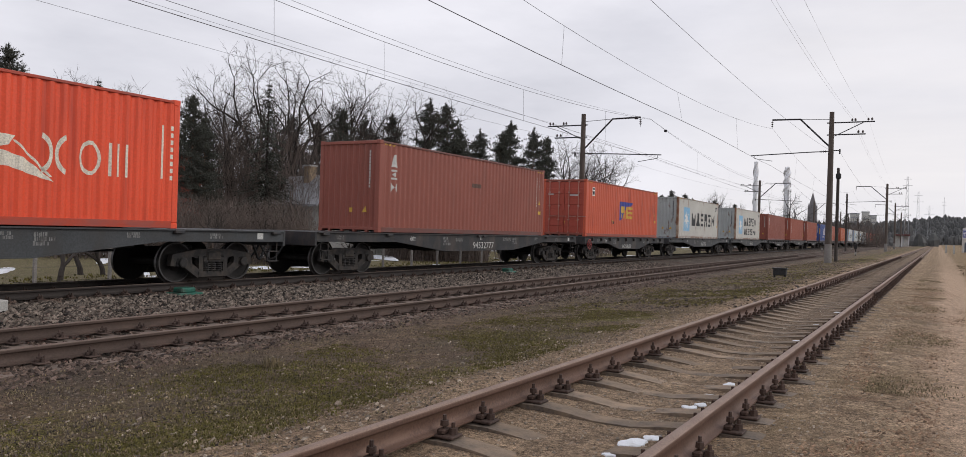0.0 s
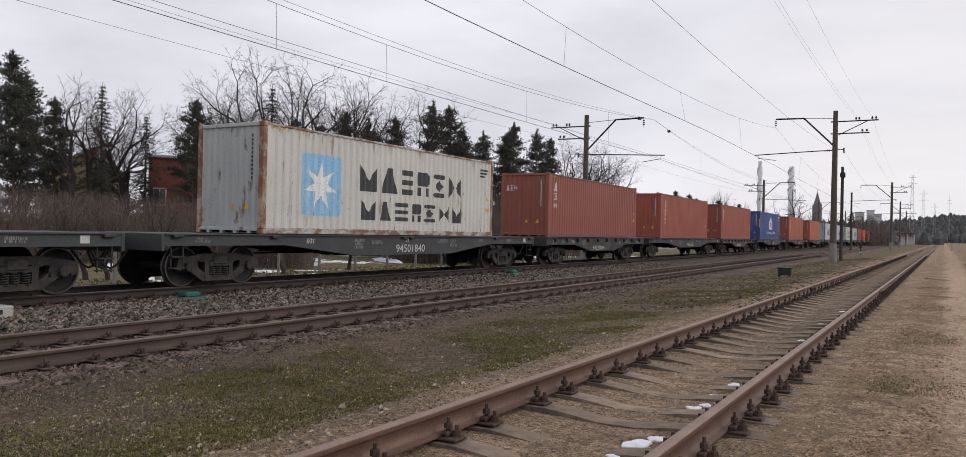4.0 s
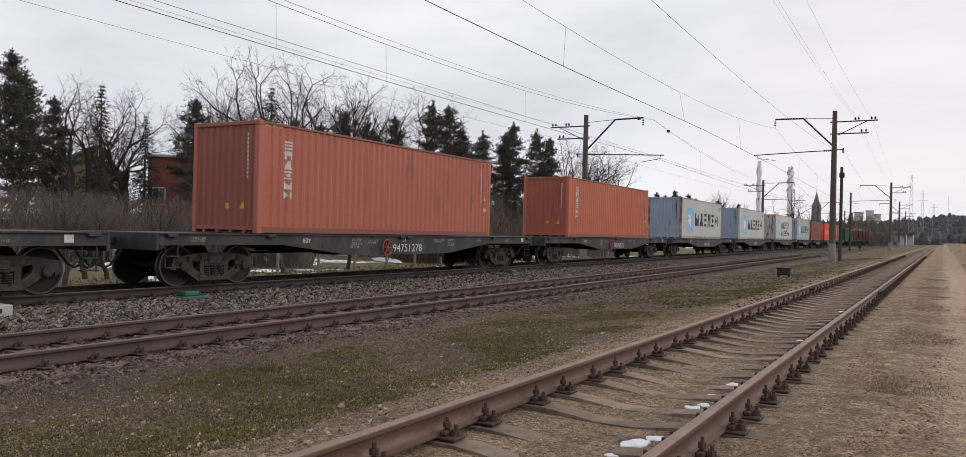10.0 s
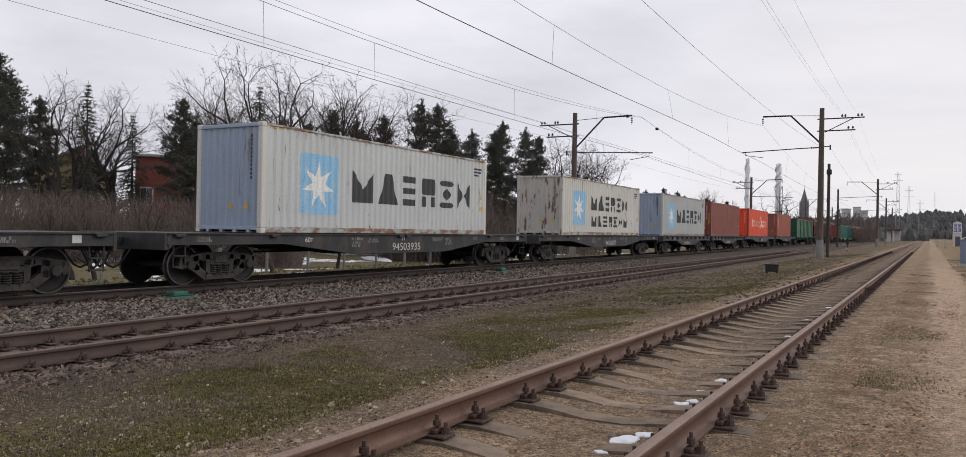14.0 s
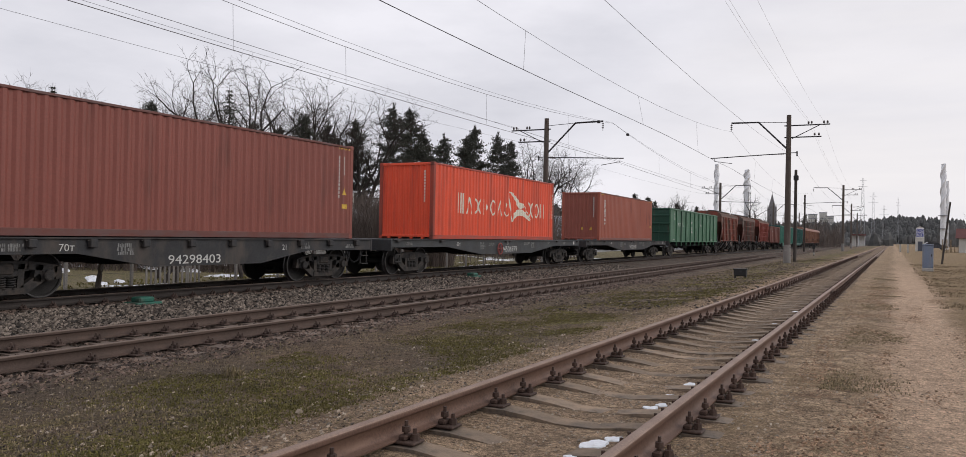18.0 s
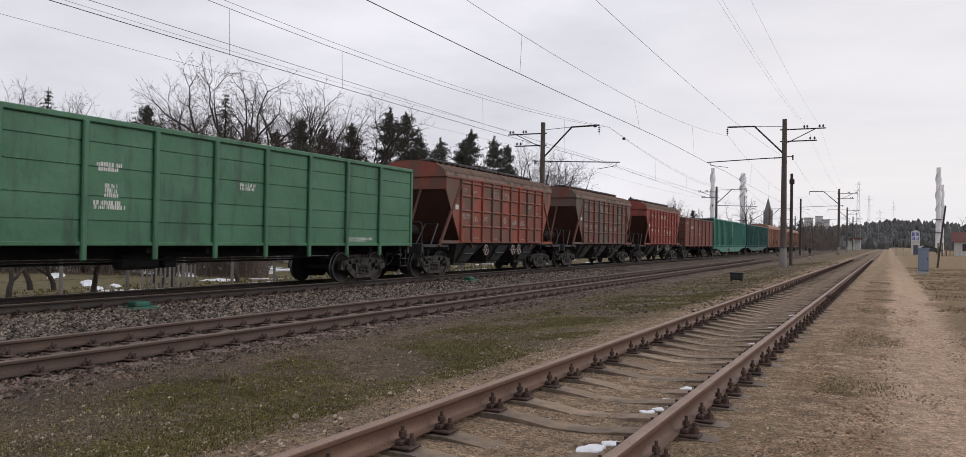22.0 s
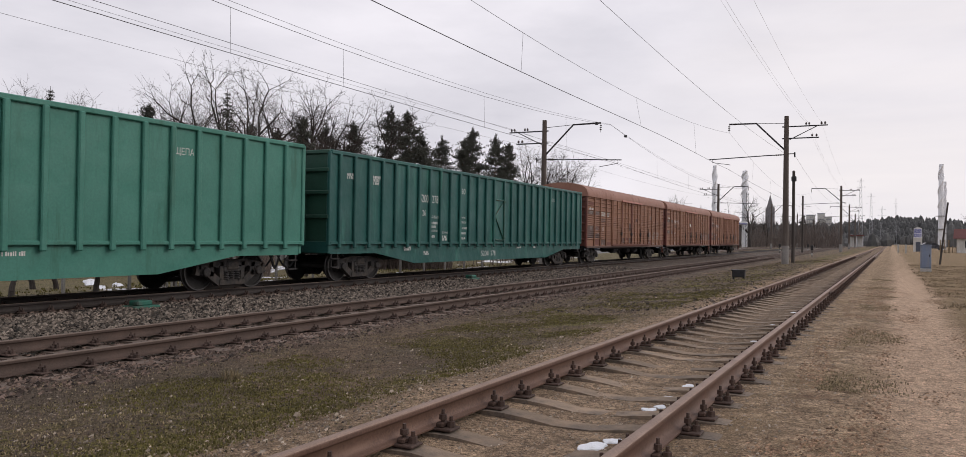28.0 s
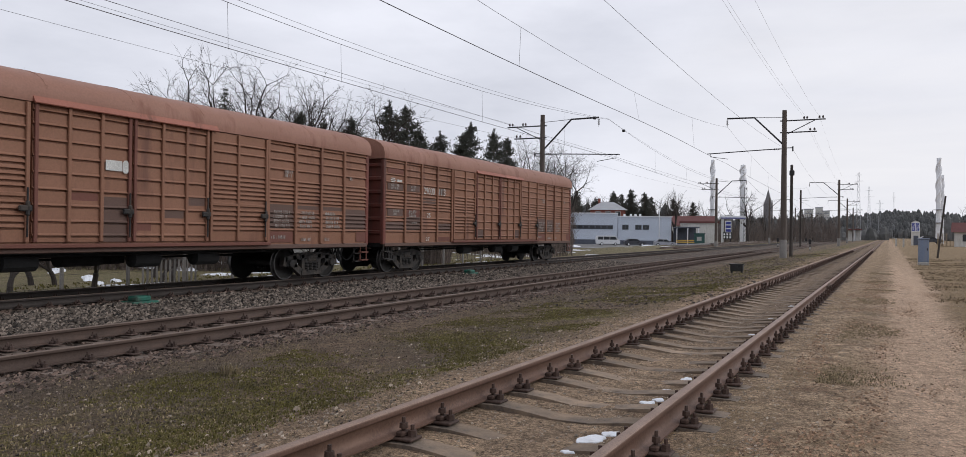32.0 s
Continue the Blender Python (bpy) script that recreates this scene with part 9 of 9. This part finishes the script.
def crossing_things():
    s = thing("station_sign", pose(4.0, 150.0, -0.2), "place-name sign with white letters on navy panels over a small hut", "sign")
    part("hut", Build().box(-0.65, 0.65, 0.0, 1.2, -0.1, 2.5, 0.02), PLASTER, s)
    part("door", Build().box(-0.3, 0.4, -0.03, 0.0, 0, 1.7), FACTORYB, s)
    part("board", Build().box(-0.6, 0.6, -0.12, -0.04, 2.35, 3.95, 0.02), WHITEST, s)
    part("gable", Build().prism([(-0.66, 3.94), (0.66, 3.94), (0, 4.25)], "y", -0.12, 0.1), PLASTER, s)
    for letter, lx, z in (("O", -0.52, 3.2), ("G", 0.04, 3.2), ("R", -0.52, 2.48), ("E", 0.04, 2.48)):
        cell = part("letter_panel", Build().box(lx, lx + 0.48, -0.134, -0.12, z, z + 0.62, 0.004), NAVY, s)
        bm = lettering(letter, lx + 0.09, z + 0.09, 0.3, 0.44)
        me = bpy.data.meshes.new("letter")
        bm.to_mesh(me)
        bm.free()
        me.materials.append(WHITEST)
        part("letter", me, None, cell, at=pose(0, -0.139, 0, 0, 0, -90))
    for x, y in ((1.0, 135), (1.9, 128)):
        p = thing("marker_post", pose(x, y, -0.25), "short white marker post", "post", "marker posts at the crossing")
        part("shaft", Build().box(-0.12, 0.12, -0.12, 0.12, -0.2, 1.3, 0.03), PALEBOX, p)
    h = thing("roadside_building", pose(11.2, 128, 0.0, 0, 0, -6), "white building with a dark red roof beside the crossing", "building")
    part("wall", Build().box(-3.0, 6, 0, 8, -0.4, 2.1), PLASTER, h)
    part("roof", Build().prism([(-0.5, 2.0), (8.5, 2.0), (6.5, 3.4), (1.5, 3.4)], "x", -3.4, 6.4), REDROOF, h)
    for x in (-1.5, 1.0):
        window(h, x, 0, 0.7, 1.0, 1.0)
    # a low yard signal and two lamps between the far tracks
    for x, y in ((-6.3, 96.0), (-13.0, 128.0), (-10.5, 150.0)):
        g = thing("dwarf_signal", MAIN @ pose(x, y, -0.4), "low black shunting signal", "signal", "dwarf signals")
        part("post", Build().tube((0, 0, -0.2), (0, 0, 0.8), 0.05, 0.05, 8), BLACKBOX, g)
        part("head", Build().box(-0.15, 0.15, -0.1, 0.1, 0.7, 1.25, 0.04), BLACKBOX, g)
        part("plate", Build().box(-0.1, 0.1, -0.12, -0.1, 0.1, 0.35), PALEBOX, g)


crossing_things()


def fuel_station():
    s = thing("fuel_station_canopy", pose(-36.7, 212.0, -1.1, 0, 0, 14), "white flat canopy with a blue edge on four posts", "canopy")
    part("roof", Build().box(-3.0, 3.0, -3.5, 3.5, 6.6, 7.3, 0.05), WHITEST, s)
    part("fascia", Build().box(-3.04, 3.04, -3.56, -3.5, 6.6, 6.85), NAVY, s)
    for x in (-2.4, 2.4):
        for y in (-2.6, 2.6):
            part("post", Build().box(x - 0.15, x + 0.15, y - 0.15, y + 0.15, 0, 6.62), WHITEST, s)
    p = thing("price_sign", pose(-36.7, 206.8, -1.1, 0, 0, 10), "tall white and blue price sign board", "sign")
    part("board", Build().box(-0.75, 0.75, -0.12, 0.12, 3.0, 6.0, 0.03), WHITEST, p)
    for k in range(3):
        part("panel", Build().box(-0.62, 0.62, -0.15, -0.12, 3.15 + 0.95 * k, 3.85 + 0.95 * k, 0.01), NAVY, p)
    for x in (-0.55, 0.55):
        part("leg", Build().box(x - 0.08, x + 0.08, -0.08, 0.08, -0.3, 3.05), IRON, p)
    q = thing("warning_board", pose(-36.0, 201.8, -1.1, 0, 0, 10), "dark board with white squares behind the tracks", "board")
    part("board", Build().box(-1.1, 1.1, -0.05, 0.05, 1.4, 3.0, 0.02), BLACKBOX, q)
    for k in range(6):
        x, z = -0.95 + 0.72 * (k % 3), 1.5 + 0.72 * (k // 3)
        part("square", Build().box(x, x + 0.42, -0.07, -0.05, z, z + 0.5), WHITEST, q)
    for x in (-0.8, 0.8):
        part("leg", Build().box(x - 0.05, x + 0.05, -0.05, 0.05, -0.3, 1.42), IRON, q)
    h = thing("long_red_roof_house", pose(-43.2, 197.0, -1.1, 0, 0, 13), "long low house with a dark red sheet roof", "house")
    part("wall", Build().box(-5.4, 5.2, 0, 9, -0.3, 4.6), PLASTER, h)
    part("roof", Build().prism([(-0.5, 4.55), (9.5, 4.55), (4.5, 7.1)], "x", -5.8, 5.6), REDROOF, h)
    for x in (-3.8, -1.4, 1.0, 3.4):
        window(h, x, 0, 2.6, 1.2, 1.2)
    for x, top, w, d in ((-47.5, 18.8, 5.5, 560), (-41.5, 20.2, 4.5, 566), (-36.5, 17.6, 4.0, 558)):
        b = thing("apartment_block", pose(x, d, -1.5, 0, 0, 5), "distant pale apartment block with grey window bands", "apartment block", "apartment blocks on the skyline")
        part("wall", Build().box(-w / 2, w / 2, 0, 9, 0, top + 1.5), PLASTER, b)
        part("roof", Build().box(-w / 2 - 0.2, w / 2 + 0.2, -0.2, 9.2, top + 1.4, top + 2.0), ROOFSL, b)
        for k in range(6):
            part("window_band", Build().box(-w / 2 + 0.5, w / 2 - 0.5, -0.06, 0.02, 2.9 + 2.9 * k, 3.6 + 2.9 * k), ROOFSL, b)
    g = thing("platform_shelter", pose(-11.8, 330, -0.6, 0, 0, 3), "distant low shelter with a flat brown roof", "shelter")
    part("roof", Build().box(-2.7, 2.7, -1.2, 1.2, 4.3, 4.8, 0.05), REDROOF, g)
    part("back_wall", Build().box(-2.4, 2.4, 0.9, 1.1, 0, 4.3), PLASTER, g)
    for x in (-2.3, 0, 2.3):
        part("post", Build().box(x - 0.1, x + 0.1, -1.1, -0.9, -0.2, 4.32), WHITEST, g)


fuel_station()


# ---- the far woods on the skyline ----
FARWOOD = mat("far_wood", (0.1, 0.1, 0.098), (0.072, 0.074, 0.074), rough=1.0, big=0.05, fine=0.6, bump=0, island=0.3)
HILL = mat("far_hill", (0.06, 0.062, 0.06), (0.045, 0.048, 0.046), rough=1.0, big=0.02, fine=0.3, bump=0)


def far_woods():
    rng = random.Random(77)
    b = Build()

    def cone(x, y, z, h, r):
        n = 5
        vs, fs = [], []
        q = rng.uniform(0.75, 1.1)
        for f, w in ((0.05, 0.8), (0.5, 0.88 * q), (0.83, 0.5 * q)):
            vs += [(x + r * w * rng.uniform(0.75, 1.2) * math.cos(1.257 * i + x), y + r * w * math.sin(1.257 * i + x), z + h * f + rng.uniform(-0.05, 0.05) * h) for i in range(n)]
        vs.append((x + rng.uniform(-0.25, 0.25) * r, y, z + h))
        for k in range(2):
            fs += [(k * n + i, k * n + (i + 1) % n, (k + 1) * n + (i + 1) % n, (k + 1) * n + i) for i in range(n)]
        fs += [(2 * n + i, 2 * n + (i + 1) % n, 3 * n) for i in range(n)]
        b.add(vs, fs)

    hill = lambda x: 8 + 15 * math.exp(-(x / 260) ** 4) + 9 * math.exp(-((x - 5) / 65) ** 2) + 1.5 * math.sin(x * 0.03) + 1.5 * math.sin(x * 0.011 + 1)
    for _ in range(7000):
        x = rng.uniform(-700, 420)
        y = 890 + rng.uniform(-90, 60)
        f = (y - 800) / 150
        cone(x, y, -1 + (hill(x) - 10) * f, rng.uniform(6.5, 10), rng.uniform(2.0, 3.4))
    for _ in range(900):
        x = rng.uniform(-330, -70)
        cone(x, rng.uniform(230, 300), -1.2, rng.uniform(8, 14), rng.uniform(2, 3.4))
    for _ in range(300):
        x = rng.uniform(20, 220)
        cone(x, rng.uniform(300, 420), -0.5, rng.uniform(6, 11), rng.uniform(2, 3.4))
    for _ in range(260):
        a = rng.uniform(-140, 0)
        cone(a, rng.uniform(330, 500), -1.0, rng.uniform(4, 7), rng.uniform(2, 3))
    for _ in range(150):
        cone(rng.uniform(-120, -14), rng.uniform(500, 545), -1.0, rng.uniform(11, 15), rng.uniform(2.2, 3.6))
    for _ in range(90):
        cone(rng.uniform(-85, -22), rng.uniform(375, 408), -1.0, rng.uniform(8, 12), rng.uniform(1.8, 3))
    # behind the camera and to the sides, so that the horizon is closed
    for k in range(420):
        a = radians(rng.uniform(95, 330))
        d = rng.uniform(300, 420)
        cone(-d * math.sin(a), d * math.cos(a), -1, rng.uniform(8, 14), rng.uniform(3, 5))
    tagged(new("far_woods", plain_mesh("far_woods", b, FARWOOD)), "dark distant forest closing the horizon", "forest", kind="stuff")
    hb = Build()
    xs = list(range(-720, 440, 20))
    vs = [(x, 800, -1.5) for x in xs] + [(x, 980, -3 + (hill(x) - 10) * 1.0 + 5) for x in xs] + [(x, 1200, -2) for x in xs]
    n = len(xs)
    hb.add(vs, [(r * n + i, r * n + i + 1, (r + 1) * n + i + 1, (r + 1) * n + i) for r in range(2) for i in range(n - 1)])
    tagged(new("backdrop_hill", plain_mesh("backdrop_hill", hb, HILL)), "low wooded hill on the skyline", "hill", kind="structure")


far_woods()


# ---- the yard in front of the factory ----
ASPHALT = mat("asphalt_grey", (0.16, 0.155, 0.15), (0.1, 0.098, 0.095), rough=0.9, big=0.3, fine=12, bump=0.2, stain=(0.3, 0.29, 0.28), stain_at=0.62, stain_size=0.25)


def parking_yard():
    b = Build()
    nx, ny = 12, 14
    vs = []
    for j in range(ny + 1):
        for i in range(nx + 1):
            x, y = -66 + 38 * i / nx, 118 + 46 * j / ny
            vs.append((x, y, ground_z(x, y) + 0.06))
    b.add(vs, [(j * (nx + 1) + i, j * (nx + 1) + i + 1, (j + 1) * (nx + 1) + i + 1, (j + 1) * (nx + 1) + i) for j in range(ny) for i in range(nx)])
    tagged(new("pavement", plain_mesh("pavement", b, ASPHALT)), "patched grey asphalt yard in front of the factory", "yard", kind="structure")


parking_yard()
make_track("yard_track_1", "far siding of the station yard on concrete sleepers", -21.6, -0.28, MAIN, "concrete", 92, 93, 600, 0.62, CONC, RAILDK, RAILHEAD)
make_track("yard_track_2", "far siding of the station yard on concrete sleepers", -26.4, -0.28, MAIN, "concrete", 150, 151, 600, 0.62, CONC, RAILDK, RAILHEAD)


# ---- loose stones, grass and litter ----
STONE = mat("ballast_stone", (0.18, 0.147, 0.12), (0.07, 0.056, 0.046), rough=0.9, big=3, fine=60, bump=0.3, island=0.95)
STONEBR = mat("ballast_rusty", (0.14, 0.098, 0.077), (0.075, 0.053, 0.043), rough=0.95, big=3, fine=60, bump=0.3, island=0.8)
PEBBLE = mat("pebble", (0.4, 0.335, 0.265), (0.24, 0.19, 0.145), rough=0.85, big=4, fine=60, bump=0.2, island=0.5)
STRAW = mat("dry_grass", (0.27, 0.21, 0.125), (0.16, 0.125, 0.07), rough=0.9, big=2, fine=20, bump=0, island=0.45)
DEADST = mat("dead_stalk", (0.125, 0.095, 0.072), (0.06, 0.046, 0.037), rough=0.95, big=2, fine=20, bump=0, island=0.6)
DEADGR = mat("dead_grass", (0.2, 0.142, 0.082), (0.105, 0.076, 0.045), rough=0.9, big=2, fine=20, bump=0, island=0.45)
MOSSG = mat("moss_tuft", (0.155, 0.134, 0.034), (0.07, 0.06, 0.02), rough=0.95, big=2, fine=20, bump=0, island=0.45)
CRUMB = mat("soil_crumb", (0.16, 0.125, 0.1), (0.07, 0.053, 0.043), rough=0.95, big=4, fine=60, bump=0.2, island=0.8)
CLOD = mat("path_clod", (0.36, 0.23, 0.145), (0.2, 0.13, 0.085), rough=0.95, big=4, fine=60, bump=0.2, island=0.6)
LEAF = mat("leaf_litter", (0.16, 0.10, 0.065), (0.10, 0.065, 0.045), rough=0.9, big=3, fine=30, bump=0, island=0.5)

CUBE = np.array([(x, y, z) for z in (-1, 1) for y in (-1, 1) for x in (-1, 1)], float)
CUBE_F = np.array([(0, 2, 3, 1), (4, 5, 7, 6), (0, 1, 5, 4), (2, 6, 7, 3), (0, 4, 6, 2), (1, 3, 7, 5)])


def rocks(name, places, sizes, material, seed, flat=0.7, label="", category="stones"):
    """Many chipped stones as one mesh: cubes with pulled corners, each turned its own way."""
    g = np.random.default_rng(seed)
    n = len(places)
    v = CUBE[None] * (1 + g.uniform(-0.45, 0.25, (n, 8, 3)))
    v *= g.uniform(0.6, 1.15, (n, 1, 3)) * np.array([1, 1, flat])
    a = g.uniform(0, 2 * np.pi, (n, 3))
    for ax, (i, j) in enumerate(((0, 1), (1, 2), (0, 2))):
        c, s = np.cos(a[:, ax])[:, None], np.sin(a[:, ax])[:, None]
        if ax:
            c, s = np.cos(a[:, ax] * 0.12)[:, None], np.sin(a[:, ax] * 0.12)[:, None]
        vi, vj = v[:, :, i].copy(), v[:, :, j].copy()
        v[:, :, i], v[:, :, j] = c * vi - s * vj, s * vi + c * vj
    v = v * np.asarray(sizes)[:, None, None] + np.asarray(places)[:, None, :]
    f = (CUBE_F[None] + (np.arange(n) * 8)[:, None, None]).reshape(-1, 4)
    me = bpy.data.meshes.new(name)
    me.from_pydata(v.reshape(-1, 3).tolist(), [], f.tolist())
    me.materials.append(material)
    return tagged(new(name, me), label, category, kind="stuff")


def strewn(n, xr, y0, y1, seed, main=True, power=1.7, keep=None):
    """Random places on the ground, denser near the camera."""
    g = np.random.default_rng(seed)
    out = []
    while len(out) < n:
        x = g.uniform(*xr)
        y = y0 + (y1 - y0) * g.uniform() ** power
        if main:
            x -= 0.017325 * y
        if keep and not keep(x, y, g):
            continue
        out.append((x, y, ground_z(x, y)))
    return out


def make_stones():
    g = np.random.default_rng(5)
    p = strewn(30000, (-14.75, -11.0), 3.5, 46, 21, power=1.35)
    rocks("ballast_bank", p, g.uniform(0.02, 0.052, len(p)), STONE, 1, label="grey broken ballast stones between the main tracks")
    p = strewn(9000, (-11.0, -8.25), 2.5, 40, 22, power=1.5)
    p = [(x, y, z + 0.0) for x, y, z in p]
    rocks("track_ballast", p, g.uniform(0.02, 0.04, len(p)), STONEBR, 2, label="rust-brown ballast between the sleepers of the main track")
    p = strewn(4200, (-8.75, -7.7), 2.5, 32, 23, power=1.5)
    rocks("shoulder_ballast", p, g.uniform(0.012, 0.034, len(p)), STONEBR, 3, label="rust-brown ballast along the main track's edge")
    p = strewn(5000, (-17.6, -14.7), 4, 42, 24, power=1.3)
    rocks("far_track_ballast", p, g.uniform(0.022, 0.045, len(p)), STONEBR, 4, label="dark ballast under the goods train")
    p = strewn(2600, (-7.6, -3.1), 2.2, 26, 25, main=False, power=1.8) + strewn(2600, (-4.4, -3.1), 2.2, 14, 75, main=False, power=1.6)
    rocks("strip_pebbles", p, 0.004 + 0.014 * g.uniform(0, 1, len(p)) ** 3, PEBBLE, 5, label="small pale pebbles strewn over the soil strip")
    p = strewn(3000, (-8.2, -3.2), 16, 70, 29, main=False, power=1.4)
    rocks("far_strip_stones", p, g.uniform(0.012, 0.04, len(p)), CRUMB, 13, label="stones and clods further along the strip")
    p = strewn(9000, (-3.2, -0.7), 2.2, 20, 26, main=False, power=1.9)
    rocks("siding_grit", p, 0.003 + 0.008 * g.uniform(0, 1, len(p)) ** 2, PEBBLE, 6, label="sandy grit between the siding's sleepers")
    p = strewn(5200, (-0.9, 3.6), 2.5, 24, 27, main=False, power=1.8)
    rocks("path_grit", p, 0.003 + 0.009 * g.uniform(0, 1, len(p)) ** 3, PEBBLE, 7, label="grit and small stones on the sandy path")
    p = strewn(16000, (-8.0, -3.3), 2.2, 30, 71, main=False, power=1.8)
    rocks("strip_crumbs", p, 0.003 + 0.011 * g.uniform(0, 1, len(p)) ** 3, CRUMB, 11, label="dark crumbs of soil and gravel on the strip")
    p = strewn(14000, (-0.9, 3.4), 2.4, 30, 72, main=False, power=1.8, keep=lambda x, y, q: noise.noise((x * 1.6, y * 0.5, 7)) + q.normal(0, 0.1) > 0.05 + 0.3 * (x > 0.0))
    rocks("path_clods", p, 0.003 + 0.01 * g.uniform(0, 1, len(p)) ** 2, CLOD, 12, label="brown clods and trodden litter beside the path")
    p = [(x, y, ground_z(x, y) + 0.01) for x, y in ((-4.21, 4.86), (-5.4, 3.9), (-5.0, 5.3), (-3.9, 6.2), (-4.6, 7.4), (-6.2, 4.6), (-3.7, 8.6), (-4.4, 3.6), (-5.8, 8.2), (-3.6, 5.3))]
    rocks("loose_stones", p, [0.03, 0.018, 0.016, 0.02, 0.018, 0.015, 0.022, 0.018, 0.02, 0.014], PEBBLE, 8, label="single pale stones on the soil strip")


make_stones()


def blades(name, places, h0, h1, spread, material, per, seed, label, width=0.004):
    g = np.random.default_rng(seed)
    vs, fs = [], []
    for x, y, z in places:
        for _ in range(per):
            a, tilt = g.uniform(0, 2 * np.pi), g.uniform(0.1, 1.0) * spread
            h = g.uniform(h0, h1)
            dx, dy = math.cos(a), math.sin(a)
            bx, by = x + g.normal(0, 0.03), y + g.normal(0, 0.03)
            w = width * g.uniform(0.7, 1.4)
            k = len(vs)
            m = (bx + dx * h * tilt * 0.4, by + dy * h * tilt * 0.4, z + h * 0.6)
            t = (bx + dx * h * tilt, by + dy * h * tilt, z + h * max(0.15, 1 - 0.6 * tilt))
            vs += [(bx - dy * w, by + dx * w, z - 0.01), (bx + dy * w, by - dx * w, z - 0.01), (m[0] + dy * w, m[1] - dx * w, m[2]), (m[0] - dy * w, m[1] + dx * w, m[2]), t]
            fs += [(k, k + 1, k + 2, k + 3), (k + 3, k + 2, k + 4)]
    me = bpy.data.meshes.new(name)
    me.from_pydata(vs, [], fs)
    me.materials.append(material)
    tagged(new(name, me), label, "grass", kind="stuff")


def patchy(scale, level, seed):
    return lambda x, y, g: noise.noise((x * scale, y * scale, seed)) + g.normal(0, 0.12) > level


def make_grass():
    blades("moss_cover", strewn(11000, (-7.3, -4.0), 2.4, 24, 41, False, 1.7, patchy(0.6, 0.04, 2)), 0.006, 0.03, 1.4, MOSSG, 7, 1, "short olive moss and grass in patches", 0.0045)
    blades("dry_grass", strewn(5200, (-8.2, -3.5), 2.4, 30, 42, False, 1.7, patchy(0.8, -0.05, 9)), 0.008, 0.035, 1.9, STRAW, 4, 2, "short flattened dry grass between moss", 0.004)
    blades("verge_grass", strewn(8000, (1.0, 8.0), 8, 60, 43, False, 1.5, patchy(0.4, -0.1, 4)), 0.012, 0.07, 1.4, DEADGR, 5, 3, "dead brownish verge grass beside the path", 0.005)
    blades("edge_grass", strewn(900, (-0.6, 0.15), 8, 40, 44, False, 1.5, patchy(0.5, 0.2, 6)), 0.008, 0.035, 1.9, STRAW, 5, 4, "thin flattened dry grass beside the trodden path", 0.004)
    blades("lawn_grass", strewn(2600, (-30, -18.8), 6, 60, 45, True, 1.2), 0.04, 0.14, 0.8, MOSSG, 5, 5, "rough grass behind the goods train", 0.015)
    blades("far_moss", strewn(3800, (-8.0, -3.7), 20, 75, 46, False, 1.5, patchy(0.3, 0.0, 2)), 0.01, 0.03, 1.5, MOSSG, 6, 7, "short moss and grass further along the strip", 0.008)
    blades("far_straw", strewn(1400, (-8.0, -3.5), 20, 75, 47, False, 1.5, patchy(0.4, 0.0, 9)), 0.01, 0.03, 1.8, STRAW, 5, 8, "flattened dry grass further along the strip", 0.006)
    blades("dead_stalks", strewn(5200, (-8.3, -4.6), 2.4, 30, 48, False, 1.7, patchy(0.7, -0.1, 13)), 0.008, 0.04, 2.2, DEADST, 3, 9, "flattened dead brown stalks on the soil", 0.0035)
    tuft = [(-6.49 + dx, 6.4 + dy, ground_z(-6.49, 6.4)) for dx, dy in ((0, 0), (0.06, 0.04), (-0.05, 0.05), (0.03, -0.06), (-0.07, -0.03))]
    blades("grass_tuft", tuft, 0.06, 0.16, 0.8, STRAW, 30, 6, "one tuft of dry straw-coloured grass", 0.004)


make_grass()


def make_litter():
    """Twigs and leaf scraps."""
    g = np.random.default_rng(61)
    vs, fs = [], []
    spots = strewn(3600, (-7.2, -3.2), 2.4, 20, 62, False, 1.7) + strewn(2600, (-0.9, 2.6), 2.5, 24, 63, False, 1.7) + strewn(900, (-3.0, -1.2), 2.5, 16, 64, False, 1.7)
    for x, y, z in spots:
        a = g.uniform(0, np.pi)
        l, w = (g.uniform(0.02, 0.07), 0.002) if g.uniform() < 0.5 else (g.uniform(0.008, 0.02), g.uniform(0.005, 0.011))
        dx, dy = math.cos(a), math.sin(a)
        k = len(vs)
        zz = z + 0.006
        vs += [(x - dx * l, y - dy * l, zz - 0.004), (x - dy * w, y + dx * w, zz), (x + dx * l, y + dy * l, zz + g.uniform(-0.003, 0.008)), (x + dy * w, y - dx * w, zz + 0.003)]
        fs.append((k, k + 1, k + 2, k + 3))
    me = bpy.data.meshes.new("litter")
    me.from_pydata(vs, [], fs)
    me.materials.append(LEAF)
    tagged(new("litter", me), "small twigs and leaf scraps on the soil", "litter", kind="stuff")


make_litter()


motions()
